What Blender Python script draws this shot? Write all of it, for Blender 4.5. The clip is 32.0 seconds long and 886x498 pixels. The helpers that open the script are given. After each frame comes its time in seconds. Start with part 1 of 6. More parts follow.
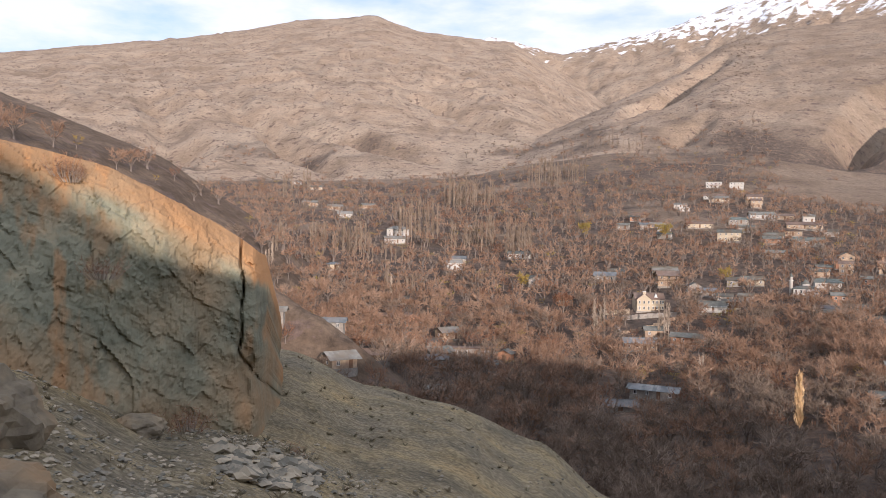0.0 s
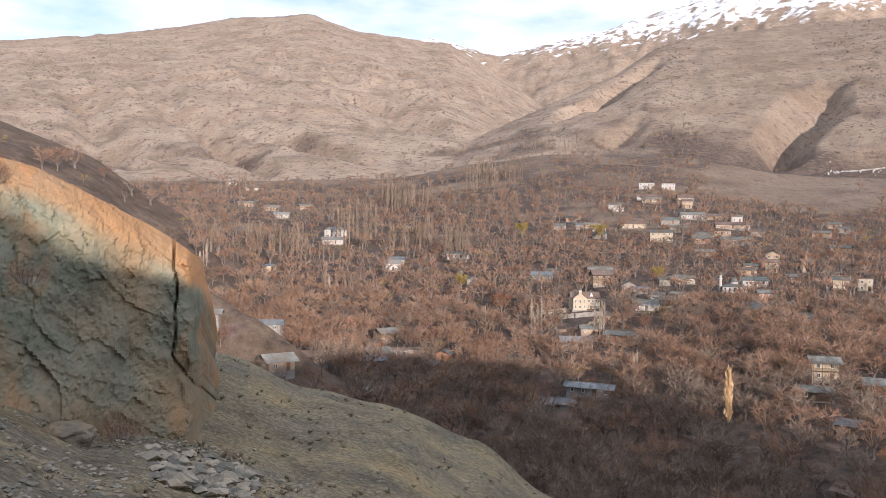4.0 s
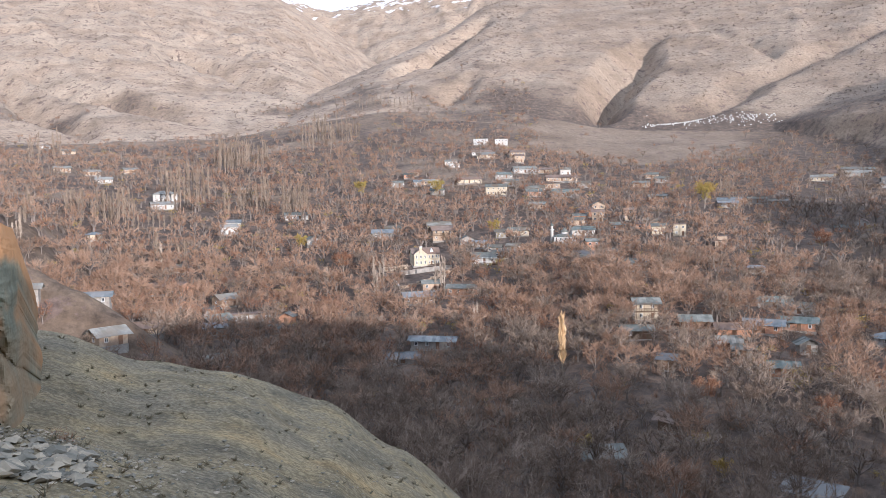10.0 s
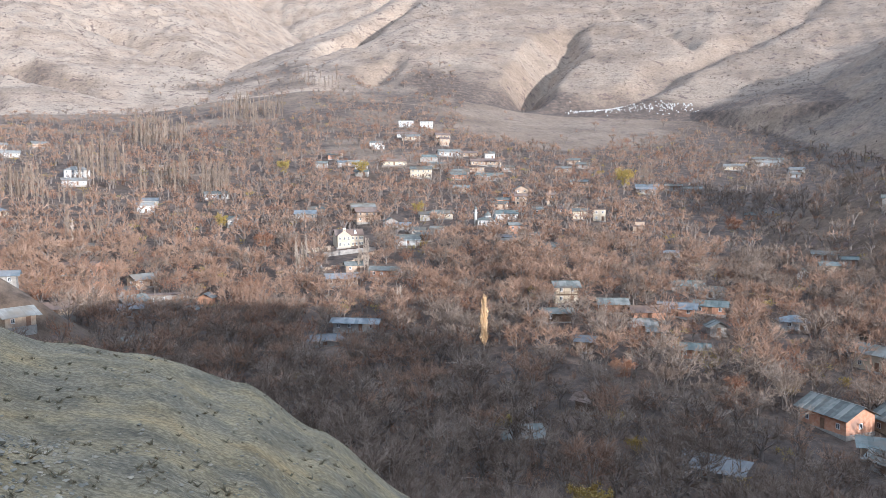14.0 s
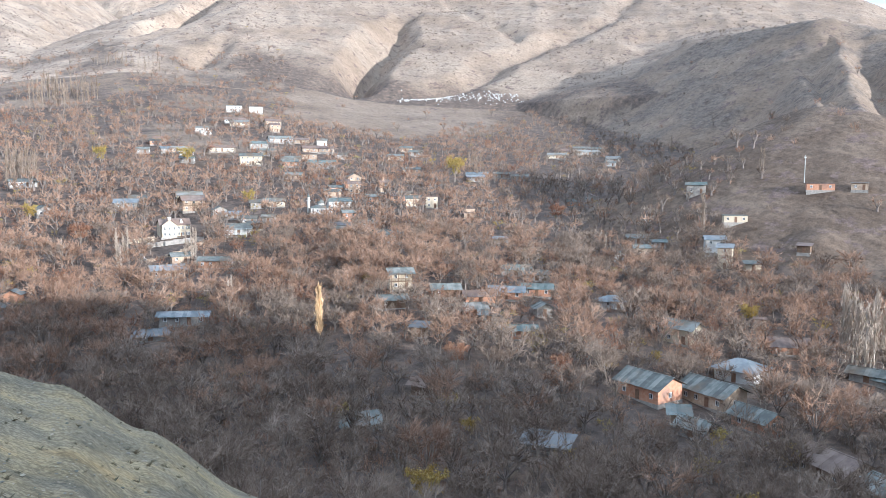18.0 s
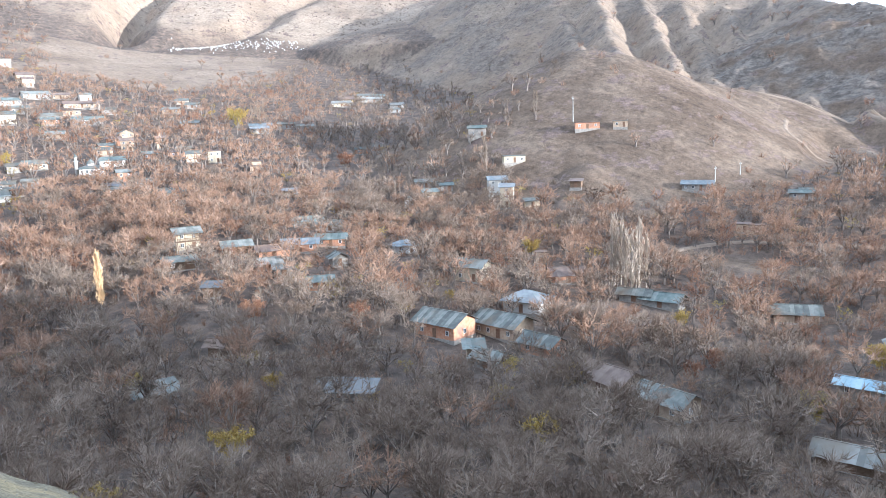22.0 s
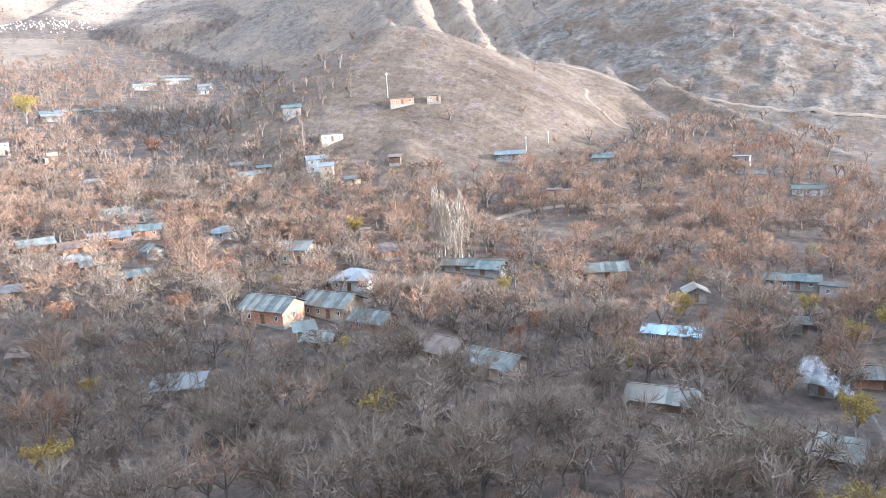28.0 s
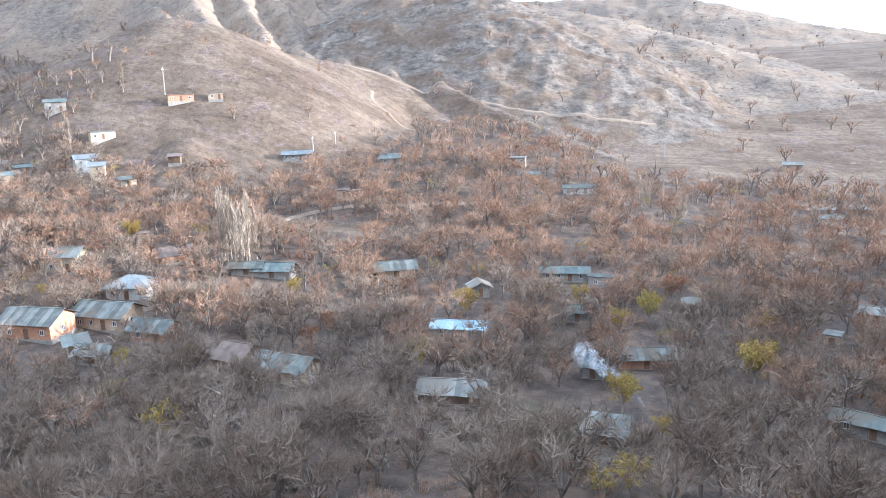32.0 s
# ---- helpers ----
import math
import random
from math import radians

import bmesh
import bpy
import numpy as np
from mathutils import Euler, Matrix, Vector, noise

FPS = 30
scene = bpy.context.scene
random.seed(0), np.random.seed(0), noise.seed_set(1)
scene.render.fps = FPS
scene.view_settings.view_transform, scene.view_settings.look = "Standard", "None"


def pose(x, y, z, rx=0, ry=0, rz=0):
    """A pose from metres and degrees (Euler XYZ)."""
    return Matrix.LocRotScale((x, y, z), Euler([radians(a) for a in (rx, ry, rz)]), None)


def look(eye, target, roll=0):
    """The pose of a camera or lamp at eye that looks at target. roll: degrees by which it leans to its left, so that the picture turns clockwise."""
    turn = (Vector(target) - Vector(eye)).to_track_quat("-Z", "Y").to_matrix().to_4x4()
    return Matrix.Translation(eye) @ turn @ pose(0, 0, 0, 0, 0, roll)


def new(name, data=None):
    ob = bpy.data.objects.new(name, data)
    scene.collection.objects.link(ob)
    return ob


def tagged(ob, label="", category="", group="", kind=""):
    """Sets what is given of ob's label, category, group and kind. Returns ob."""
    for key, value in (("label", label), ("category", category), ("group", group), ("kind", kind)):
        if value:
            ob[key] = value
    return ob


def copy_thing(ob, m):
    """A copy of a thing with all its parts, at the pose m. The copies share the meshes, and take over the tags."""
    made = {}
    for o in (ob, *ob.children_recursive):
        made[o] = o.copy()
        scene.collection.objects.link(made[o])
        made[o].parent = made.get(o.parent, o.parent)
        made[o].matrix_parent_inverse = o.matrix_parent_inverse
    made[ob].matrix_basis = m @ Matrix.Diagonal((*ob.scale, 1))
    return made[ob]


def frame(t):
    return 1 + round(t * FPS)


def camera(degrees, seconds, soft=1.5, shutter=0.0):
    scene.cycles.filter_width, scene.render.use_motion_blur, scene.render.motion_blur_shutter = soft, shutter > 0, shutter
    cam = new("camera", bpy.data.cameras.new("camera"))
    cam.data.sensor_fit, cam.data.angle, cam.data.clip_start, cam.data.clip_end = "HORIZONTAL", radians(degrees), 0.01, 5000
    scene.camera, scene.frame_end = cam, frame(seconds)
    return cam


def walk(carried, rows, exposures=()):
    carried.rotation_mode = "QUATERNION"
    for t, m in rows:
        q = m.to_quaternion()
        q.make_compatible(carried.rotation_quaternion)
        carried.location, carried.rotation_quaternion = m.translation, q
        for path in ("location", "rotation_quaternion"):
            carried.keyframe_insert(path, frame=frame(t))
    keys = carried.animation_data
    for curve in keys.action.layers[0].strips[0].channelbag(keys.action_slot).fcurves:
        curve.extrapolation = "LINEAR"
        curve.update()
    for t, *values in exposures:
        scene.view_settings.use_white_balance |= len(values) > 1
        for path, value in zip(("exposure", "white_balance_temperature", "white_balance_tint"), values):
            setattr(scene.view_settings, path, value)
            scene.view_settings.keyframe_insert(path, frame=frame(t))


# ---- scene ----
cam = camera(57.7, 32.0, soft=0.6)
EYE = 60.0
# seconds, turn, tilt, lean in degrees
ROWS = [
    (0.0, -0.04, -0.72, -0.85),
    (0.5, -0.96, -0.51, -0.47),
    (1.0, -1.80, -0.43, -0.63),
    (1.5, -2.63, -0.53, -0.70),
    (2.0, -2.70, -0.63, -0.67),
    (2.5, -2.82, -0.64, -0.88),
    (3.0, -3.15, -0.63, -0.79),
    (3.5, -3.82, -0.61, -0.60),
    (5.5, -7.30, -1.27, -0.31),
    (6.0, -8.71, -1.82, 0.09),
    (6.5, -9.02, -2.25, -0.34),
    (7.0, -9.75, -2.78, 0.21),
    (7.5, -10.48, -3.00, 0.01),
    (8.0, -11.26, -2.98, -0.42),
    (8.5, -12.59, -3.02, -0.34),
    (9.0, -14.11, -3.14, 0.09),
    (9.5, -14.86, -3.33, 1.37),
    (10.0, -15.83, -3.63, 1.22),
    (10.5, -16.69, -3.68, 1.20),
    (11.0, -17.79, -3.57, 1.12),
    (11.5, -18.39, -3.48, 1.08),
    (12.0, -19.40, -3.83, 0.86),
    (12.5, -19.90, -4.68, 0.50),
    (13.0, -20.42, -4.90, 0.38),
    (13.5, -20.70, -5.06, 0.09),
    (15.5, -24.93, -4.25, 0.71),
    (16.0, -26.87, -4.30, 0.35),
    (16.5, -28.56, -4.42, 0.15),
    (17.0, -29.54, -4.68, -0.31),
    (17.5, -30.11, -5.36, -0.37),
    (18.0, -32.98, -5.84, -0.08),
    (18.5, -35.16, -6.03, 0.42),
    (19.0, -36.43, -6.04, 0.73),
    (19.5, -37.80, -6.08, 0.84),
    (20.0, -39.38, -6.72, 1.10),
    (20.5, -41.71, -7.44, 1.48),
    (21.0, -44.70, -8.22, 2.32),
    (21.5, -46.81, -9.23, 2.12),
    (22.0, -48.05, -9.68, 1.85),
    (22.5, -49.62, -10.11, 2.30),
    (23.0, -51.14, -10.54, 2.11),
    (23.5, -54.58, -11.02, 1.84),
    (24.0, -57.82, -11.48, 1.38),
    (24.5, -59.56, -11.86, 1.56),
    (25.0, -61.09, -12.12, 1.99),
    (25.5, -62.42, -12.64, 1.08),
    (27.5, -61.73, -12.37, 2.34),
    (28.0, -61.02, -11.86, 3.50),
    (28.5, -61.27, -11.35, 4.12),
    (29.0, -60.80, -11.40, 4.98),
    (29.5, -60.69, -10.83, 4.63),
    (30.0, -63.05, -10.72, 4.25),
    (30.5, -65.34, -10.88, 3.88),
    (31.0, -67.88, -11.47, 3.69),
    (31.5, -70.62, -12.13, 2.74),
    (32.0, -75.89, -12.51, 1.73),
]
walk(cam, [(t, pose(0, 0, EYE, 90 + tilt, lean, turn)) for t, turn, tilt, lean in ROWS], [(0.0, 0.37, 5600, 12), (6.0, 0.58, 5300, 10), (13.0, 0.94, 4820, 5), (19.0, 1.34, 4680, 1), (25.0, 1.98, 4720, 2), (32.0, 2.08, 4740, 2)])

# ---- sky and sun ----
SUN_BEARING, SUN_RISE = 163.0, 9.5
world = bpy.data.worlds.new("sky")
scene.world = world
world.use_nodes = True
wn, wl = world.node_tree.nodes, world.node_tree.links
wn.clear()
sky = wn.new("ShaderNodeTexSky")
sky.sky_type, sky.sun_disc = "NISHITA", False
sky.sun_elevation, sky.sun_rotation = radians(SUN_RISE), radians(SUN_BEARING)
sky.air_density, sky.dust_density, sky.ozone_density = 1.0, 0.6, 2.5
wtc = wn.new("ShaderNodeTexCoord")
wmap = wn.new("ShaderNodeMapping")
wmap.inputs["Scale"].default_value = (1.0, 1.0, 3.2)
wl.new(wtc.outputs["Generated"], wmap.inputs["Vector"])
cloud = wn.new("ShaderNodeTexNoise")
cloud.inputs["Scale"].default_value, cloud.inputs["Detail"].default_value, cloud.inputs["Roughness"].default_value = 2.6, 9.0, 0.55
wl.new(wmap.outputs["Vector"], cloud.inputs["Vector"])
cramp = wn.new("ShaderNodeValToRGB")
cramp.color_ramp.elements[0].position, cramp.color_ramp.elements[1].position = 0.33, 0.52
wl.new(cloud.outputs["Fac"], cramp.inputs["Fac"])
cmix = wn.new("ShaderNodeMixRGB")
cmix.inputs["Color2"].default_value = (5.6, 5.3, 5.2, 1)
wl.new(cramp.outputs["Color"], cmix.inputs["Fac"])
wl.new(sky.outputs["Color"], cmix.inputs["Color1"])
back = wn.new("ShaderNodeBackground")
back.inputs["Strength"].default_value = 0.15
wl.new(cmix.outputs["Color"], back.inputs["Color"])
wout = wn.new("ShaderNodeOutputWorld")
wl.new(back.outputs["Background"], wout.inputs["Surface"])

sun = new("sun", bpy.data.lights.new("sun", "SUN"))
sun.data.energy, sun.data.angle, sun.data.color = 4.4, radians(0.6), (1.0, 0.80, 0.63)
sun_way = Vector((math.sin(radians(SUN_BEARING)) * math.cos(radians(SUN_RISE)), math.cos(radians(SUN_BEARING)) * math.cos(radians(SUN_RISE)), math.sin(radians(SUN_RISE))))
sun.matrix_world = look(sun_way * 200, (0, 0, 0))


# ---- materials ----
def material(name, colors, scale=1.0, rough=0.9, metal=0.0, bump=0.3, bump_scale=None, detail=6.0, per_object=0.0, island=0.0, stain=None, stretch=(1, 1, 1), overlay=None):
    """A surface whose colour wanders through the given colours at two scales, with fine relief."""
    m = bpy.data.materials.new(name)
    m.use_nodes = True
    n, l = m.node_tree.nodes, m.node_tree.links
    bsdf = n["Principled BSDF"]
    bsdf.inputs["Roughness"].default_value, bsdf.inputs["Metallic"].default_value = rough, metal
    if "Specular IOR Level" in bsdf.inputs and metal == 0:
        bsdf.inputs["Specular IOR Level"].default_value = 0.1 if rough > 0.75 else 0.25
    tc = n.new("ShaderNodeNewGeometry")
    mp = n.new("ShaderNodeMapping")
    mp.inputs["Scale"].default_value = stretch
    l.new(tc.outputs["Position"], mp.inputs["Vector"])
    noise_a = n.new("ShaderNodeTexNoise")
    noise_a.inputs["Scale"].default_value, noise_a.inputs["Detail"].default_value, noise_a.inputs["Roughness"].default_value = scale, detail, 0.62
    l.new(mp.outputs["Vector"], noise_a.inputs["Vector"])
    fac = noise_a.outputs["Fac"]
    add = n.new("ShaderNodeMath")
    add.operation = "ADD"
    l.new(fac, add.inputs[0])
    if per_object:
        info = n.new("ShaderNodeObjectInfo")
        mul = n.new("ShaderNodeMath")
        mul.operation, mul.inputs[1].default_value = "MULTIPLY_ADD", per_object
        mul.inputs[2].default_value = -per_object / 2
        l.new(info.outputs["Random"], mul.inputs[0])
        l.new(mul.outputs[0], add.inputs[1])
    elif island:
        mul = n.new("ShaderNodeMath")
        mul.operation, mul.inputs[1].default_value = "MULTIPLY_ADD", island
        mul.inputs[2].default_value = -island / 2
        l.new(tc.outputs["Random Per Island"], mul.inputs[0])
        l.new(mul.outputs[0], add.inputs[1])
    else:
        add.inputs[1].default_value = 0.0
    ramp = n.new("ShaderNodeValToRGB")
    ramp.color_ramp.elements[0].position, ramp.color_ramp.elements[1].position = 0.3, 0.7
    els = ramp.color_ramp.elements
    els[0].color, els[1].color = (*colors[0], 1), (*colors[-1], 1)
    for k, c in enumerate(colors[1:-1]):
        e = els.new(0.3 + 0.4 * (k + 1) / (len(colors) - 1))
        e.color = (*c, 1)
    l.new(add.outputs[0], ramp.inputs["Fac"])
    color = ramp.outputs["Color"]
    if stain:
        sn = n.new("ShaderNodeTexNoise")
        sn.inputs["Scale"].default_value, sn.inputs["Detail"].default_value = scale * 0.23, 5.0
        l.new(tc.outputs["Position"], sn.inputs["Vector"])
        sr = n.new("ShaderNodeValToRGB")
        sr.color_ramp.elements[0].position, sr.color_ramp.elements[1].position = 0.5, 0.66
        l.new(sn.outputs["Fac"], sr.inputs["Fac"])
        mix = n.new("ShaderNodeMixRGB")
        mix.inputs["Color2"].default_value = (*stain, 1)
        l.new(sr.outputs["Color"], mix.inputs["Fac"])
        l.new(color, mix.inputs["Color1"])
        color = mix.outputs["Color"]
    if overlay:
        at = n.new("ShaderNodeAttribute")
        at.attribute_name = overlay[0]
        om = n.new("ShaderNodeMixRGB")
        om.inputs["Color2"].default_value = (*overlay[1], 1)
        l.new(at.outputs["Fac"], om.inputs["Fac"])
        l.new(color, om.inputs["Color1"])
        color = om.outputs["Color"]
    l.new(color, bsdf.inputs["Base Color"])
    if bump:
        nb = n.new("ShaderNodeTexNoise")
        nb.inputs["Scale"].default_value, nb.inputs["Detail"].default_value = bump_scale or scale * 4, 6.0
        l.new(tc.outputs["Position"], nb.inputs["Vector"])
        bp = n.new("ShaderNodeBump")
        bp.inputs["Strength"].default_value, bp.inputs["Distance"].default_value = bump, 0.3 / (bump_scale or scale * 4)
        l.new(nb.outputs["Fac"], bp.inputs["Height"])
        l.new(bp.outputs["Normal"], bsdf.inputs["Normal"])
    return m


def ground_material():
    """Scree near the viewpoint, leaf litter in the valley, dry grass on the hills, bare rock and snow higher up."""
    m = bpy.data.materials.new("mountain_ground")
    m.use_nodes = True
    n, l = m.node_tree.nodes, m.node_tree.links
    bsdf = n["Principled BSDF"]
    bsdf.inputs["Roughness"].default_value, bsdf.inputs["Specular IOR Level"].default_value = 0.95, 0.15
    geo = n.new("ShaderNodeNewGeometry")

    def layer(scale, stops, detail=8.0, rough=0.65, stretch=(1, 1, 1)):
        mp = n.new("ShaderNodeMapping")
        mp.inputs["Scale"].default_value = stretch
        l.new(geo.outputs["Position"], mp.inputs["Vector"])
        tx = n.new("ShaderNodeTexNoise")
        tx.inputs["Scale"].default_value, tx.inputs["Detail"].default_value, tx.inputs["Roughness"].default_value = scale, detail, rough
        l.new(mp.outputs["Vector"], tx.inputs["Vector"])
        rp = n.new("ShaderNodeValToRGB")
        els = rp.color_ramp.elements
        els[0].position, els[0].color = stops[0][0], (*stops[0][1], 1)
        els[1].position, els[1].color = stops[-1][0], (*stops[-1][1], 1)
        for p, c in stops[1:-1]:
            els.new(p).color = (*c, 1)
        l.new(tx.outputs["Fac"], rp.inputs["Fac"])
        return rp.outputs["Color"]

    def mixed(fac, a, b):
        mx = n.new("ShaderNodeMixRGB")
        l.new(fac, mx.inputs["Fac"]), l.new(a, mx.inputs["Color1"]), l.new(b, mx.inputs["Color2"])
        return mx.outputs["Color"]

    def mask(name):
        at = n.new("ShaderNodeAttribute")
        at.attribute_name = name
        return at.outputs["Fac"]

    def threshold(value, lo, hi):
        rp = n.new("ShaderNodeMapRange")
        rp.inputs["From Min"].default_value, rp.inputs["From Max"].default_value = lo, hi
        l.new(value, rp.inputs["Value"])
        return rp.outputs["Result"]

    grass = layer(0.012, [(0.3, (0.235, 0.175, 0.122)), (0.48, (0.33, 0.25, 0.182)), (0.6, (0.385, 0.303, 0.225)), (0.75, (0.275, 0.212, 0.155))])
    shrub = layer(0.085, [(0.56, (0, 0, 0)), (0.60, (0.95, 0.95, 0.95))], 6.0, 0.72)
    bush = layer(0.5, [(0.3, (0.11, 0.078, 0.066)), (0.7, (0.20, 0.145, 0.118))])
    grass = mixed(shrub, grass, bush)
    litter = layer(0.16, [(0.32, (0.075, 0.058, 0.047)), (0.5, (0.115, 0.088, 0.07)), (0.62, (0.17, 0.12, 0.088)), (0.74, (0.105, 0.09, 0.07))])
    stone = layer(0.13, [(0.36, (0.075, 0.061, 0.05)), (0.47, (0.125, 0.101, 0.082)), (0.57, (0.19, 0.156, 0.128)), (0.68, (0.115, 0.091, 0.073))], 9.0, 0.74, (1, 1, 2.2))
    scree = layer(0.22, [(0.33, (0.225, 0.195, 0.14)), (0.46, (0.30, 0.252, 0.165)), (0.58, (0.375, 0.30, 0.172)), (0.70, (0.425, 0.31, 0.155))])
    pebble = layer(5.0, [(0.42, (0.45, 0.45, 0.45)), (0.6, (1.1, 1.1, 1.1))], 4.0)
    px = n.new("ShaderNodeMixRGB")
    px.blend_type, px.inputs["Fac"].default_value = "MULTIPLY", 0.7
    l.new(scree, px.inputs["Color1"]), l.new(pebble, px.inputs["Color2"])
    white = layer(0.02, [(0.4, (0.75, 0.77, 0.82)), (0.6, (0.86, 0.87, 0.9))])
    meadow = layer(0.3, [(0.35, (0.10, 0.105, 0.05)), (0.65, (0.17, 0.15, 0.07))])
    dull = layer(0.03, [(0.32, (0.092, 0.065, 0.045)), (0.5, (0.138, 0.10, 0.071)), (0.62, (0.182, 0.135, 0.097)), (0.74, (0.118, 0.087, 0.064))], 10.0, 0.7)
    streak = layer(0.22, [(0.38, (0.62, 0.6, 0.58)), (0.5, (0.97, 0.96, 0.95)), (0.62, (1.22, 1.2, 1.18))], 6.0, 0.7, (1, 0.09, 0.35))
    worn = n.new("ShaderNodeMixRGB")
    worn.blend_type, worn.inputs["Fac"].default_value = "MULTIPLY", 0.45
    l.new(dull, worn.inputs["Color1"]), l.new(streak, worn.inputs["Color2"])
    grass = mixed(mask("dull"), grass, mixed(shrub, worn.outputs["Color"], bush))
    bands = layer(0.020, [(0.40, (0.80, 0.79, 0.78)), (0.5, (0.98, 0.98, 0.98)), (0.6, (1.10, 1.09, 1.07))], 7.0, 0.68, (0.5, 0.5, 5.0))
    banded = n.new("ShaderNodeMixRGB")
    banded.blend_type, banded.inputs["Fac"].default_value = "MULTIPLY", 0.35
    l.new(grass, banded.inputs["Color1"]), l.new(bands, banded.inputs["Color2"])
    color = mixed(mask("litter"), banded.outputs["Color"], litter)
    color = mixed(mask("meadow"), color, meadow)
    color = mixed(mask("rock"), color, stone)
    color = mixed(mask("scree"), color, px.outputs["Color"])
    breakup = n.new("ShaderNodeTexNoise")
    breakup.inputs["Scale"].default_value, breakup.inputs["Detail"].default_value = 0.02, 9.0
    l.new(geo.outputs["Position"], breakup.inputs["Vector"])
    both = n.new("ShaderNodeMath")
    both.operation = "ADD"
    l.new(breakup.outputs["Fac"], both.inputs[0]), l.new(mask("snow"), both.inputs[1])
    fine = layer(0.35, [(0.38, (0.6, 0.6, 0.6)), (0.5, (0.97, 0.97, 0.97)), (0.62, (1.22, 1.2, 1.16))], 10.0, 0.78)
    grainy = n.new("ShaderNodeMixRGB")
    grainy.blend_type, grainy.inputs["Fac"].default_value = "MULTIPLY", 0.85
    l.new(color, grainy.inputs["Color1"]), l.new(fine, grainy.inputs["Color2"])
    color = mixed(threshold(both.outputs[0], 1.0, 1.1), grainy.outputs["Color"], white)
    l.new(color, bsdf.inputs["Base Color"])
    nb = n.new("ShaderNodeTexNoise")
    nb.inputs["Scale"].default_value, nb.inputs["Detail"].default_value, nb.inputs["Roughness"].default_value = 0.05, 13.0, 0.62
    l.new(geo.outputs["Position"], nb.inputs["Vector"])
    bp = n.new("ShaderNodeBump")
    bp.inputs["Strength"].default_value, bp.inputs["Distance"].default_value = 0.5, 3.0
    l.new(nb.outputs["Fac"], bp.inputs["Height"])
    nf = n.new("ShaderNodeTexNoise")
    nf.inputs["Scale"].default_value, nf.inputs["Detail"].default_value, nf.inputs["Roughness"].default_value = 0.5, 9.0, 0.7
    l.new(geo.outputs["Position"], nf.inputs["Vector"])
    bf = n.new("ShaderNodeBump")
    bf.inputs["Strength"].default_value, bf.inputs["Distance"].default_value = 0.7, 0.9
    l.new(nf.outputs["Fac"], bf.inputs["Height"])
    l.new(bp.outputs["Normal"], bf.inputs["Normal"])
    l.new(bf.outputs["Normal"], bsdf.inputs["Normal"])
    return m


GROUND = ground_material()
# the ochre overlay is stains plus the orange sunlight on the crest, as colour
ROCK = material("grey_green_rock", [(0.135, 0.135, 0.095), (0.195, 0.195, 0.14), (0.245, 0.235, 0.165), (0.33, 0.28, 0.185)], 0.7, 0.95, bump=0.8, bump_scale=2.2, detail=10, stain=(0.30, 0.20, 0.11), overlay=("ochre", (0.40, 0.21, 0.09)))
BARK = material("grey_bark", [(0.24, 0.195, 0.155), (0.35, 0.295, 0.24)], 3.0, bump=0.0)
WOOD_BARK = material("dull_brown_bark", [(0.15, 0.12, 0.10), (0.24, 0.20, 0.17)], 3.0, bump=0.0)
TWIG = material("bare_grey_twigs", [(0.135, 0.098, 0.072), (0.205, 0.152, 0.113), (0.30, 0.235, 0.18)], 0.12, bump=0.0, island=0.2, detail=2)
TWIG_PINK = material("bare_pinkish_twigs", [(0.20, 0.122, 0.08), (0.285, 0.178, 0.118), (0.38, 0.26, 0.18)], 0.12, bump=0.0, island=0.2, detail=2)
TWIG_DARK = material("dark_shrub_twigs", [(0.10, 0.075, 0.06), (0.16, 0.115, 0.09)], 0.12, bump=0.0, island=0.3, detail=2)
TWIG_RUST = material("rusty_leaves", [(0.17, 0.088, 0.056), (0.25, 0.132, 0.08), (0.32, 0.19, 0.115)], 0.12, bump=0.0, island=0.3, detail=2)
TWIG_OCHRE = material("ochre_leaves", [(0.26, 0.17, 0.05), (0.36, 0.25, 0.07), (0.28, 0.24, 0.08)], 0.12, bump=0.0, island=0.3, detail=2)
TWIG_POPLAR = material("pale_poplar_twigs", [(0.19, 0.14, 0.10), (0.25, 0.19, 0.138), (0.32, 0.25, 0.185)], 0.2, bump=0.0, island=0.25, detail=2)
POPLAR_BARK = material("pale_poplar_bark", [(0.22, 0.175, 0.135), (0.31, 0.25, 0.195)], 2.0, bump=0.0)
# lighter copies of the poplar twigs and bark, with sunlight put into the colour
SUNLIT_TWIG = material("sunlit_poplar_twigs", [(0.32, 0.252, 0.19), (0.40, 0.324, 0.25), (0.47, 0.39, 0.31)], 0.2, bump=0.0, island=0.25, detail=2)
SUNLIT_BARK = material("sunlit_poplar_bark", [(0.39, 0.325, 0.262), (0.51, 0.445, 0.365)], 2.0, bump=0.0)
BOULDER = material("brown_weathered_stone", [(0.12, 0.10, 0.075), (0.19, 0.16, 0.115), (0.26, 0.21, 0.14)], 2.2, 0.95, bump=0.9, bump_scale=7, detail=10, stain=(0.27, 0.18, 0.10))
# the low sun's golden glow on this poplar is put into the twig colour
TWIG_GOLD = material("golden_poplar_twigs", [(0.55, 0.36, 0.18), (0.66, 0.46, 0.25), (0.76, 0.57, 0.34)], 0.3, bump=0.0, island=0.25, detail=2)
TUFT = material("dry_tuft", [(0.15, 0.135, 0.09), (0.24, 0.19, 0.12)], 2.0, bump=0.0, island=0.4)
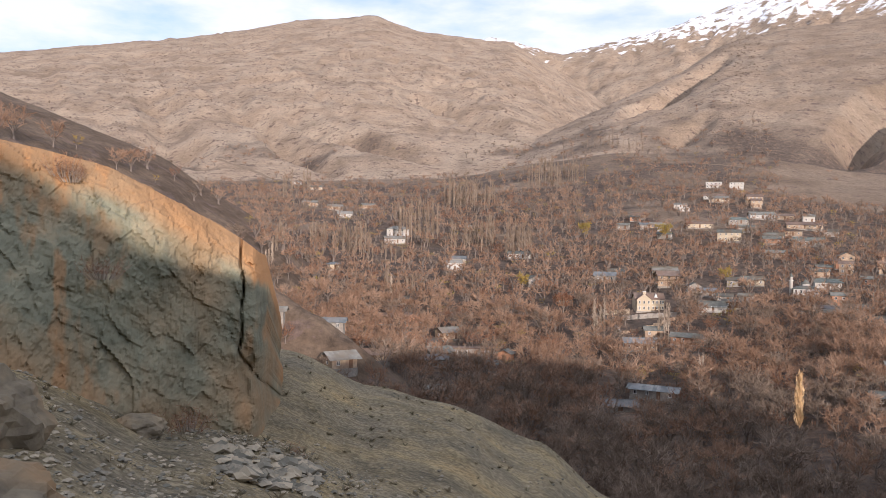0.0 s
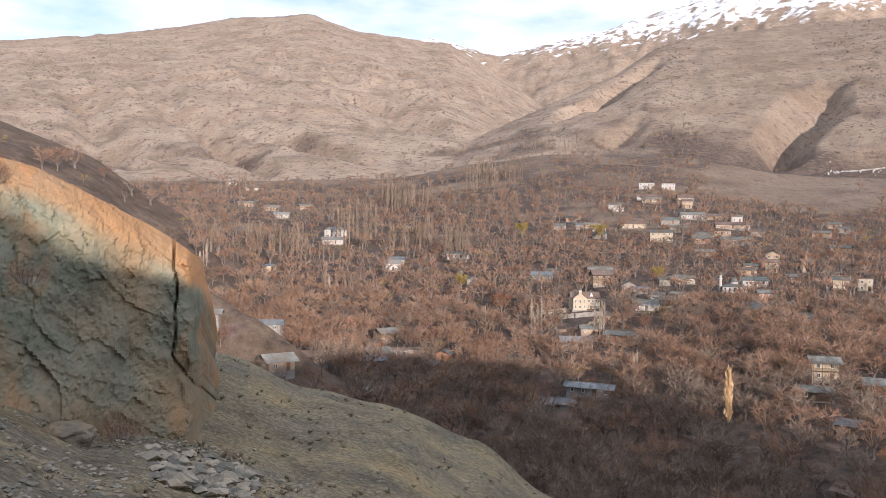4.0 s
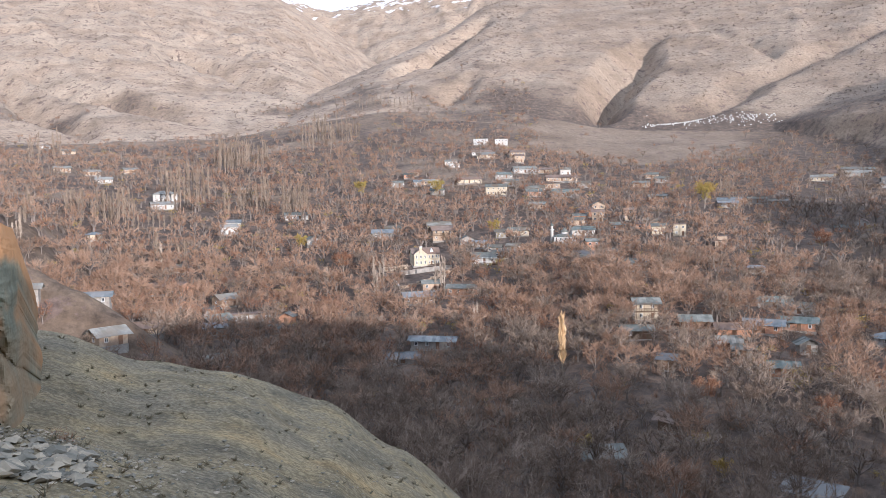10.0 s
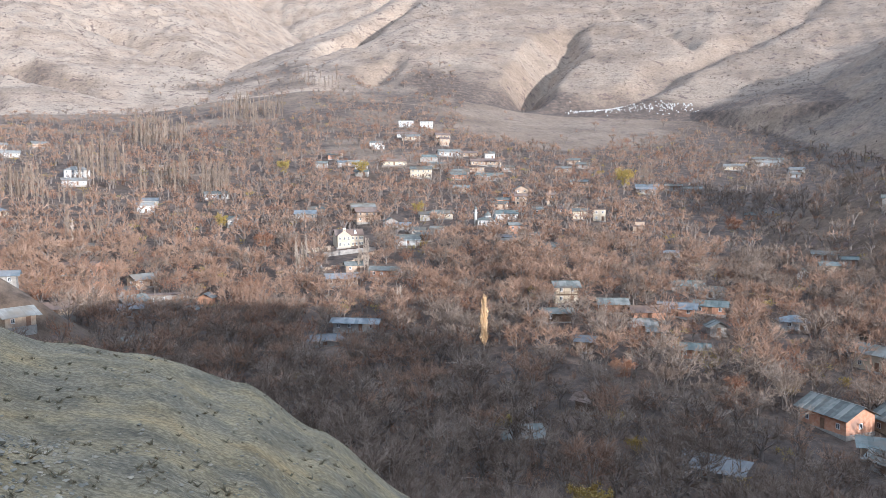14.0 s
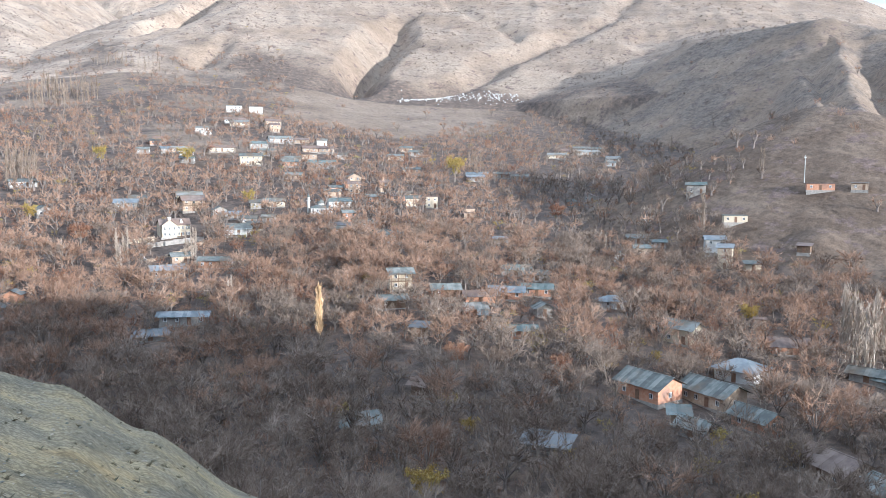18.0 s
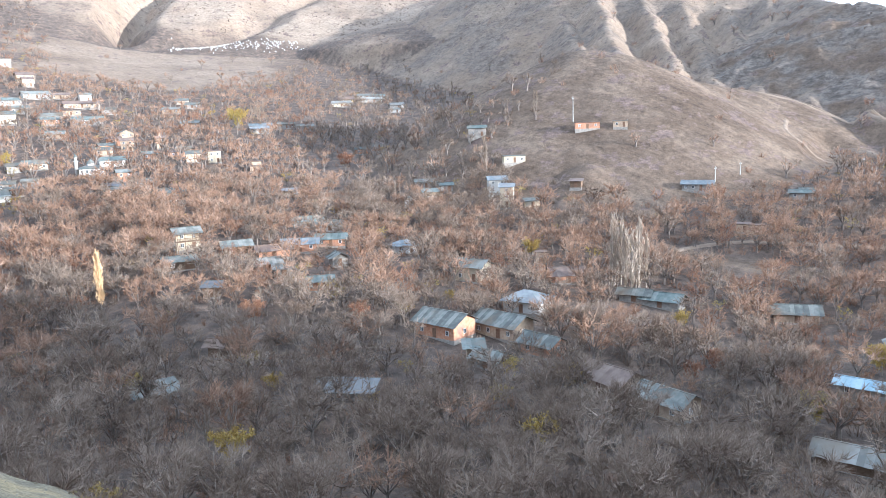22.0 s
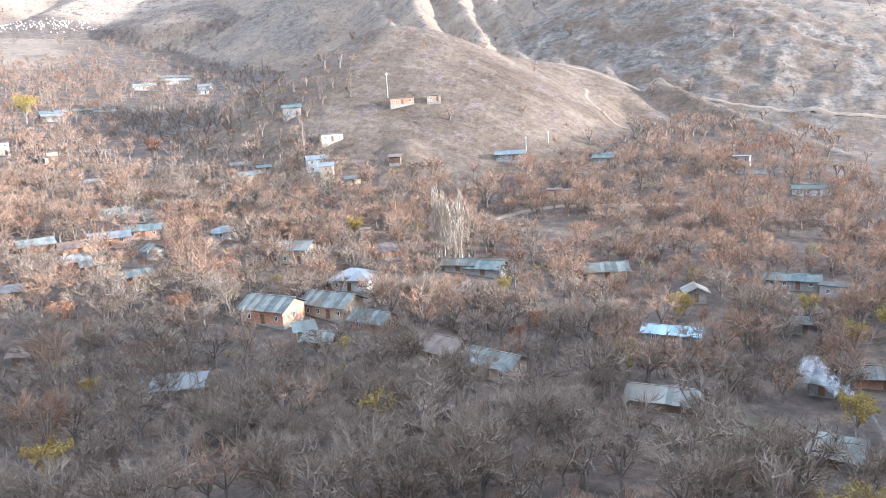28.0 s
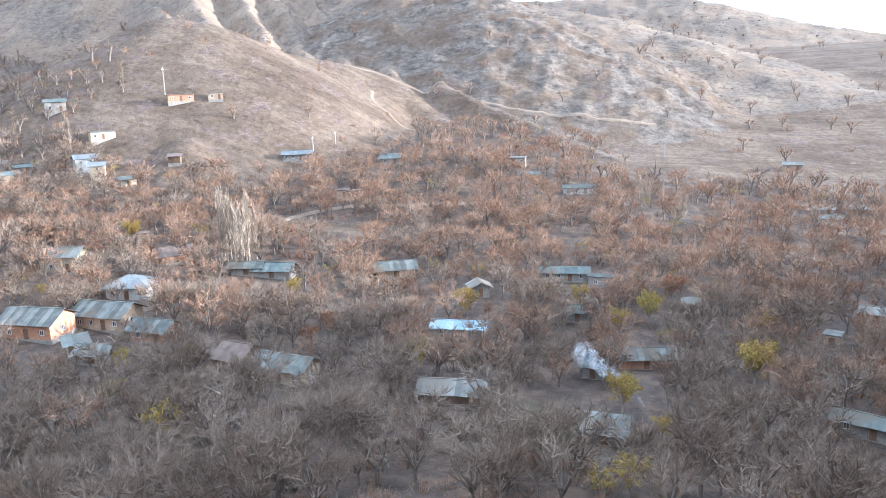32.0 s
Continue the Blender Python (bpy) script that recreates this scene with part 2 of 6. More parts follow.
ROOFS = {
    "grey": material("weathered_grey_roof_sheet", [(0.101, 0.102, 0.0922), (0.151, 0.153, 0.137), (0.216, 0.212, 0.187)], 0.6, 0.9, 0.0, 0.2, 6, per_object=0.4, stain=(0.137, 0.108, 0.0792)),
    "white": material("pale_roof_sheet", [(0.144, 0.14, 0.126), (0.202, 0.196, 0.176), (0.266, 0.256, 0.23)], 0.6, 0.85, 0.0, 0.15, 6, per_object=0.4, stain=(0.194, 0.166, 0.133)),
    "blue": material("faded_blue_roof_sheet", [(0.12, 0.135, 0.143), (0.178, 0.191, 0.198), (0.25, 0.258, 0.258)], 0.6, 0.8, 0.0, 0.15, 6, per_object=0.35, stain=(0.187, 0.18, 0.173)),
    "lightblue": material("light_blue_roof_sheet", [(0.216, 0.302, 0.353), (0.302, 0.389, 0.432), (0.389, 0.461, 0.49)], 0.5, 0.5, 0.0, 0.1, 6, per_object=0.15),
    "teal": material("faded_teal_roof_sheet", [(0.095, 0.113, 0.105), (0.14, 0.158, 0.146), (0.20, 0.212, 0.192)], 0.6, 0.85, 0.0, 0.15, 6, per_object=0.25, stain=(0.158, 0.137, 0.112)),
    "brown": material("brown_roof_sheet", [(0.108, 0.0756, 0.0612), (0.155, 0.112, 0.09), (0.209, 0.158, 0.126)], 0.5, 0.9, 0.05, 0.2, 6, per_object=0.25, stain=(0.187, 0.122, 0.0864)),
    "dark": material("dark_roof_sheet", [(0.0864, 0.0864, 0.0864), (0.137, 0.133, 0.13), (0.18, 0.173, 0.162)], 0.5, 0.7, 0.1, 0.2, 6, per_object=0.2),
}
WALLS = {
    "cream": material("cream_plaster_wall", [(0.44, 0.36, 0.255), (0.53, 0.45, 0.33)], 0.7, 0.9, bump=0.15, bump_scale=5, stain=(0.50, 0.41, 0.30)),
    "white": material("white_plaster_wall", [(0.42, 0.40, 0.365), (0.53, 0.51, 0.47)], 0.7, 0.9, bump=0.15, bump_scale=5, stain=(0.44, 0.39, 0.33)),
    "tan": material("tan_stone_wall", [(0.33, 0.24, 0.165), (0.44, 0.335, 0.235), (0.52, 0.41, 0.30)], 1.4, 0.95, bump=0.4, bump_scale=4, stain=(0.30, 0.22, 0.16)),
    "brick": material("orange_brick_wall", [(0.36, 0.17, 0.10), (0.45, 0.24, 0.145), (0.50, 0.30, 0.20)], 1.4, 0.9, bump=0.3, bump_scale=5, stain=(0.30, 0.19, 0.14)),
    "grey": material("grey_rubble_wall", [(0.21, 0.19, 0.165), (0.30, 0.27, 0.235), (0.38, 0.34, 0.29)], 1.6, 0.95, bump=0.5, bump_scale=4, stain=(0.22, 0.19, 0.16)),
    "blue": material("pale_blue_wall", [(0.20, 0.26, 0.31), (0.27, 0.33, 0.38)], 0.7, 0.9, bump=0.15, bump_scale=5, stain=(0.40, 0.42, 0.43)),
    "wood": material("dark_wood_boards", [(0.13, 0.085, 0.055), (0.20, 0.14, 0.095)], 2.0, 0.9, bump=0.3, bump_scale=8),
}
GLASS = material("dark_window_glass", [(0.03, 0.035, 0.04), (0.05, 0.055, 0.06)], 0.5, 0.15, bump=0.0)
FRAME = material("white_window_frame", [(0.62, 0.60, 0.56), (0.72, 0.70, 0.66)], 2.0, 0.7, bump=0.0)
DOOR = material("brown_door_paint", [(0.14, 0.08, 0.05), (0.21, 0.13, 0.08)], 2.0, 0.6, bump=0.0)
CONCRETE = material("grey_concrete", [(0.36, 0.34, 0.31), (0.46, 0.44, 0.40)], 1.0, 0.9, bump=0.2, bump_scale=6)
DIRT = material("pale_dirt_track", [(0.16, 0.118, 0.086), (0.215, 0.163, 0.12), (0.26, 0.203, 0.152)], 0.4, 0.95, bump=0.3, bump_scale=2)


# ---- small builders ----
def mesh_object(name, verts, faces, mat, parent=None, label="", smooth=False):
    me = bpy.data.meshes.new(name)
    me.from_pydata([tuple(v) for v in verts], [], [tuple(f) for f in faces])
    me.materials.append(mat)
    if smooth:
        me.polygons.foreach_set("use_smooth", [True] * len(me.polygons))
    ob = new(name, me)
    if parent is not None:
        ob.parent = parent
    if label:
        tagged(ob, label)
    return ob


def thing(name, m, label, category, group="", kind=""):
    ob = new(name)
    ob.matrix_basis = m
    return tagged(ob, label, category, group, kind)


def box(x0, x1, y0, y1, z0, z1):
    v = [(x0, y0, z0), (x1, y0, z0), (x1, y1, z0), (x0, y1, z0), (x0, y0, z1), (x1, y0, z1), (x1, y1, z1), (x0, y1, z1)]
    return v, [(3, 2, 1, 0), (4, 5, 6, 7), (0, 1, 5, 4), (1, 2, 6, 5), (2, 3, 7, 6), (3, 0, 4, 7)]


def slab(a, b, c, d, thick):
    """A board whose top is the quad a b c d, with its thickness below."""
    a, b, c, d = (Vector(p) for p in (a, b, c, d))
    n = (b - a).cross(d - a).normalized() * thick
    top = [a, b, c, d]
    return [tuple(p) for p in top] + [tuple(p - n) for p in top], [(0, 1, 2, 3), (7, 6, 5, 4), (0, 4, 5, 1), (1, 5, 6, 2), (2, 6, 7, 3), (3, 7, 4, 0)]


def joined(pieces):
    verts, faces = [], []
    for v, f in pieces:
        k = len(verts)
        verts.extend(v)
        faces.extend(tuple(i + k for i in face) for face in f)
    return verts, faces

# ---- terrain as one height function; bearings in degrees clockwise from +y ----
def lattice(ix, iy, seed):
    h = (ix * 374761393 + iy * 668265263 + seed * 974634777) & 0x7fffffff
    h = ((h ^ (h >> 13)) * 1274126177) & 0x7fffffff
    return ((h ^ (h >> 16)) & 0xffff) / 65535.0


def value_noise(x, y, seed=0):
    fx, fy = np.floor(x), np.floor(y)
    u, v = x - fx, y - fy
    u, v = u * u * u * (u * (u * 6 - 15) + 10), v * v * v * (v * (v * 6 - 15) + 10)
    ix, iy = fx.astype(np.int64), fy.astype(np.int64)
    a, b = lattice(ix, iy, seed), lattice(ix + 1, iy, seed)
    c, d = lattice(ix, iy + 1, seed), lattice(ix + 1, iy + 1, seed)
    return (a + (b - a) * u) * (1 - v) + (c + (d - c) * u) * v


def fbm(x, y, seed=0, octaves=5, gain=0.5):
    total, amp, norm = 0.0, 1.0, 0.0
    for k in range(octaves):
        total = total + amp * (value_noise(x * 2 ** k + 17.3 * k, y * 2 ** k - 9.1 * k, seed + k) * 2 - 1)
        norm += amp
        amp *= gain
    return total / norm


def ridged(x, y, seed=0, octaves=4):
    total, amp, norm = 0.0, 1.0, 0.0
    for k in range(octaves):
        total = total + amp * (1 - abs(value_noise(x * 2 ** k + 5.7 * k, y * 2 ** k + 3.3 * k, seed + k) * 2 - 1))
        norm += amp
        amp *= 0.5
    return total / norm


def facets(x, y, seed):
    """Flat rock faces, each tilted its own way, as cells over a plane."""
    best, out = np.full(x.shape, 1e9), np.zeros_like(x)
    fx, fy = np.floor(x).astype(np.int64), np.floor(y).astype(np.int64)
    for i in (-1, 0, 1):
        for j in (-1, 0, 1):
            cx, cy = fx + i, fy + j
            px, py = cx + lattice(cx, cy, seed), cy + lattice(cx, cy, seed + 1)
            d = (x - px) ** 2 + (y - py) ** 2
            face = lattice(cx, cy, seed + 2) - 0.5 + (lattice(cx, cy, seed + 3) - 0.5) * 1.2 * (x - px) + (lattice(cx, cy, seed + 4) - 0.5) * 1.2 * (y - py)
            out = np.where(d < best, face, out)
            best = np.minimum(best, d)
    return out


NEAR_R = (0, 6, 12, 20, 30, 42, 50, 60, 80)
FAR_R = (100, 150, 200, 260, 330, 420, 550, 700, 900, 1300, 2200, 5000)
BEARINGS, PROFILES = [], []


def profile(bearing, near, far):
    """The ground's height below the eye along one bearing."""
    BEARINGS.append(bearing)
    PROFILES.append(near + far)


profile(-180, (-1.7, 0, 3, 7, 12, 18, 22, 27, 37), (45, 64, 80, 98, 115, 130, 150, 170, 190, 220, 260, 300))
profile(-110, (-1.7, -0.6, 1, 4, 8, 14, 18, 24, 32), (38, 55, 70, 85, 100, 115, 135, 150, 170, 200, 240, 300))
profile(-60, (-1.7, -2.6, -3.4, -3.6, -2, 2, 5, 8, 10), (12, 16, 20, 26, 32, 40, 52, 66, 90, 120, 160, 240))
profile(-29, (-1.7, -3.0, -3.9, -3.6, -3.4, -1, 0, 0, -8), (-16, -22, -20, -14, -8, 2, 14, 32, 60, 90, 140, 200))
profile(-18, (-1.7, -3.3, -4.6, -5.6, -6.4, -5, -4, -6, -18), (-30, -33, -30, -25, -17, -7, 9, 29, 55, 90, 140, 200))
profile(-11, (-1.7, -3.5, -5, -6.5, -7.4, -7.2, -6.9, -10, -24), (-36, -38, -34, -28, -20, -8, 9, 30, 60, 90, 140, 200))
profile(-5, (-1.7, -3.6, -5.3, -7.3, -8.6, -9.1, -9.35, -12.8, -26.5), (-41, -42, -38, -32, -23.5, -11, 7, 30, 63, 93, 140, 200))
profile(0, (-1.7, -3.7, -5.6, -8, -9.3, -9.8, -10, -13.5, -28), (-44, -45, -42, -36, -27, -14, 5, 30, 66, 95, 140, 200))
profile(7, (-1.7, -4, -6.6, -9.3, -11, -12.2, -12.6, -17, -32), (-47, -48, -45, -38, -28, -13, 10, 37, 85, 110, 150, 200))
profile(12, (-1.7, -4.2, -7.2, -10.8, -13.2, -14.4, -15.6, -21, -36), (-48, -49, -46, -40, -29, -12, 14, 41, 95, 120, 160, 200))
profile(19, (-1.7, -4.6, -8.4, -13, -16, -18.2, -20.4, -26, -39), (-49, -49, -45, -38, -27, -12, 14, 42, 92, 120, 160, 200))
profile(30, (-1.7, -5, -9.5, -15, -20, -26, -29, -34, -43), (-50, -48, -41, -32, -24, -14, 5, 30, 66, 100, 160, 200))
profile(45, (-1.7, -5.5, -10.5, -17, -25, -33, -37, -42, -48), (-51, -49, -44, -40, -34, -24, -8, 15, 52, 90, 140, 180))
profile(60, (-1.7, -5.5, -10.5, -17, -25, -33, -37.5, -42, -48), (-51, -51, -48, -43, -31, -20, -4, 15, 40, 60, 100, 120))
profile(75, (-1.7, -5.5, -10.5, -17, -25, -33, -37.5, -42, -48), (-52, -55, -53, -46, -34, -25, -10, 5, 20, 40, 60, 80))
profile(90, (-1.7, -5.5, -10.5, -17, -25, -33, -37.5, -42, -49), (-53, -56, -54, -51, -48, -40, -28, -15, 5, 20, 40, 60))
profile(107, (-1.7, -5.3, -10, -16, -23, -31, -36, -41, -49), (-54, -58, -58, -57, -57, -48, -30, -10, 10, 20, 40, 60))
# unseen ground behind the eye, heights set to shade the near valley and crag
profile(129, (-1.7, -0.8, 1.5, 4, 5.5, 6, 6, 6.5, 7), (11, 24, 26, -10, -48, -38, -20, -5, 15, 25, 45, 65))
profile(138, (-1.7, 0.2, 3.0, 5.4, 6.8, 7.6, 8.2, 9, 10.5), (14, 28, 29, 0, -30, -28, -20, -8, 5, 20, 50, 80))
profile(150, (-1.7, 0.8, 3.5, 5.9, 7.5, 9.3, 10.6, 12.1, 15.4), (19, 27, 35, 36, 15, 12, 2, 4, 15, 40, 80, 120))
profile(163, (-1.7, 1.1, 4.4, 7.0, 8.6, 10.4, 11.7, 13.2, 16.4), (19.6, 27.5, 35, 44, 46, 40, 34, 40, 60, 90, 130, 180))
profile(180, (-1.7, 0, 3, 7, 12, 18, 22, 27, 37), (45, 64, 80, 98, 115, 130, 150, 170, 190, 220, 260, 300))
TABLE = np.array(PROFILES, dtype=float)
RADII = np.array(NEAR_R + FAR_R, dtype=float)


def table_height(b, r):
    bs = np.array(BEARINGS, dtype=float)
    i = np.clip(np.searchsorted(bs, b) - 1, 0, len(bs) - 2)
    u = np.clip((b - bs[i]) / (bs[i + 1] - bs[i]), 0, 1)
    u = u * 0.45 + 0.55 * u * u * (3 - 2 * u)
    j = np.clip(np.searchsorted(RADII, r) - 1, 0, len(RADII) - 2)
    v = np.clip((r - RADII[j]) / (RADII[j + 1] - RADII[j]), 0, 1)
    a = TABLE[i, j] * (1 - v) + TABLE[i, j + 1] * v
    c = TABLE[i + 1, j] * (1 - v) + TABLE[i + 1, j + 1] * v
    return a * (1 - u) + c * u


def soft_interp(b, xs, ys):
    return (np.interp(b - 0.5, xs, ys) + 2 * np.interp(b, xs, ys) + np.interp(b + 0.5, xs, ys)) / 4


# name: bearings, rise of the crest in degrees, its distance, the foot's distance, bulge of the front, fall behind
HILLS = {
    "west_mountain": ((-75, -50, -29, -20, -10, -5, -2, 4.5, 7, 12, 18), (5, 9, 11.0, 12.8, 14.8, 15.3, 14.4, 13.8, 12.5, 9, 4),
                      (2600, 2800, 3000, 3000, 3100, 3100, 3100, 3200, 3200, 3300, 3300), (900, 900, 900, 900, 900, 900, 900, 950, 1000, 1300, 1600), 1.05, 0.35),
    "snow_range": ((-8, 0, 3, 8.5, 13.5, 17, 20.4, 24, 30, 40, 55, 75, 95, 115), (6, 12, 14.4, 13.0, 14.1, 15.0, 15.7, 17.5, 18.5, 16, 10.5, 5.0, 1.0, 0.4),
                   (4500,) * 14, (2600,) * 14, 1.1, 0.4),
    "middle_hill": ((2, 6.2, 10.9, 16.2, 19, 23, 28.7, 34, 40, 46, 52, 60, 68), (4, 7.1, 9.2, 11.4, 13.1, 13.8, 14.1, 13.9, 13.6, 13.0, 12.4, 10.2, 6),
                    (1250, 1300, 1400, 1550, 1700, 1850, 2000, 2000, 1950, 1900, 1850, 1800, 1800), (900, 880, 890, 900, 900, 900, 900, 900, 900, 900, 900, 900, 900), 0.95, 0.2),
    "west_slope": ((-80, -50, -29, -23, -18.8, -16.6, -13.5, -11.0, -9.0, -7), (14, 11, 8.8, 6.6, 5.0, 3.4, 1.6, -0.4, -2.6, -6),
                   (420, 420, 400, 390, 390, 390, 390, 390, 390, 390), (60, 70, 110, 120, 140, 170, 210, 250, 280, 310), 0.8, 0.3),
    # unseen ridge, added to block the sun from the near valley
    "shade_ridge": ((110, 118, 124, 132, 143, 158, 173), (-12, -11, -11, -10, -6, 3, 8),
                    (420, 420, 420, 410, 400, 380, 360), (280, 280, 260, 230, 200, 160, 120), 1.0, 0.3),
}


# crest lines: which kind of ground, slope of the flanks, roundness, then bearing, rise in degrees and distance of each place
RIDGES = []


def ridge(kind, slope, round_off, *points):
    spots = []
    for b, rise, r in points:
        spots.append((r * math.sin(radians(b)), r * math.cos(radians(b)), r * math.tan(radians(rise))))
    RIDGES.append((kind, slope, round_off, spots))


EAST, ROCKY, HILLOCK = 3, 4, 5
# terraced fields under the far hill
ridge(2, 0.32, 40, (38, 7.0, 1450), (42, 7.9, 1430), (46, 8.5, 1420), (50, 8.8, 1360), (54, 9.0, 1260))
# the long crest that falls from the fluted hill to the road's bend
ridge(EAST, 0.64, 22, (50, 8.2, 1000), (54, 8.8, 930), (58, 9.2, 880), (61.4, 8.3, 850), (64, 7.6, 830), (67, 7.0, 815), (70, 6.5, 800))
ridge(EAST, 0.62, 8, (70, 6.5, 800), (74, 5.8, 640))
ridge(ROCKY, 0.46, 8, (74, 5.8, 640), (79.1, 4.9, 600), (83.9, 2.4, 570), (88.4, -0.9, 545), (90.5, -2.8, 520), (92.6, -7.0, 400), (95.3, -8.8, 345))
# flutes
for flute in (((55.4, 8.5, 910), (56.3, 6.2, 770), (57.6, 4.3, 640), (58.0, 3.4, 590)), ((58.6, 8.9, 870), (59.0, 6.5, 730), (60.1, 3.9, 600), (60.8, 2.4, 535)),
              ((61.4, 8.1, 850), (62.5, 5.5, 710), (63.9, 2.7, 580), (64.4, 1.4, 520)), ((63.7, 7.5, 830), (65.1, 4.7, 690), (66.2, 2.0, 570), (66.9, 0.6, 510)),
              ((66.6, 7.0, 815), (67.7, 4.0, 670), (68.9, 1.4, 545), (69.4, 0.3, 495)), ((69.3, 6.5, 760), (70.9, 3.5, 630), (72.0, 1.0, 535), (72.4, 0.0, 485))):
    ridge(EAST, 0.95, 3, *flute)
# rocky ribs that run down to the right
ridge(ROCKY, 0.80, 3, (74.5, 4.4, 610), (78, 1.9, 560), (81.5, 0.0, 520), (85, -1.6, 490), (88, -3.6, 460))
ridge(ROCKY, 0.85, 3, (74, 1.7, 545), (77, 0.4, 500), (79.5, -0.8, 475))
ridge(ROCKY, 0.75, 3, (75, 5.0, 625), (79, 2.6, 580), (82.5, 0.9, 545), (86, -0.9, 515))
ridge(ROCKY, 0.75, 3, (75.5, -1.0, 450), (79, -2.4, 425), (83, -4.2, 400), (87, -6.0, 380), (91, -8.1, 360))
ridge(ROCKY, 0.80, 3, (74.2, -2.6, 410), (77, -4.0, 390), (80, -5.2, 375), (84, -6.8, 360))
# the bald hillock and the spur that comes down from it
ridge(HILLOCK, 0.53, 9, (57.0, 3.75, 436), (58.0, 3.85, 432), (59.5, 3.6, 426), (61.8, 2.6, 432), (64.9, 1.45, 442), (69.5, 0.5, 462))
ridge(HILLOCK, 0.62, 7, (59.3, 3.6, 426), (60.1, 1.1, 386), (59.5, -1.4, 354), (58.2, -3.9, 325))
# low olive slope behind the crag
ridge(6, 0.95, 4, (-17, -1.2, 240), (-12, -3.6, 222), (-9.5, -5.2, 214), (-7.5, -6.9, 208))
# smooth hills behind, on the side of the open valley
ridge(EAST, 0.32, 14, (80.5, 4.5, 780), (85.4, 3.5, 740), (91, 1.9, 690), (95.3, 0.2, 640), (101.8, -1.8, 600), (106, -3.2, 580), (112, -4.5, 560))
ridge(EAST, 0.45, 8, (91, 1.8, 688), (92.5, -0.6, 600), (94.5, -3.4, 520))
ridge(EAST, 0.45, 8, (97, -0.5, 628), (98.0, -3.0, 560), (99.5, -5.4, 500))
ridge(EAST, 0.30, 30, (80, 4.4, 1500), (88, 4.3, 1460), (91.7, 4.1, 1440), (98.6, 2.3, 1400), (103.7, 1.4, 1400), (114, 0.6, 1400))


def on_ridges(x, y, r):
    """Height under the crest lines, and which kind of ground it is."""
    top, kind = np.full_like(x, -1e9), np.full(x.shape, -1)
    wx, wy = x + r * 0.010 * fbm(x / 60, y / 60, 311, 4), y + r * 0.010 * fbm(x / 60, y / 60, 312, 4)
    for which, slope, round_off, spots in RIDGES:
        best = np.full_like(x, -1e9)
        for (ax, ay, az), (bx, by, bz) in zip(spots, spots[1:]):
            dx, dy = bx - ax, by - ay
            t = np.clip(((wx - ax) * dx + (wy - ay) * dy) / (dx * dx + dy * dy), 0, 1)
            d = np.hypot(wx - ax - t * dx, wy - ay - t * dy)
            best = np.maximum(best, az + (bz - az) * t - slope * (np.sqrt(d * d + round_off * round_off) - round_off) - 1.2 * np.maximum(d - 440, 0))
        kind = np.where(best > top, which, kind)
        top = np.maximum(top, best)
    return top, kind


GULLIES = []


def gully(width, depth, *points):
    """A watercourse cut into the slopes along a line of places."""
    GULLIES.append((width, depth, points))


# watercourses
gully(48, 55, (257, 1150), (352, 1275), (440, 1387), (537, 1523))
gully(28, 20, (260, 917), (305, 991), (347, 1044))
gully(40, 46, (407, 821), (481, 926), (605, 1072), (716, 1190))
gully(40, 30, (488, 939), (569, 1008), (610, 1029))
gully(22, 14, (743, 930), (775, 991), (775, 1092), (863, 1412))
gully(34, 16, (444, 813), (551, 822), (668, 878), (972, 981), (2949, 2425))
gully(14, 9, (354, 108), (389, 110), (409, 129))
gully(50, 32, (122, 1201), (54, 1424), (-53, 1620), (-124, 1661))
gully(45, 28, (-19, 1044), (-118, 1153), (-194, 1225), (-337, 1565))
gully(45, 30, (-289, 967), (-384, 1127), (-506, 1425), (-676, 1764))
gully(40, 24, (280, 1870), (276, 2269), (186, 2358))
gully(40, 30, (-120, 926), (-210, 1125), (-334, 1373), (-488, 1799))


def carved(x, y, r):
    """How deep the gullies cut at a place."""
    cut = np.zeros_like(x)
    wx, wy = x + r * 0.012 * fbm(x / 70, y / 70, 301, 3), y + r * 0.012 * fbm(x / 70, y / 70, 302, 3)
    for width, depth, points in GULLIES:
        near = np.full_like(x, 1e9)
        along = np.zeros_like(x)
        n = len(points) - 1
        for k, ((ax, ay), (bx, by)) in enumerate(zip(points, points[1:])):
            dx, dy = bx - ax, by - ay
            t = np.clip(((wx - ax) * dx + (wy - ay) * dy) / (dx * dx + dy * dy), 0, 1)
            d = np.hypot(wx - ax - t * dx, wy - ay - t * dy)
            along = np.where(d < near, (k + t) / n, along)
            near = np.minimum(near, d)
        taper = np.clip(along * 5, 0.25, 1) * np.clip((1 - along) * 2.5, 0, 1)
        cut = np.maximum(cut, depth * taper * np.clip(1 - near / (width * (0.5 + 0.5 * taper)), 0, 1) ** 1.15)
    return cut


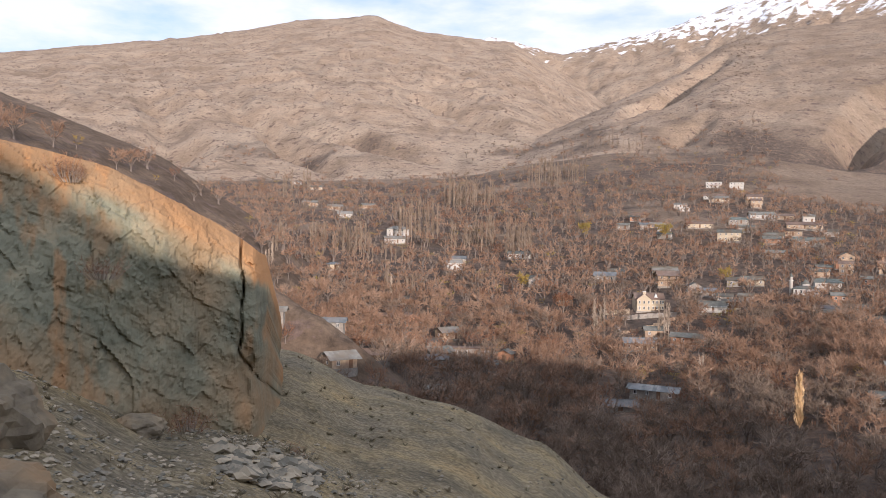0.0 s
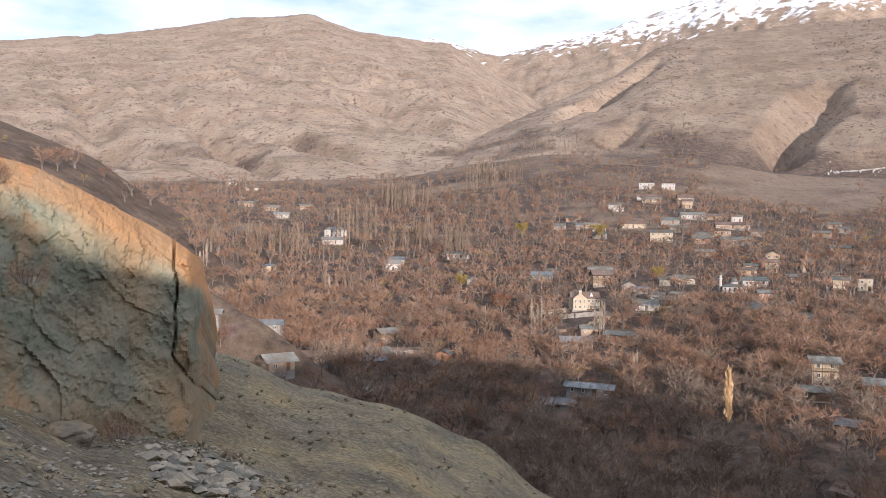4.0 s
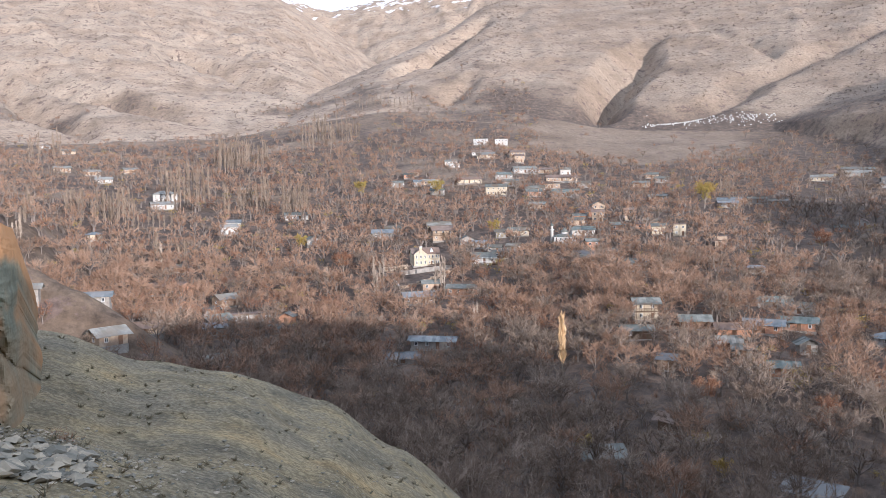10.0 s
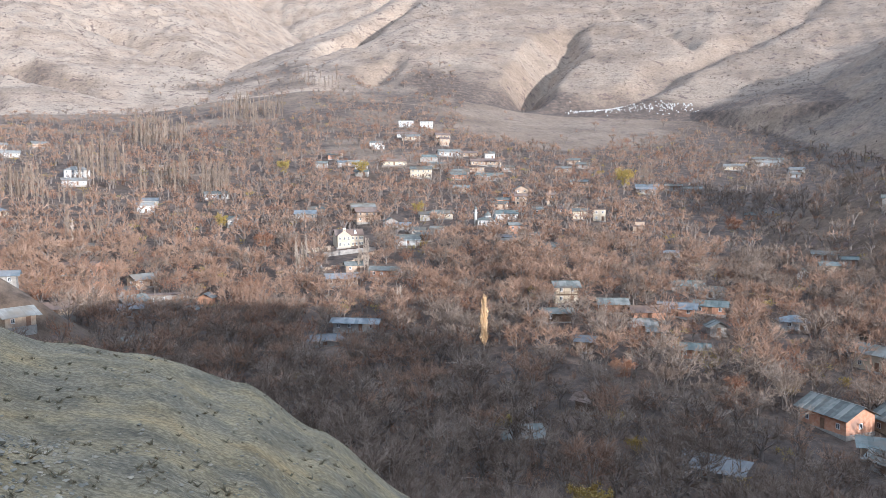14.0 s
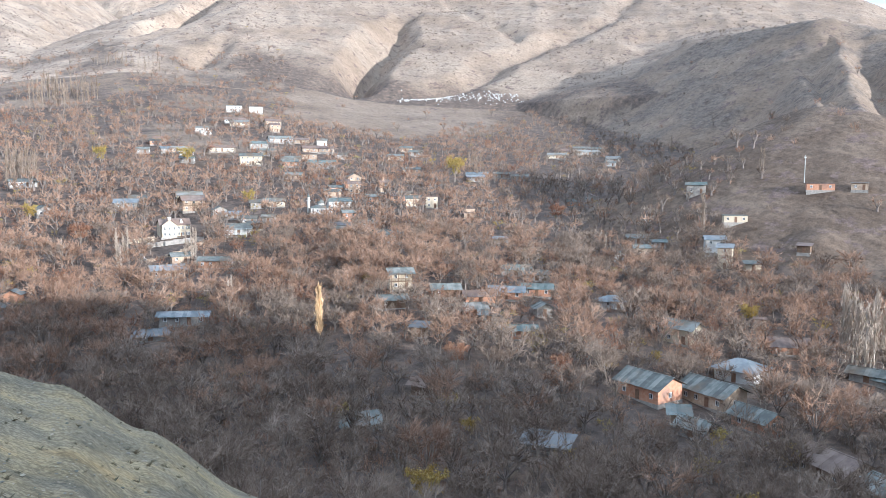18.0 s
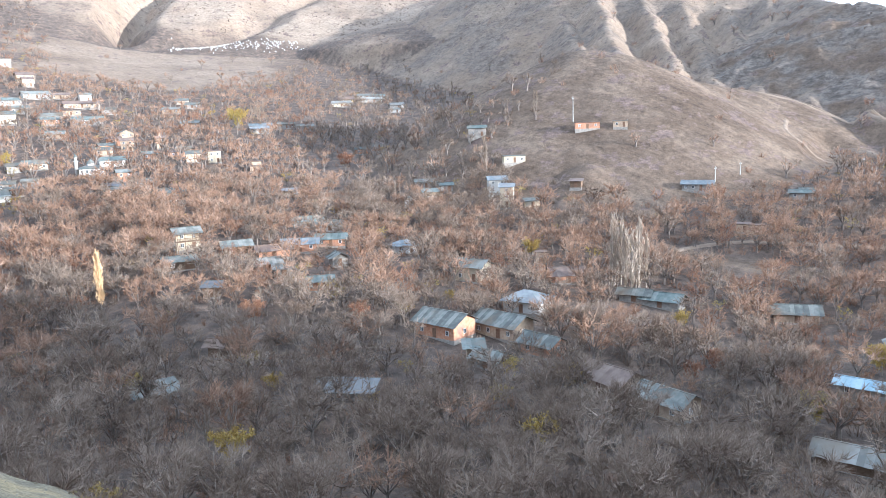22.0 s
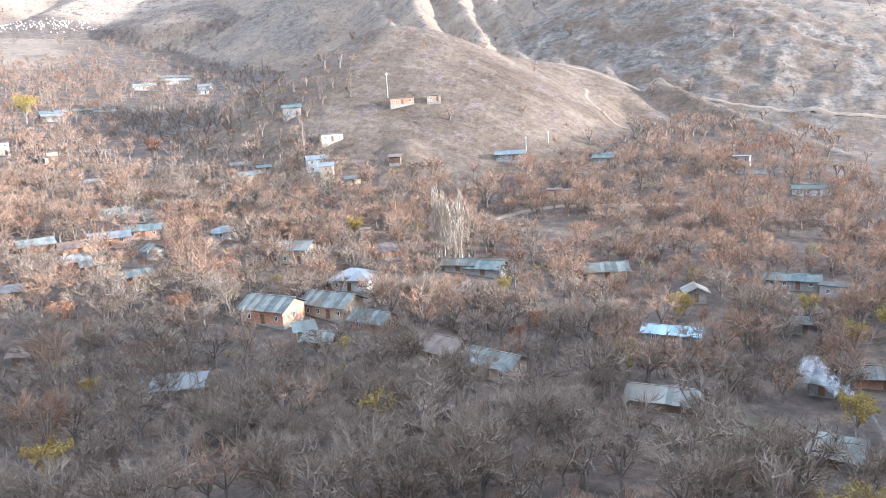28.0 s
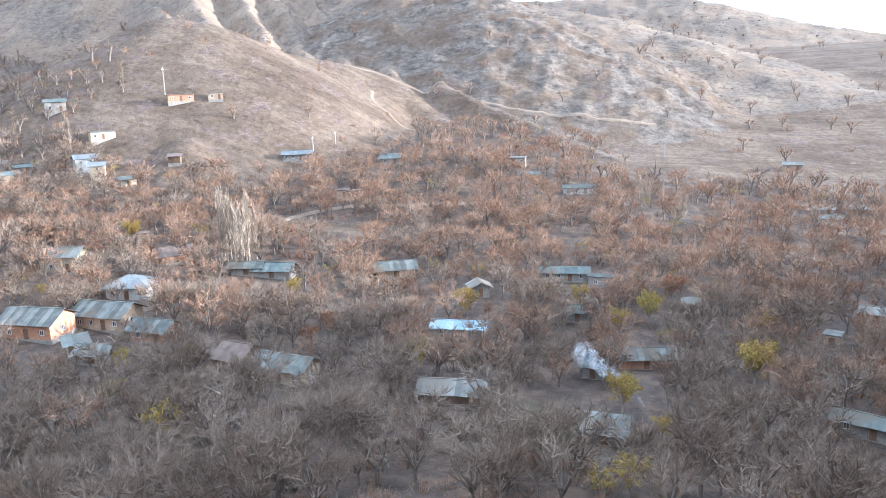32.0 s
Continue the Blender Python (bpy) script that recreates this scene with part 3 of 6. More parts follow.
def height(x, y):
    """The ground's height, and how much of it is valley, rock and snow."""
    x, y = np.asarray(x, dtype=float), np.asarray(y, dtype=float)
    r = np.hypot(x, y)
    b = np.degrees(np.arctan2(x, y))
    wob = fbm(x / 60, y / 60, 3, 3)
    z = table_height(b, r)
    far = np.clip((r - 120) / 200, 0, 1)
    z = z + far * 3.0 * fbm(x / 90, y / 90, 11, 4) * np.clip(1 - r / 1500, 0, 1) + np.clip(1 - r / 90, 0, 1) * np.clip(r / 10, 0, 1) * 0.7 * fbm(x / 5, y / 5, 21, 4)
    hill, which = np.full_like(z, -1e9), np.full(z.shape, -1)
    for name, (bs, els, rcs, rbs, power, fall) in HILLS.items():
        k = {"west_mountain": 0, "snow_range": 1, "middle_hill": 2, "west_slope": 6, "shade_ridge": 7}[name]
        inside = (b > bs[0]) & (b < bs[-1])
        rc, rb = soft_interp(b, bs, rcs), soft_interp(b, bs, rbs)
        top = rc * np.tan(np.radians(soft_interp(b, bs, els)))
        foot = table_height(b, rb) - 4
        s = np.clip((r - rb) / (rc - rb), 0, 1)
        rough = {0: 0.62, 1: 1.0, 2: 0.34, 6: 0.3, 7: 0.0}[k] * np.minimum(s * 3, 1) * (rc * 0.015 + 1.5)
        cell = rc * {0: 0.06, 1: 0.10, 2: 0.075, 6: 0.08, 7: 0.1}[k]
        shape = 0.55 * (ridged(x / cell + 0.5 * wob, y / cell, 40 + 7 * k, 6) - 0.62)
        if k != 7:
            shape = shape + 0.42 * (ridged(x / (cell * 0.3) + wob, y / (cell * 0.3), 140 + k, 4) - 0.62)
            shape = shape + 0.45 * (ridged(b / 2.1 + 0.5 * wob + 1.3 * s, s * 1.6 + 0.1 * b, 190 + k, 4) - 0.62)
        front = foot + (top - foot) * s ** power + rough * shape * np.where(s < 1, 1, 0.5) * (1 - 0.55 * np.clip(s * 4 - 3, 0, 1)) * 1.5
        back = top - (r - rc) * fall + rough * shape * 0.7
        h = np.where(r < rb, -1e9, np.where(r < rc, front, back))
        h = np.where(inside, h, -1e9)
        which = np.where((h > hill) & (h > z), k, which)
        hill = np.maximum(hill, h)
    crest, kind = on_ridges(x, y, r)
    strata = 0.5 * fbm(x / 16, y / 16, 321, 4) + 0.8 * (ridged(x / 34 + 0.5 * wob, y / 22, 322, 5) - 0.62) + 0.35 * facets((x + 0.5 * y) / 9, (y - 0.3 * x) / 15, 323)
    crest = crest + np.where(kind == ROCKY, 6.5, np.where(kind == EAST, 2.6, np.where(kind == HILLOCK, 0.5, 1.6))) * strata * np.clip((crest - z) / 12, 0, 1) * np.clip(r / 600, 0.7, 2)
    which = np.where((crest > hill) & (crest > z), kind, which)
    hill = np.maximum(hill, crest)
    hill = hill - carved(x, y, r)
    lift = np.maximum(z, hill)
    k = 6.0
    near_both = np.clip(0.5 + 0.5 * (hill - z) / k, 0, 1)
    out = np.where(hill > -1e8, z * (1 - near_both) + np.maximum(hill, -400) * near_both + k * near_both * (1 - near_both), z)
    out = np.where(abs(hill - z) > k, lift, out)
    return out + EYE, which


def ground(x, y):
    return float(height(np.array([x]), np.array([y]))[0][0])

# ---- the ground: one sheet to the horizon ----
BARE_EARTH = ((223, 106, 10), (225, 94, 12), (229, 84, 12), (118, 50, 9), (14, 323, 12), (34, 326, 10), (182, 725, 12), (-22, 461, 12), (243, 256, 8), (275, 137, 9), (253, 135, 8))


def build_ground():
    fine = np.arange(-34, 109.01, 0.22)
    coarse = np.concatenate([np.arange(111, 180, 3.0), np.arange(-180, -36, 3.0)])
    b = np.concatenate([fine, coarse])
    r = np.concatenate([[1.0, 2.0, 3.0], np.concatenate([np.geomspace(4, 90, 70), np.geomspace(92, 298, 70), np.geomspace(300, 950, 170), np.geomspace(960, 4850, 120)])])
    B, Rr = np.meshgrid(np.radians(b), r)
    X, Y = Rr * np.sin(B), Rr * np.cos(B)
    Z, which = height(X, Y)
    nb, nr = len(b), len(r)
    verts = np.stack([X, Y, Z], -1).reshape(-1, 3)
    i, j = np.meshgrid(np.arange(nr - 1), np.arange(nb), indexing="ij")
    j2 = (j + 1) % nb
    quads = np.stack([i * nb + j, i * nb + j2, (i + 1) * nb + j2, (i + 1) * nb + j], -1).reshape(-1, 4)
    me = bpy.data.meshes.new("ground")
    centre = len(verts)
    verts = np.vstack([verts, [[0, 0, EYE - 1.7]]])
    fan = [(centre, (q + 1) % nb, q) for q in range(nb)]
    loops = np.concatenate([quads.reshape(-1), np.array(fan).reshape(-1)]).astype(np.int32)
    starts = np.concatenate([np.arange(len(quads)) * 4, len(quads) * 4 + np.arange(nb) * 3]).astype(np.int32)
    me.vertices.add(len(verts))
    me.vertices.foreach_set("co", verts.astype(np.float32).reshape(-1))
    me.loops.add(len(loops))
    me.loops.foreach_set("vertex_index", loops)
    me.polygons.add(len(starts))
    me.polygons.foreach_set("loop_start", starts)
    me.polygons.foreach_set("use_smooth", np.ones(len(starts), dtype=bool))
    me.update(calc_edges=True)
    wob = fbm(X / 40, Y / 40, 61, 4)
    deg = np.degrees(B)
    scree = np.clip((95 + 12 * wob - Rr) / 14, 0, 1) * np.clip((34 - deg) / 8, 0, 1)
    scree = np.maximum(scree, np.clip((60 - Rr) / 10, 0, 1))
    litter = np.where(which == -1, 1.0, 0.0) * np.clip((1000 + 200 * wob - Rr) / 160, 0, 1)
    litter = litter * (1 - np.clip((deg - 21 - 4 * wob) / 2, 0, 1) * np.clip((38 + 6 * wob - deg) / 2, 0, 1) * np.clip((Rr - 630 - 90 * wob - 13 * abs(deg - 30)) / 30, 0, 1))
    foot = np.isin(which, (0, 2)) * np.clip(0.55 + 2.2 * fbm(X / 90, Y / 90, 67, 4) - (Rr - 930) / 190, 0, 1)
    litter = np.maximum(litter, foot)
    litter = litter * np.where((Rr > 480) & (deg < 22), np.clip(1.0 + 2.6 * fbm(X / 55, Y / 38, 68, 4), 0, 1), 1)
    litter = litter * (1 - np.clip((deg - 87 - 4 * wob) / 3, 0, 1) * np.clip((Rr - 340 - 40 * wob) / 25, 0, 1))
    litter = np.where(which == 6, np.where((Rr > 245) & (deg > -13.5 + 2 * wob), np.clip(0.4 + 2 * wob, 0, 0.8), 0.0), litter)
    rock = np.where(which == 4, np.clip(0.62 + 2.0 * fbm(X / 14, Y / 14, 63, 4), 0, 1), 0) + np.where(which == 3, np.clip(0.25 + 1.4 * fbm(X / 30, Y / 30, 64, 4), 0, 0.7), 0) + np.where(np.isin(which, (0, 1, 2)), np.clip(wob * 0.8 - 0.1, 0, 0.35), 0)
    snow = np.where(which == 1, np.clip((Z - EYE - 950) / 300 * 0.5 + 0.36, 0, 0.62), 0.0) + np.where((which == 0) & (deg > 0), np.clip((Z - EYE - 700) / 200, 0, 0.5), 0)
    for bx, by, br in BARE_EARTH:
        litter = litter * np.clip((np.hypot(X - bx, Y - by) - br * (0.7 + 0.5 * wob)) / 5, 0, 1)
    meadow = np.clip(1 - np.hypot(X - 112, Y - 16) / 14, 0, 1) * 0.7
    dull = np.where(np.isin(which, (4, 5)), 1.0, np.where(which == 3, 0.6, np.where(which == 6, 1.0, np.where(which == -1, np.where(Rr < 520, 1.0, np.clip((deg - 32) / 6, 0.6, 1)), np.where(which == 2, np.clip((deg - 15) / 25, 0, 0.35), 0.0)))))
    for name, value in (("dull", dull), ("scree", scree), ("litter", litter), ("rock", rock), ("snow", snow), ("meadow", meadow)):
        at = me.attributes.new(name, "FLOAT", "POINT")
        at.data.foreach_set("value", np.append(np.clip(value, 0, 1).reshape(-1), 0.0).astype(np.float32))
    me.materials.append(GROUND)
    return tagged(new("ground", me), "valley and mountain ground of scree, leaf litter and dry grass", "ground", kind="structure")


build_ground()

# ---- the rock outcrop beside the viewpoint ----
def outcrop(name, label, mat, bearings, fronts, crests, lean_left, lean_tip, depth, seed):
    """A crag: a rugged front, a rounded crest and a back, along an arc of bearings, with a broken end."""
    nu, nv, nt = 230, 120, 26
    u = np.linspace(0, 1, nu)
    b = bearings[0] + (bearings[-1] - bearings[0]) * u
    front = np.interp(b, bearings, fronts)
    crest = front * np.tan(np.radians(soft_interp(b, bearings, crests))) + EYE
    end = np.clip((u - 0.965) / 0.035, 0, 1)          # the blunt end turns away
    base_x, base_y = front * np.sin(np.radians(b)), front * np.cos(np.radians(b))
    foot = height(base_x, base_y)[0] - 2.2
    v = np.linspace(0, 1, nv)
    V, U = np.meshgrid(v, u, indexing="ij")
    lean = lean_left + (lean_tip - lean_left) * np.clip((u - 0.15) / 0.6, 0, 1)
    Z = foot + (crest - foot) * V
    R = front + lean * V ** 1.25 + np.clip((V - 0.9) / 0.1, 0, 1) ** 2 * 0.9 + end ** 2 * 3.2
    s = U * 13.0
    tilt = s * 0.35 + Z
    crag = 0.55 * fbm(s * 0.5, Z * 0.3, seed, 5) + 0.22 * facets(s * 0.55 + 0.3 * Z, tilt * 0.42, seed + 9) + 0.16 * facets(s * 1.6 + 0.5 * Z, tilt * 1.1, seed + 20) + 0.07 * facets(s * 4.5 + Z, tilt * 3.0, seed + 40)
    plates = 0.5 * facets(s * 0.3 + 0.1 * Z, tilt * 0.25, seed + 31)
    crack = np.exp(-((b - (-14.05) - 0.16 * np.sin(Z * 1.1 + 0.6) - 0.08 * np.sin(Z * 3.7)) / 0.06) ** 2) * np.clip((Z - EYE + 4.6) / 0.7, 0, 1)
    crack2 = np.exp(-((Z - EYE + 4.3 + 0.9 * (b + 14)) / 0.10) ** 2) * (b > -14.1)
    R = R - 0.75 * crag - 0.3 * plates * np.clip(U * 3 - 0.6, 0.2, 1) + 0.55 * crack + 0.35 * crack2
    R = R + 0.09 * fbm(s * 5, Z * 3.4 + s, seed + 3, 5) + 0.045 * facets(s * 9 + 2 * Z, tilt * 6.5, seed + 60) + 0.9 * np.clip(0.30 - V, 0, 1) * fbm(s * 1.2, Z * 0.8, seed + 5, 3)
    hollow = np.exp(-((b + 13.2) / 0.9) ** 2 - ((Z - EYE + 5.0) / 0.8) ** 2)
    R = R + 0.9 * hollow * (0.6 + 0.8 * value_noise(s * 6, Z * 3, 5))
    B = np.radians(np.broadcast_to(b, R.shape) + end * 0.10 * np.sin(Z * 2.3) + 0.18 * fbm(Z * 0.9 + 40, s * 0 + 3, seed + 7, 4) * np.clip(u * 5 - 4, 0, 1))
    X, Y = R * np.sin(B), R * np.cos(B)
    # the crest rolls back and falls behind
    t = np.linspace(0, 1, nt)[1:]
    T = np.broadcast_to(t[:, None], (nt - 1, nu))
    Rt = R[-1] + depth * T
    Zt = Z[-1] + 0.10 * np.sin(T * 3.1) * (1 - end) - 6.5 * T ** 2.2 + (0.30 * fbm(s[-1] * 3 + 0 * T, T * 8, seed + 12, 4) + 0.12 * fbm(s[-1] * 12 + 0 * T, T * 30, seed + 14, 3)) * np.minimum(T * 6, 1)
    Xt, Yt = Rt * np.sin(B[-1]), Rt * np.cos(B[-1])
    X, Y, Z = np.vstack([X, Xt]), np.vstack([Y, Yt]), np.vstack([Z, Zt])
    n = X.shape[0]
    verts = np.stack([X, Y, Z], -1).reshape(-1, 3)
    faces = [(i * nu + j, i * nu + j + 1, (i + 1) * nu + j + 1, (i + 1) * nu + j) for i in range(n - 1) for j in range(nu - 1)]
    # close the broken end down to the ground behind it
    k0 = len(verts)
    edge = [i * nu + nu - 1 for i in range(n)]
    drop = np.array([(verts[e][0] * 1.10 + 0.5, verts[e][1] * 1.12, verts[e][2] - 0.4 - 2.6 * i / n) for i, e in enumerate(edge)])
    verts = np.vstack([verts, drop])
    faces += [(edge[i], k0 + i, k0 + i + 1, edge[i + 1]) for i in range(n - 1)]
    ob = mesh_object(name, verts, faces, mat, smooth=False)
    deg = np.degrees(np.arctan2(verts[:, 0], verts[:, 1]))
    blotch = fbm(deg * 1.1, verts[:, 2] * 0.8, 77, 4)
    # ochre stains at tip and left; last term paints the crest's orange sunlit band
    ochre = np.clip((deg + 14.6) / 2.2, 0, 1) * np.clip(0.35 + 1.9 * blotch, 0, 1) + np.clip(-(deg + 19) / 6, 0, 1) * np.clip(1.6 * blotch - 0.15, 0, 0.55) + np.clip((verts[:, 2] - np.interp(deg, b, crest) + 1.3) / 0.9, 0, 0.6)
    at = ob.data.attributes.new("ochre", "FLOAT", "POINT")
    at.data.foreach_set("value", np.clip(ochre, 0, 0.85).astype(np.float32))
    return tagged(ob, label, "cliff", kind="structure")


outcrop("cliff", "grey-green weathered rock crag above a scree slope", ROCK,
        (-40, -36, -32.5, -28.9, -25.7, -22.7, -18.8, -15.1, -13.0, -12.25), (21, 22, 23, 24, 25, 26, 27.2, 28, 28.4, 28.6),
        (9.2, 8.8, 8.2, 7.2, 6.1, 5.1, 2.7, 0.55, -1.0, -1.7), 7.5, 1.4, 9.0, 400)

# ---- trees ----
def tube(p0, p1, r0, r1, sides=5):
    p0, p1 = np.array(p0), np.array(p1)
    d = p1 - p0
    d = d / (np.linalg.norm(d) + 1e-9)
    a = np.cross(d, (0.3, 0.9, 0.1) if abs(d[2]) > 0.9 else (0, 0, 1))
    a = a / np.linalg.norm(a)
    c = np.cross(d, a)
    ring = [(math.cos(2 * math.pi * k / sides), math.sin(2 * math.pi * k / sides)) for k in range(sides)]
    v = [p0 + r0 * (u * a + w * c) for u, w in ring] + [p1 + r1 * (u * a + w * c) for u, w in ring]
    return v, [(k, (k + 1) % sides, (k + 1) % sides + sides, k + sides) for k in range(sides)]


def blade(p0, p1, width, rng):
    p0, p1 = np.array(p0), np.array(p1)
    side = np.cross(p1 - p0, rng.normal(size=3))
    side = side / (np.linalg.norm(side) + 1e-9) * width
    return [p0 - side, p0 + side, p1], [(0, 1, 2)]


def bare_tree(seed, tall=8.0, spread=3.6, limbs=6, branches=6, twigs=9, leaves=0, thick=1.0, slim=False):
    """Trunk with limbs, and a crown of branches and twigs with gaps; some leaves where asked for."""
    rng = np.random.default_rng(seed)
    trunk, crown = [], []
    fork = tall * rng.uniform(0.2, 0.32)
    lean = rng.normal(0, 0.06, 2) * tall
    base, top = np.array((0, 0, -0.6)), np.array((lean[0] * 0.3, lean[1] * 0.3, fork))
    trunk.append(tube(base, top, 0.17 * thick, 0.12 * thick, 6))
    for k in range(limbs):
        a = 2 * math.pi * (k + rng.uniform(-0.3, 0.3)) / limbs
        reach = spread * rng.uniform(0.45, 0.75) * (0.35 if k == 0 else 1)
        start = top - np.array((0, 0, rng.uniform(0, 0.25) * fork))
        mid = start + np.array((math.cos(a) * reach * 0.5, math.sin(a) * reach * 0.5, (tall - fork) * rng.uniform(0.25, 0.4)))
        end = start + np.array((math.cos(a) * reach, math.sin(a) * reach, (tall - fork) * rng.uniform(0.6, 0.85)))
        trunk.append(tube(start, mid, 0.09 * thick, 0.06 * thick, 3 if slim else 4))
        trunk.append(tube(mid, end, 0.06 * thick, 0.025 * thick, 3 if slim else 4))
        for j in range(branches):
            f = rng.uniform(0.1, 1.0)
            p = mid + (end - mid) * f if f > 0.3 else start + (mid - start) * (0.5 + f)
            way = rng.normal(size=3) * (1, 1, 0.55) + (math.cos(a) * 0.7, math.sin(a) * 0.7, 0.65)
            way = way / np.linalg.norm(way)
            q = p + way * spread * rng.uniform(0.28, 0.52)
            crown.append(blade(p, q, 0.06 * thick, rng) if slim else tube(p, q, 0.05 * thick, 0.022 * thick, 3))
            for i in range(twigs):
                g = rng.uniform(0.15, 1.0)
                s = p + (q - p) * g
                w = way * 0.8 + rng.normal(size=3) * 0.5 + (0, 0, 0.45)
                e = s + w / np.linalg.norm(w) * spread * rng.uniform(0.16, 0.38)
                crown.append(blade(s, e, 0.028 * thick, rng))
                for _ in range(leaves):
                    c = s + (e - s) * rng.uniform(0.2, 1.1) + rng.normal(0, 0.12, 3)
                    crown.append(blade(c, c + rng.normal(0, 0.16, 3), 0.09, rng))
    return joined(trunk), joined(crown)


def brush(seed, tall=2.4, spread=1.9, stems=26, twigs=4, thick=1.0, leaves=0):
    """A thicket of thin stems with no trunk to speak of."""
    rng = np.random.default_rng(seed)
    trunk, crown = [], []
    for k in range(stems):
        a, out = rng.uniform(0, 2 * math.pi), spread * rng.uniform(0.1, 1.0)
        p = np.array((math.cos(a) * out * 0.5, math.sin(a) * out * 0.5, -0.2))
        q = p + np.array((math.cos(a) * out * 0.6, math.sin(a) * out * 0.6, tall * rng.uniform(0.6, 1.1) * (1.1 - 0.35 * out / spread)))
        trunk.append(blade(p, q, 0.05 * thick, rng))
        for i in range(twigs):
            s = p + (q - p) * rng.uniform(0.3, 1.0)
            w = rng.normal(size=3) + (0, 0, 0.5)
            e = s + w / np.linalg.norm(w) * tall * rng.uniform(0.15, 0.35)
            crown.append(blade(s, e, 0.032 * thick, rng))
            for _ in range(leaves):
                c = s + rng.normal(0, 0.2, 3)
                crown.append(blade(c, c + rng.normal(0, 0.18, 3), 0.1, rng))
    return joined(trunk), joined(crown)


def poplar_tree(seed, tall=16.0, spread=1.1, branches=60, twigs=4, thick=1.0):
    """A narrow upright tree: one straight stem with steep branches."""
    rng = np.random.default_rng(seed)
    trunk, crown = [], []
    last = np.array((0, 0, -0.6))
    for k in range(4):
        nxt = np.array((rng.normal(0, 0.06), rng.normal(0, 0.06), tall * (k + 1) / 4.2))
        trunk.append(tube(last, nxt, 0.20 * (1 - k / 4.3) * thick, 0.16 * (1 - (k + 1) / 4.3) * thick, 5))
        last = nxt
    for j in range(branches):
        f = rng.uniform(0.1, 0.93)
        p = np.array((0, 0, tall * f))
        a = rng.uniform(0, 2 * math.pi)
        out = spread * rng.uniform(0.35, 1.0) * math.sin(math.pi * min(0.97, 0.2 + f * 0.75)) ** 0.7
        q = p + np.array((math.cos(a) * out, math.sin(a) * out, tall * rng.uniform(0.08, 0.17)))
        crown.append(tube(p, q, 0.06 * thick, 0.025 * thick, 3))
        for i in range(twigs):
            s = p + (q - p) * rng.uniform(0.2, 1)
            e = s + np.array((rng.normal(0, 0.25), rng.normal(0, 0.25), rng.uniform(0.5, 1.4)))
            crown.append(blade(s, e, 0.07 * thick, rng))
    return joined(trunk), joined(crown)


def tree_kind(name, geometry, bark, leaf, label, category, group):
    """One tree with trunk and crown, to be copied; the first stands out of use below the ground and is taken away."""
    top = new(name)
    tagged(top, label, category, group)
    mesh_object("trunk", *geometry[0], bark, top)
    mesh_object("crown", *geometry[1], leaf, top)
    return top


def scatter_stuff(name, geometries, places, mats, label, category):
    """Many trees in one mesh, for what nobody could count."""
    allv, allf, allm, off = [], [], [], 0
    for (x, y, z, s, turn, tall), k in places:
        c, sn = math.cos(turn), math.sin(turn)
        for part_index, (v, f) in enumerate(geometries[k]):
            a = v * (s, s, s * tall)
            allv.append(np.stack([a[:, 0] * c - a[:, 1] * sn + x, a[:, 0] * sn + a[:, 1] * c + y, a[:, 2] + z], 1))
            allf.append(f + off)
            allm.append(np.full(len(f), part_index))
            off += len(v)
    V, F, M = np.vstack(allv), np.vstack(allf), np.concatenate(allm)
    me = bpy.data.meshes.new(name)
    me.vertices.add(len(V))
    me.vertices.foreach_set("co", V.astype(np.float32).reshape(-1))
    me.loops.add(len(F) * 3)
    me.loops.foreach_set("vertex_index", F.astype(np.int32).reshape(-1))
    me.polygons.add(len(F))
    me.polygons.foreach_set("loop_start", np.arange(0, len(F) * 3, 3, dtype=np.int32))
    me.polygons.foreach_set("material_index", M.astype(np.int32))
    for m in mats:
        me.materials.append(m)
    me.update(calc_edges=True)
    return tagged(new(name, me), label, category, kind="stuff")


def triangles(geometry):
    out = []
    for v, f in geometry:
        tris = []
        for face in f:
            tris.extend((face[0], face[k], face[k + 1]) for k in range(1, len(face) - 1))
        out.append((np.array(v, dtype=float), np.array(tris, dtype=np.int64)))
    return out


TAKEN = []          # circles kept free of trees: x, y, radius


def free(x, y, room):
    return all((x - a) ** 2 + (y - b) ** 2 > (c + room) ** 2 for a, b, c in TAKEN)

# ---- houses ----
HOUSE_LABELS = {"grey": "weathered grey sheet roof", "white": "pale sheet roof", "blue": "faded blue sheet roof", "lightblue": "light blue sheet roof", "teal": "faded teal sheet roof", "brown": "brown sheet roof", "dark": "dark sheet roof"}
WALL_LABELS = {"cream": "cream plastered", "white": "white plastered", "tan": "tan stone", "brick": "orange brick", "grey": "grey rubble", "blue": "pale blue", "wood": "dark wooden"}


def facing(x, y, yaw):
    """A pose on the ground whose front looks to the valley side, turned by yaw."""
    return pose(x, y, ground(x, y), 0, 0, -math.degrees(math.atan2(x, y)) + yaw)


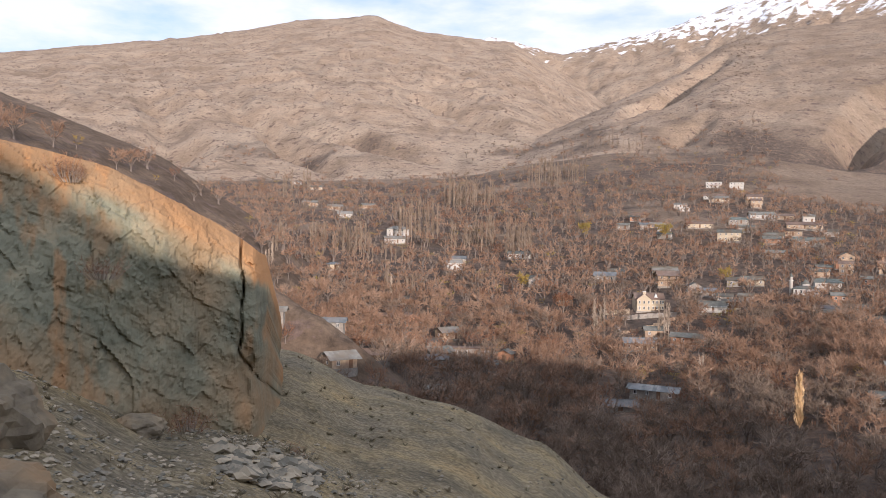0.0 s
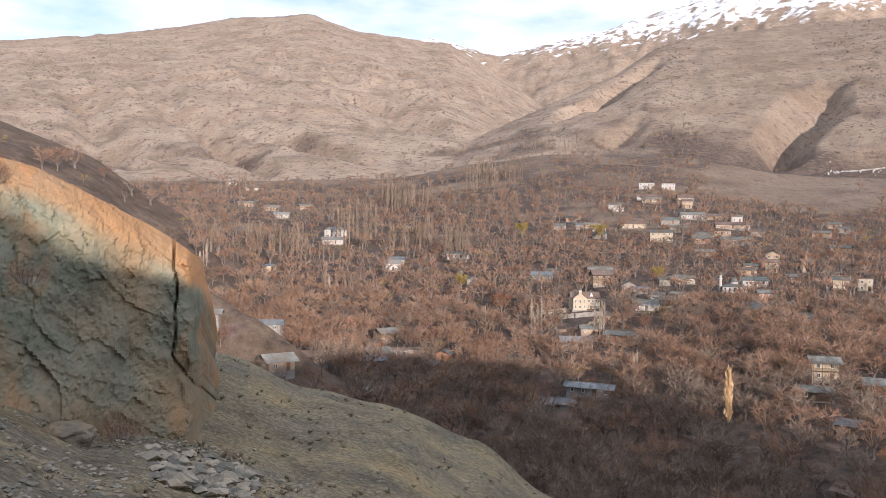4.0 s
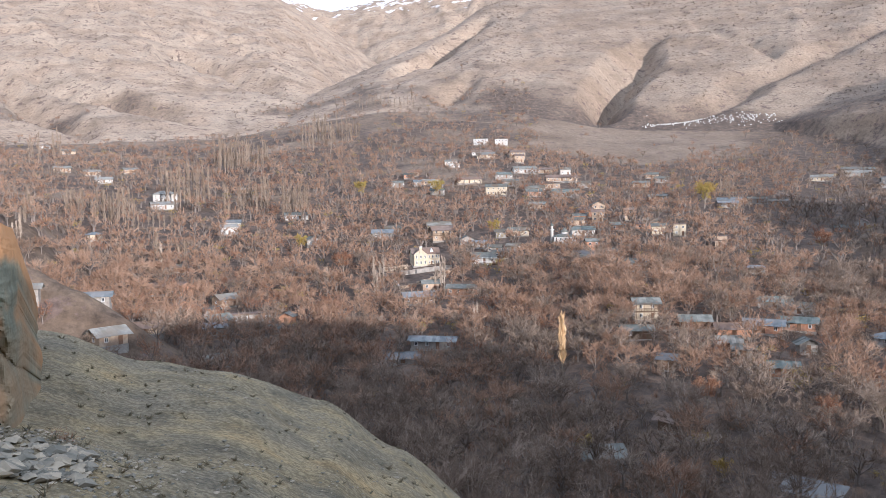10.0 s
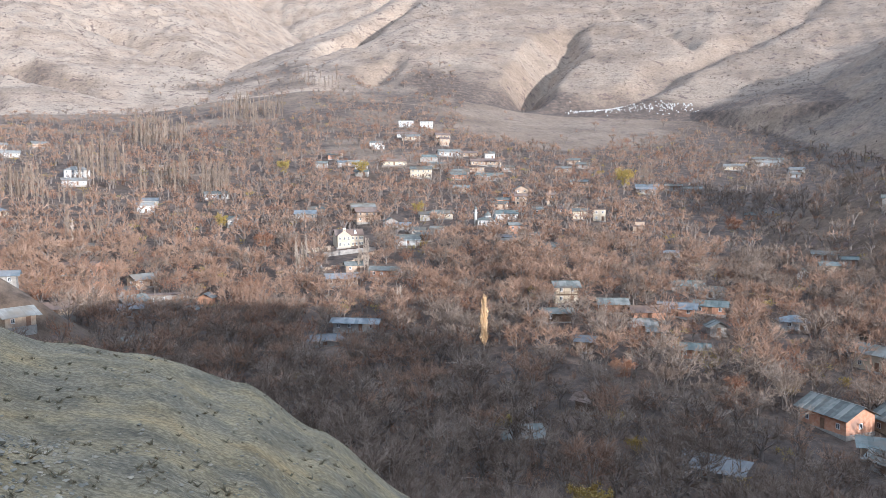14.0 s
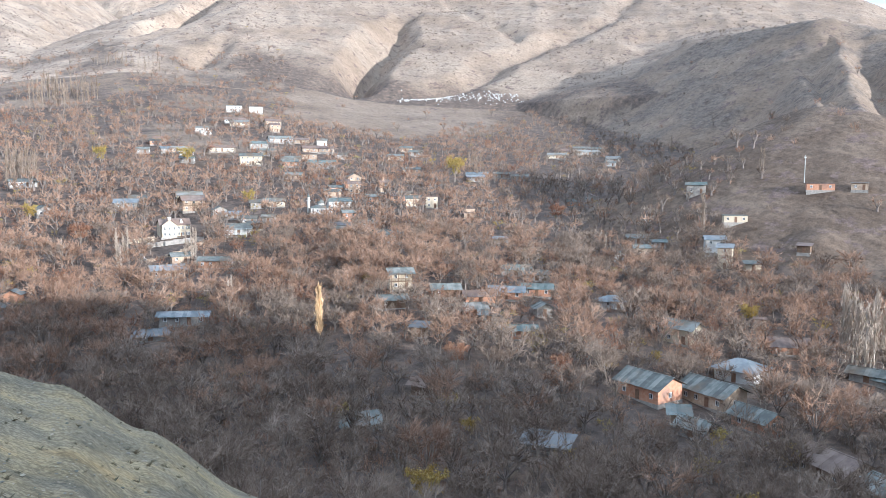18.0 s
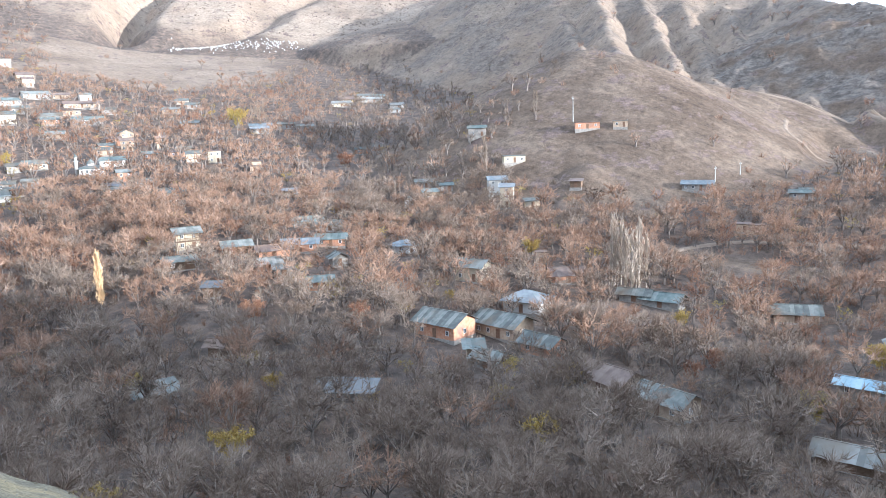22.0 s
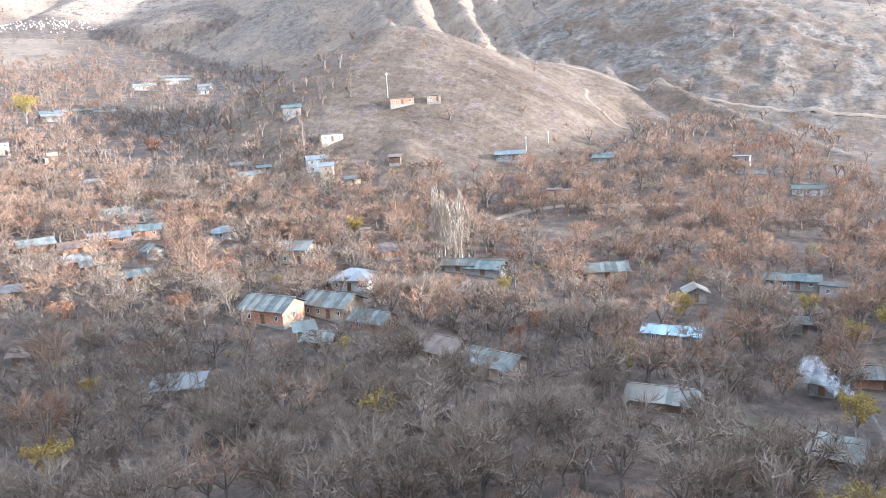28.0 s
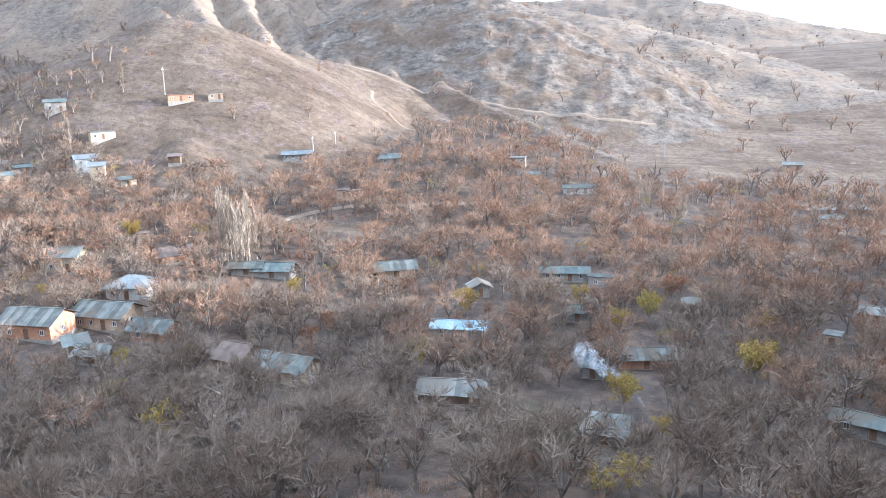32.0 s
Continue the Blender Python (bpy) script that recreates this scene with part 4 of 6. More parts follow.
def window(parent, x, y, z, w, h, side):
    """A framed window on the front (side -1), the back (1) or an end wall (2, -2)."""
    t = 0.07
    bars = [box(-w / 2, w / 2, -t, 0.02, -h / 2, -h / 2 + 0.1), box(-w / 2, w / 2, -t, 0.02, h / 2 - 0.1, h / 2), box(-w / 2, -w / 2 + 0.1, -t, 0.02, -h / 2, h / 2),
            box(w / 2 - 0.1, w / 2, -t, 0.02, -h / 2, h / 2), box(-0.04, 0.04, -t, 0.02, -h / 2, h / 2)]
    win = mesh_object("window", *joined(bars), FRAME, parent)
    win.matrix_basis = pose(x, y, z, 0, 0, {-1: 0, 1: 180, 2: 90, -2: -90}[side])
    mesh_object("pane", *box(-w / 2 + 0.1, w / 2 - 0.1, -0.035, 0.01, -h / 2 + 0.1, h / 2 - 0.1), GLASS, win, "dark glass")
    return win


def sheets(parent, a, b, c, d, mat, name="roof_sheet", width=1.05, rng=random):
    """Overlapping sheets, one by one, on the slope a b (eave) c d (ridge)."""
    a, b, c, d = (Vector(p) for p in (a, b, c, d))
    n = max(2, round((b - a).length / width))
    up = (b - a).cross(d - a).normalized()
    for k in range(n):
        u0, u1 = k / n, (k + 1.04) / n
        lift = up * (0.035 * (k % 2) + rng.uniform(0, 0.02))
        e = (d - a).normalized() * rng.uniform(-0.10, 0.10)
        q = [a + (b - a) * u0 + lift - e, a + (b - a) * min(u1, 1.01) + lift - e, d + (c - d) * min(u1, 1.01) + lift, d + (c - d) * u0 + lift]
        mesh_object(name, *slab(*q, 0.04), mat, parent)


def house(x, y, w, d, storeys, yaw, roof="grey", wall="tan", style="gable", near=True, rise=0.24, porch=False, lower="", open_front=True):
    """A village house. style: gable (ridge along the front), front (gable to the front), hip, shed, flat."""
    rng = random.Random(int(abs(x) * 31 + abs(y) * 17))
    base = facing(x, y, yaw)
    TAKEN.append((x, y, 0.5 * math.hypot(w, d) * (0.95 if near else 0.8)))
    k = 1 - (0.5 * d + 6.0) / math.hypot(x, y)
    if open_front:
        TAKEN.append((x * k, y * k, (0.42 if near else 0.3) * w))
        TAKEN.append((x * (2 * k - 1), y * (2 * k - 1), (0.25 if near else 0.0) * w))
    size = ("small " if w < 6 else "long " if w > 15 else "") + ("two-storey " if storeys >= 2 else "low " if storeys < 1 else "")
    top = thing("house" if storeys >= 1 else "shed", base, f"{size}{WALL_LABELS[wall]} {'house' if storeys >= 1 else 'shed'} with a {HOUSE_LABELS[roof]}", "house" if storeys >= 1 else "shed", "village houses")
    h = 2.5 * storeys + 0.3
    W, D, o = w / 2, d / 2, (0.95 if near else 0.6)
    rm, wm = ROOFS[roof], WALLS[wall]
    span = d if style in ("gable", "shed", "hip") else w
    peak = h + span / 2 * math.tan(math.atan(rise * 2)) * (1 if style != "flat" else 0)
    mesh_object("foundation", *box(-W - 0.1, W + 0.1, -D - 0.1, D + 0.1, -2.6, 0.25), WALLS["grey"], top)
    v, f = box(-W, W, -D, D, 0.25, h)
    if style == "gable":
        v += [(-W, 0, peak), (W, 0, peak)]
        f = [q for q in f if q != (4, 5, 6, 7)] + [(4, 8, 7), (5, 6, 9), (4, 5, 9, 8), (6, 7, 8, 9)]
    elif style == "front":
        v += [(0, -D, peak), (0, D, peak)]
        f = [q for q in f if q != (4, 5, 6, 7)] + [(4, 5, 8), (6, 7, 9), (5, 6, 9, 8), (7, 4, 8, 9)]
    elif style == "shed":
        peak = h + d * rise * 0.7
        v[6], v[7] = (W, D, peak - 0.05), (-W, D, peak - 0.05)
    if lower and storeys >= 2:
        mesh_object("ground_floor_wall", *box(-W - 0.03, W + 0.03, -D - 0.03, D + 0.03, 0.25, 2.9), WALLS[lower], top)
    mesh_object("wall", v, f, wm, top)
    r = new("roof")
    r.parent = top

    def slope(a, b, c, dd):
        if near:
            sheets(r, a, b, c, dd, rm, rng=rng)
        else:
            mesh_object("roof_slope", *slab(a, b, c, dd, 0.1), rm, r)
    k = (peak - h) / D if style in ("gable", "hip") else (peak - h) / W
    if style == "gable":
        slope((-W - o, -D - o, h - o * k + 0.1), (W + o, -D - o, h - o * k + 0.1), (W + o, 0, peak + 0.1), (-W - o, 0, peak + 0.1))
        slope((W + o, D + o, h - o * k + 0.1), (-W - o, D + o, h - o * k + 0.1), (-W - o, 0, peak + 0.1), (W + o, 0, peak + 0.1))
        mesh_object("ridge_cap", *box(-W - o, W + o, -0.16, 0.16, peak + 0.1, peak + 0.18), rm, r)
    elif style == "front":
        slope((-W - o, D + o, h - o * k + 0.1), (-W - o, -D - o, h - o * k + 0.1), (0, -D - o, peak + 0.1), (0, D + o, peak + 0.1))
        slope((W + o, -D - o, h - o * k + 0.1), (W + o, D + o, h - o * k + 0.1), (0, D + o, peak + 0.1), (0, -D - o, peak + 0.1))
        mesh_object("ridge_cap", *box(-0.16, 0.16, -D - o, D + o, peak + 0.1, peak + 0.18), rm, r)
    elif style == "hip":
        s = max(0.4, W - D)
        z0 = h - o * k + 0.1
        mesh_object("roof_slope", *slab((-W - o, -D - o, z0), (W + o, -D - o, z0), (s, 0, peak), (-s, 0, peak), 0.08), rm, r)
        mesh_object("roof_slope", *slab((W + o, D + o, z0), (-W - o, D + o, z0), (-s, 0, peak), (s, 0, peak), 0.08), rm, r)
        for g in (-1, 1):
            tri = [(g * (W + o), g * -(D + o), z0), (g * (W + o), g * (D + o), z0), (g * s, 0, peak)]
            mesh_object("roof_slope", tri + [(p[0], p[1], p[2] - 0.08) for p in tri], [(0, 1, 2), (5, 4, 3), (0, 3, 4, 1), (1, 4, 5, 2), (2, 5, 3, 0)], rm, r)
        mesh_object("ceiling_board", *box(-W, W, -D, D, h - 0.02, h + 0.04), WALLS["wood"], top)
    elif style == "shed":
        slope((-W - o, -D - o, h - 0.1), (W + o, -D - o, h - 0.1), (W + o, D + o, peak + 0.12), (-W - o, D + o, peak + 0.12))
    else:
        mesh_object("roof_slab", *box(-W - 0.3, W + 0.3, -D - 0.3, D + 0.3, h + 0.004, h + 0.28), rm, r)
    # openings, floor by floor
    if storeys >= 1:
        n = max(1, int(w / 2.7))
        for s in range(int(storeys)):
            zz = 1.65 + 2.5 * s
            for q in range(n):
                xx = -W + w * (q + 0.5) / n
                if s == 0 and q == n // 2:
                    mesh_object("door", *box(xx - 0.5, xx + 0.5, -D - 0.06, -D + 0.05, 0.25, 2.3), DOOR, top)
                else:
                    window(top, xx, -D, zz, 0.9, 1.1, -1)
            for g in ((2, -2) if d > 4 else ()):
                window(top, W if g == 2 else -W, 0.0, zz, 0.9, 1.1, g)
    else:
        mesh_object("door", *box(-0.6, 0.6, -D - 0.06, -D + 0.05, 0.25, min(1.9, h - 0.2)), DOOR, top)
    if porch:
        zf = 2.85 if storeys >= 2 else 0.2
        mesh_object("balcony_floor", *box(-W, W, -D - 1.5, -D - 0.004, zf - 0.15, zf), WALLS["wood"], top)
        n = max(3, int(w / 1.8))
        for q in range(n + 1):
            xx = -W + 0.06 + (w - 0.12) * q / n
            mesh_object("post", *box(xx - 0.06, xx + 0.06, -D - 1.48, -D - 1.36, -0.6, h), FRAME if wall in ("white", "blue") else WALLS["wood"], top)
        mesh_object("railing", *joined([box(-W, W, -D - 1.46, -D - 1.40, zf + 0.85, zf + 0.93)] + [box(-W + 0.2 * q, -W + 0.2 * q + 0.04, -D - 1.45, -D - 1.41, zf, zf + 0.85) for q in range(1, int(w / 0.2))]), FRAME if wall in ("white", "blue") else WALLS["wood"], top)
        mesh_object("porch_roof", *slab((-W - o, -D - 1.8, h - 0.35), (W + o, -D - 1.8, h - 0.35), (W + o, -D - 0.3, h + 0.02), (-W - o, -D - 0.3, h + 0.02), 0.06), rm, top)
    return top

# the village, house by house: place, width, depth, storeys, turn, roof, walls
house(-28.8, 514.4, 13.8, 8.3, 2, 3, 'white', 'white', 'hip', near=False)
house(-28.8, 484.5, 12.3, 6.2, 1, 5, 'white', 'white', 'gable', near=False)
house(-156.5, 857.8, 9.4, 6.6, 1, 12, 'white', 'white', 'hip', near=False)
house(-126.6, 799.9, 11.9, 7.1, 1, 12, 'grey', 'tan', 'gable', near=False)
house(-107.5, 651.6, 11.7, 7.0, 1, -1, 'grey', 'tan', 'gable', near=False)
house(-84.9, 633.4, 11.2, 6.7, 1, 4, 'white', 'tan', 'gable', near=False)
house(-60.5, 654.4, 10.6, 6.4, 1, 10, 'white', 'tan', 'gable', near=False)
house(-71.9, 592.1, 10.7, 6.4, 1, -1, 'white', 'white', 'gable', near=False)
house(19.3, 552.1, 5.0, 3.5, 1, 1, 'white', 'tan', 'gable', near=False)
house(-51.2, 380.1, 5.2, 4.2, 1, 20, 'blue', 'cream', 'hip', near=False)
house(9.0, 426.1, 6.9, 4.9, 1, -8, 'blue', 'white', 'gable', near=False)
house(5.8, 409.0, 8.6, 5.2, 1.5, 15, 'white', 'white', 'gable', near=False)
house(41.8, 435.5, 12.3, 4.9, 1, 7, 'grey', 'white', 'gable', near=False)
house(-33.6, 227.3, 12.2, 3.2, 1, -10, 'blue', 'grey', 'gable')
house(-42.5, 205.8, 4.5, 3.2, 1, -10, 'white', 'grey', 'gable')
house(-20.8, 286.4, 6.1, 4.9, 1, 20, 'brown', 'brick', 'gable', near=False)
house(-11.3, 290.7, 8.3, 5.0, 1, 20, 'brown', 'brick', 'front', near=False)
house(-14.0, 328.6, 4.9, 3.4, 0.8, 10, 'grey', 'wood', 'shed', near=False)
house(-11.3, 266.5, 5.4, 4.3, 1, 20, 'white', 'brick', 'front', near=False)
house(2.3, 280.4, 7.1, 5.6, 1, 30, 'white', 'tan', 'gable', near=False)
house(-2.5, 267.1, 5.0, 3.5, 0.8, 10, 'grey', 'grey', 'shed', near=False)
house(-0.9, 250.3, 7.5, 5.3, 1, 35, 'grey', 'grey', 'gable')
house(9.5, 256.9, 12.6, 3.8, 1, 5, 'brown', 'grey', 'flat', near=False)
house(20.7, 255.2, 4.3, 3.4, 1, -20, 'white', 'brick', 'front', near=False)
house(15.4, 242.9, 3.9, 3.2, 0.8, -20, 'grey', 'grey', 'shed')
house(-24.7, 196.9, 6.7, 5.4, 1, 25, 'white', 'tan', 'gable')
house(42.6, 373.9, 6.7, 5.4, 1, 20, 'grey', 'grey', 'front', near=False)
house(101.6, 362.2, 9.7, 6.8, 2, 13, 'brown', 'tan', 'gable', near=False, porch=True)
house(76.6, 376.6, 9.6, 5.8, 1, -6, 'blue', 'grey', 'gable', near=False)
house(108.7, 346.2, 6.2, 5.0, 1, 10, 'grey', 'grey', 'front', near=False)
house(111.7, 337.4, 5.8, 3.5, 1, -10, 'blue', 'grey', 'shed', near=False)
house(114.6, 325.6, 6.2, 3.7, 1, -6, 'grey', 'grey', 'gable', near=False)
house(122.7, 323.6, 5.2, 3.2, 1, -14, 'grey', 'grey', 'gable', near=False)
house(105.1, 312.6, 9.4, 6.6, 1, 10, 'grey', 'white', 'gable', near=False, porch=True)
house(137.4, 355.3, 9.2, 5.5, 1, 5, 'grey', 'cream', 'gable', near=False)
house(160.2, 502.6, 16.2, 5.7, 1, 9, 'brown', 'cream', 'gable', near=False)
house(164.0, 459.7, 12.4, 6.2, 2, -5, 'grey', 'cream', 'gable', near=False)
house(183.6, 487.4, 9.9, 5.9, 1, 6, 'grey', 'grey', 'gable', near=False)
house(208.7, 526.9, 15.6, 7.8, 1, 13, 'grey', 'white', 'gable', near=False)
house(224.0, 498.4, 20.3, 7.1, 1, 5, 'brown', 'tan', 'gable', near=False)
house(238.1, 523.7, 7.1, 5.0, 1.5, 10, 'grey', 'white', 'gable', near=False)
house(185.7, 453.2, 9.2, 5.5, 1, 8, 'grey', 'brick', 'gable', near=False)
house(204.2, 449.3, 16.4, 6.6, 1, 5, 'teal', 'grey', 'gable', near=False)
house(172.1, 415.1, 8.9, 5.4, 1, -14, 'grey', 'tan', 'gable', near=False)
house(136.8, 496.4, 7.6, 5.4, 1, -9, 'grey', 'white', 'flat', near=False)
house(132.5, 542.8, 7.6, 5.3, 1, -8, 'brown', 'tan', 'gable', near=False)
house(169.1, 565.2, 7.2, 5.1, 1, 12, 'white', 'white', 'flat', near=False)
house(228.3, 678.8, 12.7, 7.6, 2, -4, 'white', 'white', 'flat', near=False)
house(245.1, 672.4, 11.1, 6.7, 2, 1, 'white', 'white', 'flat', near=False)
house(206.3, 601.2, 13.5, 6.8, 1, -11, 'white', 'cream', 'gable', near=False)
house(224.7, 577.7, 6.9, 5.5, 2, 8, 'brown', 'tan', 'gable', near=False)
house(113.8, 507.6, 7.7, 4.6, 1, -13, 'grey', 'grey', 'gable', near=False)
house(164.0, 341.8, 10.5, 5.3, 1, 10, 'teal', 'white', 'gable', near=False)
house(187.8, 373.2, 5.8, 4.6, 2, -4, 'brown', 'tan', 'gable', near=False)
house(180.3, 379.7, 6.8, 4.1, 1, 12, 'grey', 'brick', 'gable', near=False)
house(204.6, 371.4, 5.2, 4.1, 2, 10, 'brown', 'tan', 'gable', near=False)
house(196.0, 328.1, 6.8, 4.8, 1.5, 1, 'grey', 'cream', 'gable', near=False)
house(202.5, 322.0, 5.6, 4.5, 2, 5, 'brown', 'cream', 'flat', near=False)
house(203.1, 348.6, 6.4, 4.5, 1, -9, 'grey', 'tan', 'gable', near=False)
house(149.1, 301.5, 5.4, 3.8, 2, 10, 'grey', 'brick', 'gable', near=False)
house(138.4, 288.3, 6.1, 4.2, 1, 5, 'grey', 'tan', 'shed', near=False)
house(143.8, 260.9, 10.3, 3.6, 1, 5, 'grey', 'grey', 'flat', near=False)
house(117.4, 204.4, 6.4, 4.4, 2, 12, 'grey', 'cream', 'gable', porch=True)
house(126.2, 193.4, 7.4, 4.4, 1, 10, 'grey', 'wood', 'gable')
house(143.5, 186.6, 9.6, 4.3, 1, -5, 'blue', 'brick', 'gable')
house(156.0, 187.5, 8.3, 4.2, 1, -5, 'teal', 'brick', 'gable')
house(125.0, 177.3, 6.0, 4.2, 0.8, 10, 'white', 'grey', 'gable')
house(125.4, 170.6, 4.5, 3.2, 0.8, 3, 'grey', 'grey', 'shed')
house(143.6, 170.1, 4.4, 3.2, 1, 20, 'grey', 'grey', 'front')
house(106.7, 190.5, 7.4, 3.7, 1, 10, 'grey', 'wood', 'gable')
house(101.6, 167.2, 3.6, 3.2, 1, -12, 'dark', 'wood', 'shed')
house(124.2, 155.7, 6.9, 3.4, 1, 5, 'teal', 'brick', 'gable')
house(168.8, 169.0, 6.4, 4.5, 1, 15, 'blue', 'white', 'hip')
house(166.3, 211.8, 9.8, 4.9, 0.8, 10, 'teal', 'grey', 'gable', near=False)
house(169.7, 204.6, 8.7, 4.4, 0.8, 5, 'grey', 'grey', 'gable', near=False)
house(222.4, 218.9, 3.9, 3.2, 1, 10, 'grey', 'white', 'front', near=False)
house(231.3, 215.1, 7.9, 3.9, 1.5, 13, 'teal', 'tan', 'gable', near=False)
house(241.4, 216.9, 5.5, 3.2, 1, 8, 'teal', 'grey', 'gable', near=False)
house(207.1, 297.8, 4.1, 3.3, 1, -2, 'brown', 'tan', 'flat', near=False)
house(192.8, 254.9, 5.8, 3.2, 0.8, 10, 'blue', 'grey', 'shed', near=False)
house(406.1, 467.4, 13.5, 6.7, 1, -1, 'white', 'cream', 'gable', near=False)
house(436.3, 494.3, 6.9, 4.8, 1, 10, 'brown', 'tan', 'gable', near=False)
house(456.6, 495.8, 12.9, 5.2, 1, -1, 'white', 'grey', 'gable', near=False)
house(465.4, 488.0, 10.2, 5.1, 1, 6, 'teal', 'grey', 'gable', near=False)
house(435.9, 438.9, 7.9, 4.7, 1, -6, 'white', 'grey', 'gable', near=False)
house(422.7, 427.3, 7.6, 3.8, 1, -10, 'white', 'white', 'gable', near=False)
house(279.1, 394.6, 10.7, 4.3, 1, 14, 'blue', 'grey', 'gable', near=False)
house(314.1, 396.7, 10.6, 4.2, 1, 4, 'grey', 'grey', 'gable', near=False)
house(312.0, 331.0, 6.4, 4.5, 1, -5, 'brown', 'grey', 'front', near=False)
house(296.3, 505.8, 8.7, 5.2, 1, -6, 'grey', 'tan', 'gable', near=False)
house(124.5, 113.2, 10.6, 7.4, 1.3, -40, 'grey', 'brick', 'gable')
house(134.1, 104.8, 10.9, 7.1, 1.2, -40, 'grey', 'tan', 'gable')
house(151.5, 111.1, 9.1, 7.3, 1.2, -25, 'blue', 'white', 'hip')
house(118.0, 95.7, 5.3, 4.2, 0.8, -30, 'grey', 'grey', 'gable')
house(131.3, 92.4, 7.6, 5.4, 1, -40, 'grey', 'brick', 'gable')
house(118.9, 100.6, 3.0, 3.2, 1, 5, 'teal', 'tan', 'shed')
house(123.5, 72.1, 9.5, 6.7, 1.1, -42, 'brown', 'tan', 'gable')
house(121.1, 59.8, 9.4, 5.6, 1.1, -38, 'grey', 'tan', 'gable')
house(160.1, 135.3, 8.1, 5.7, 1.6, -30, 'grey', 'cream', 'gable')
house(188.9, 133.4, 3.0, 3.2, 1.2, -0, 'brown', 'tan', 'flat')
house(83.8, 137.1, 3.0, 3.2, 1, -30, 'brown', 'wood', 'gable')
house(66.1, 129.9, 6.9, 4.2, 0.5, 12, 'grey', 'grey', 'shed', open_front=False)
house(88.7, 105.7, 10.5, 4.2, 0.5, -18, 'dark', 'grey', 'shed', open_front=False)
house(121.8, 30.4, 10.1, 5.1, 0.8, -10, 'white', 'wood', 'gable')
house(156.3, 37.4, 10.2, 3.2, 1, -12, 'lightblue', 'grey', 'gable')
house(147.9, 49.2, 3.1, 3.2, 1.5, -14, 'brown', 'tan', 'shed')
house(193.3, 63.1, 9.6, 5.7, 0.9, 8, 'grey', 'tan', 'gable')
house(184.0, 38.8, 4.2, 3.8, 1, 10, 'white', 'grey', 'front')
house(177.2, 96.6, 7.2, 3.6, 0.8, -15, 'grey', 'grey', 'gable')
house(178.6, 89.8, 9.0, 4.9, 0.8, -20, 'teal', 'grey', 'gable')
house(179.0, 118.2, 8.3, 5.8, 0.9, 12, 'brown', 'brick', 'gable')
house(284.7, 129.9, 10.9, 4.4, 1, -5, 'blue', 'grey', 'gable', near=False)
house(303.2, 98.8, 7.7, 3.8, 1, -4, 'teal', 'grey', 'gable', near=False)
house(257.8, 101.5, 4.7, 3.7, 1, 7, 'brown', 'tan', 'flat', near=False)
house(236.8, 182.1, 4.9, 4.4, 3, -5, 'blue', 'cream', 'gable', near=False)
house(245.6, 193.9, 7.0, 4.9, 2, 10, 'blue', 'white', 'gable', near=False)
house(240.0, 173.2, 5.2, 3.6, 1, 10, 'grey', 'cream', 'shed', near=False)
house(257.8, 165.5, 4.2, 3.3, 1, -10, 'brown', 'wood', 'shed', near=False)
house(266.0, 200.8, 8.9, 3.6, 1, 13, 'grey', 'cream', 'flat', near=False)
house(280.1, 231.6, 7.9, 4.0, 1.5, 1, 'teal', 'grey', 'gable', near=False)
house(297.3, 185.4, 10.2, 3.0, 1, 9, 'brown', 'brick', 'flat', near=False)
house(304.4, 173.5, 5.8, 3.0, 1, -1, 'white', 'tan', 'flat', near=False)
house(306.9, 96.4, 7.8, 3.9, 1, 6, 'grey', 'grey', 'gable', near=False)
house(327.4, 53.3, 9.4, 3.2, 1, -9, 'white', 'grey', 'flat', near=False)
house(309.9, 44.7, 8.1, 3.3, 0.8, 2, 'grey', 'grey', 'shed', near=False)
house(301.7, 24.2, 12.9, 3.9, 1, 5, 'teal', 'white', 'gable', near=False)
house(291.2, 8.6, 4.8, 3.8, 1, 3, 'grey', 'white', 'front', near=False)
house(258.1, 97.8, 4.9, 3.5, 1, 4, 'brown', 'tan', 'flat', near=False)
house(125.1, -32.6, 7.5, 3.2, 1, -13, 'teal', 'grey', 'gable')
house(148.4, -0.3, 9.6, 4.3, 0.9, 12, 'grey', 'brick', 'gable')
house(111.2, 5.0, 5.4, 4.3, 0.7, -8, 'grey', 'grey', 'shed')
house(139.6, 8.6, 3.7, 3.2, 1, -8, 'grey', 'grey', 'gable')
house(182.6, -10.5, 3.0, 3.2, 1, 4, 'white', 'white', 'hip')
house(199.6, 19.9, 11.2, 3.2, 1, -1, 'teal', 'grey', 'gable')
house(195.8, 9.7, 7.2, 3.2, 1, -12, 'grey', 'grey', 'flat')
house(171.5, 14.1, 4.3, 3.2, 1, -5, 'teal', 'grey', 'gable')
house(171.0, -37.6, 3.0, 3.2, 0.8, -9, 'white', 'tan', 'flat')
house(381.8, -62.2, 7.9, 4.0, 1, -1, 'white', 'grey', 'gable', near=False)
house(304.1, -60.5, 6.6, 3.2, 1, 3, 'grey', 'grey', 'gable', near=False)
house(311.3, -74.2, 9.3, 3.2, 1, -7, 'white', 'grey', 'gable', near=False)
house(289.2, -60.6, 6.2, 3.2, 1, -14, 'teal', 'grey', 'gable', near=False)
house(188.1, -49.8, 5.3, 3.2, 1, -6, 'white', 'tan', 'gable')
house(268.7, -25.8, 3.2, 3.2, 1.5, -11, 'brown', 'tan', 'flat', near=False)
house(68.1, 275.1, 10.8, 5.4, 1, 10, 'blue', 'tan', 'gable', near=False)
house(58.4, 219.1, 12.6, 3.2, 1, -14, 'blue', 'grey', 'gable')
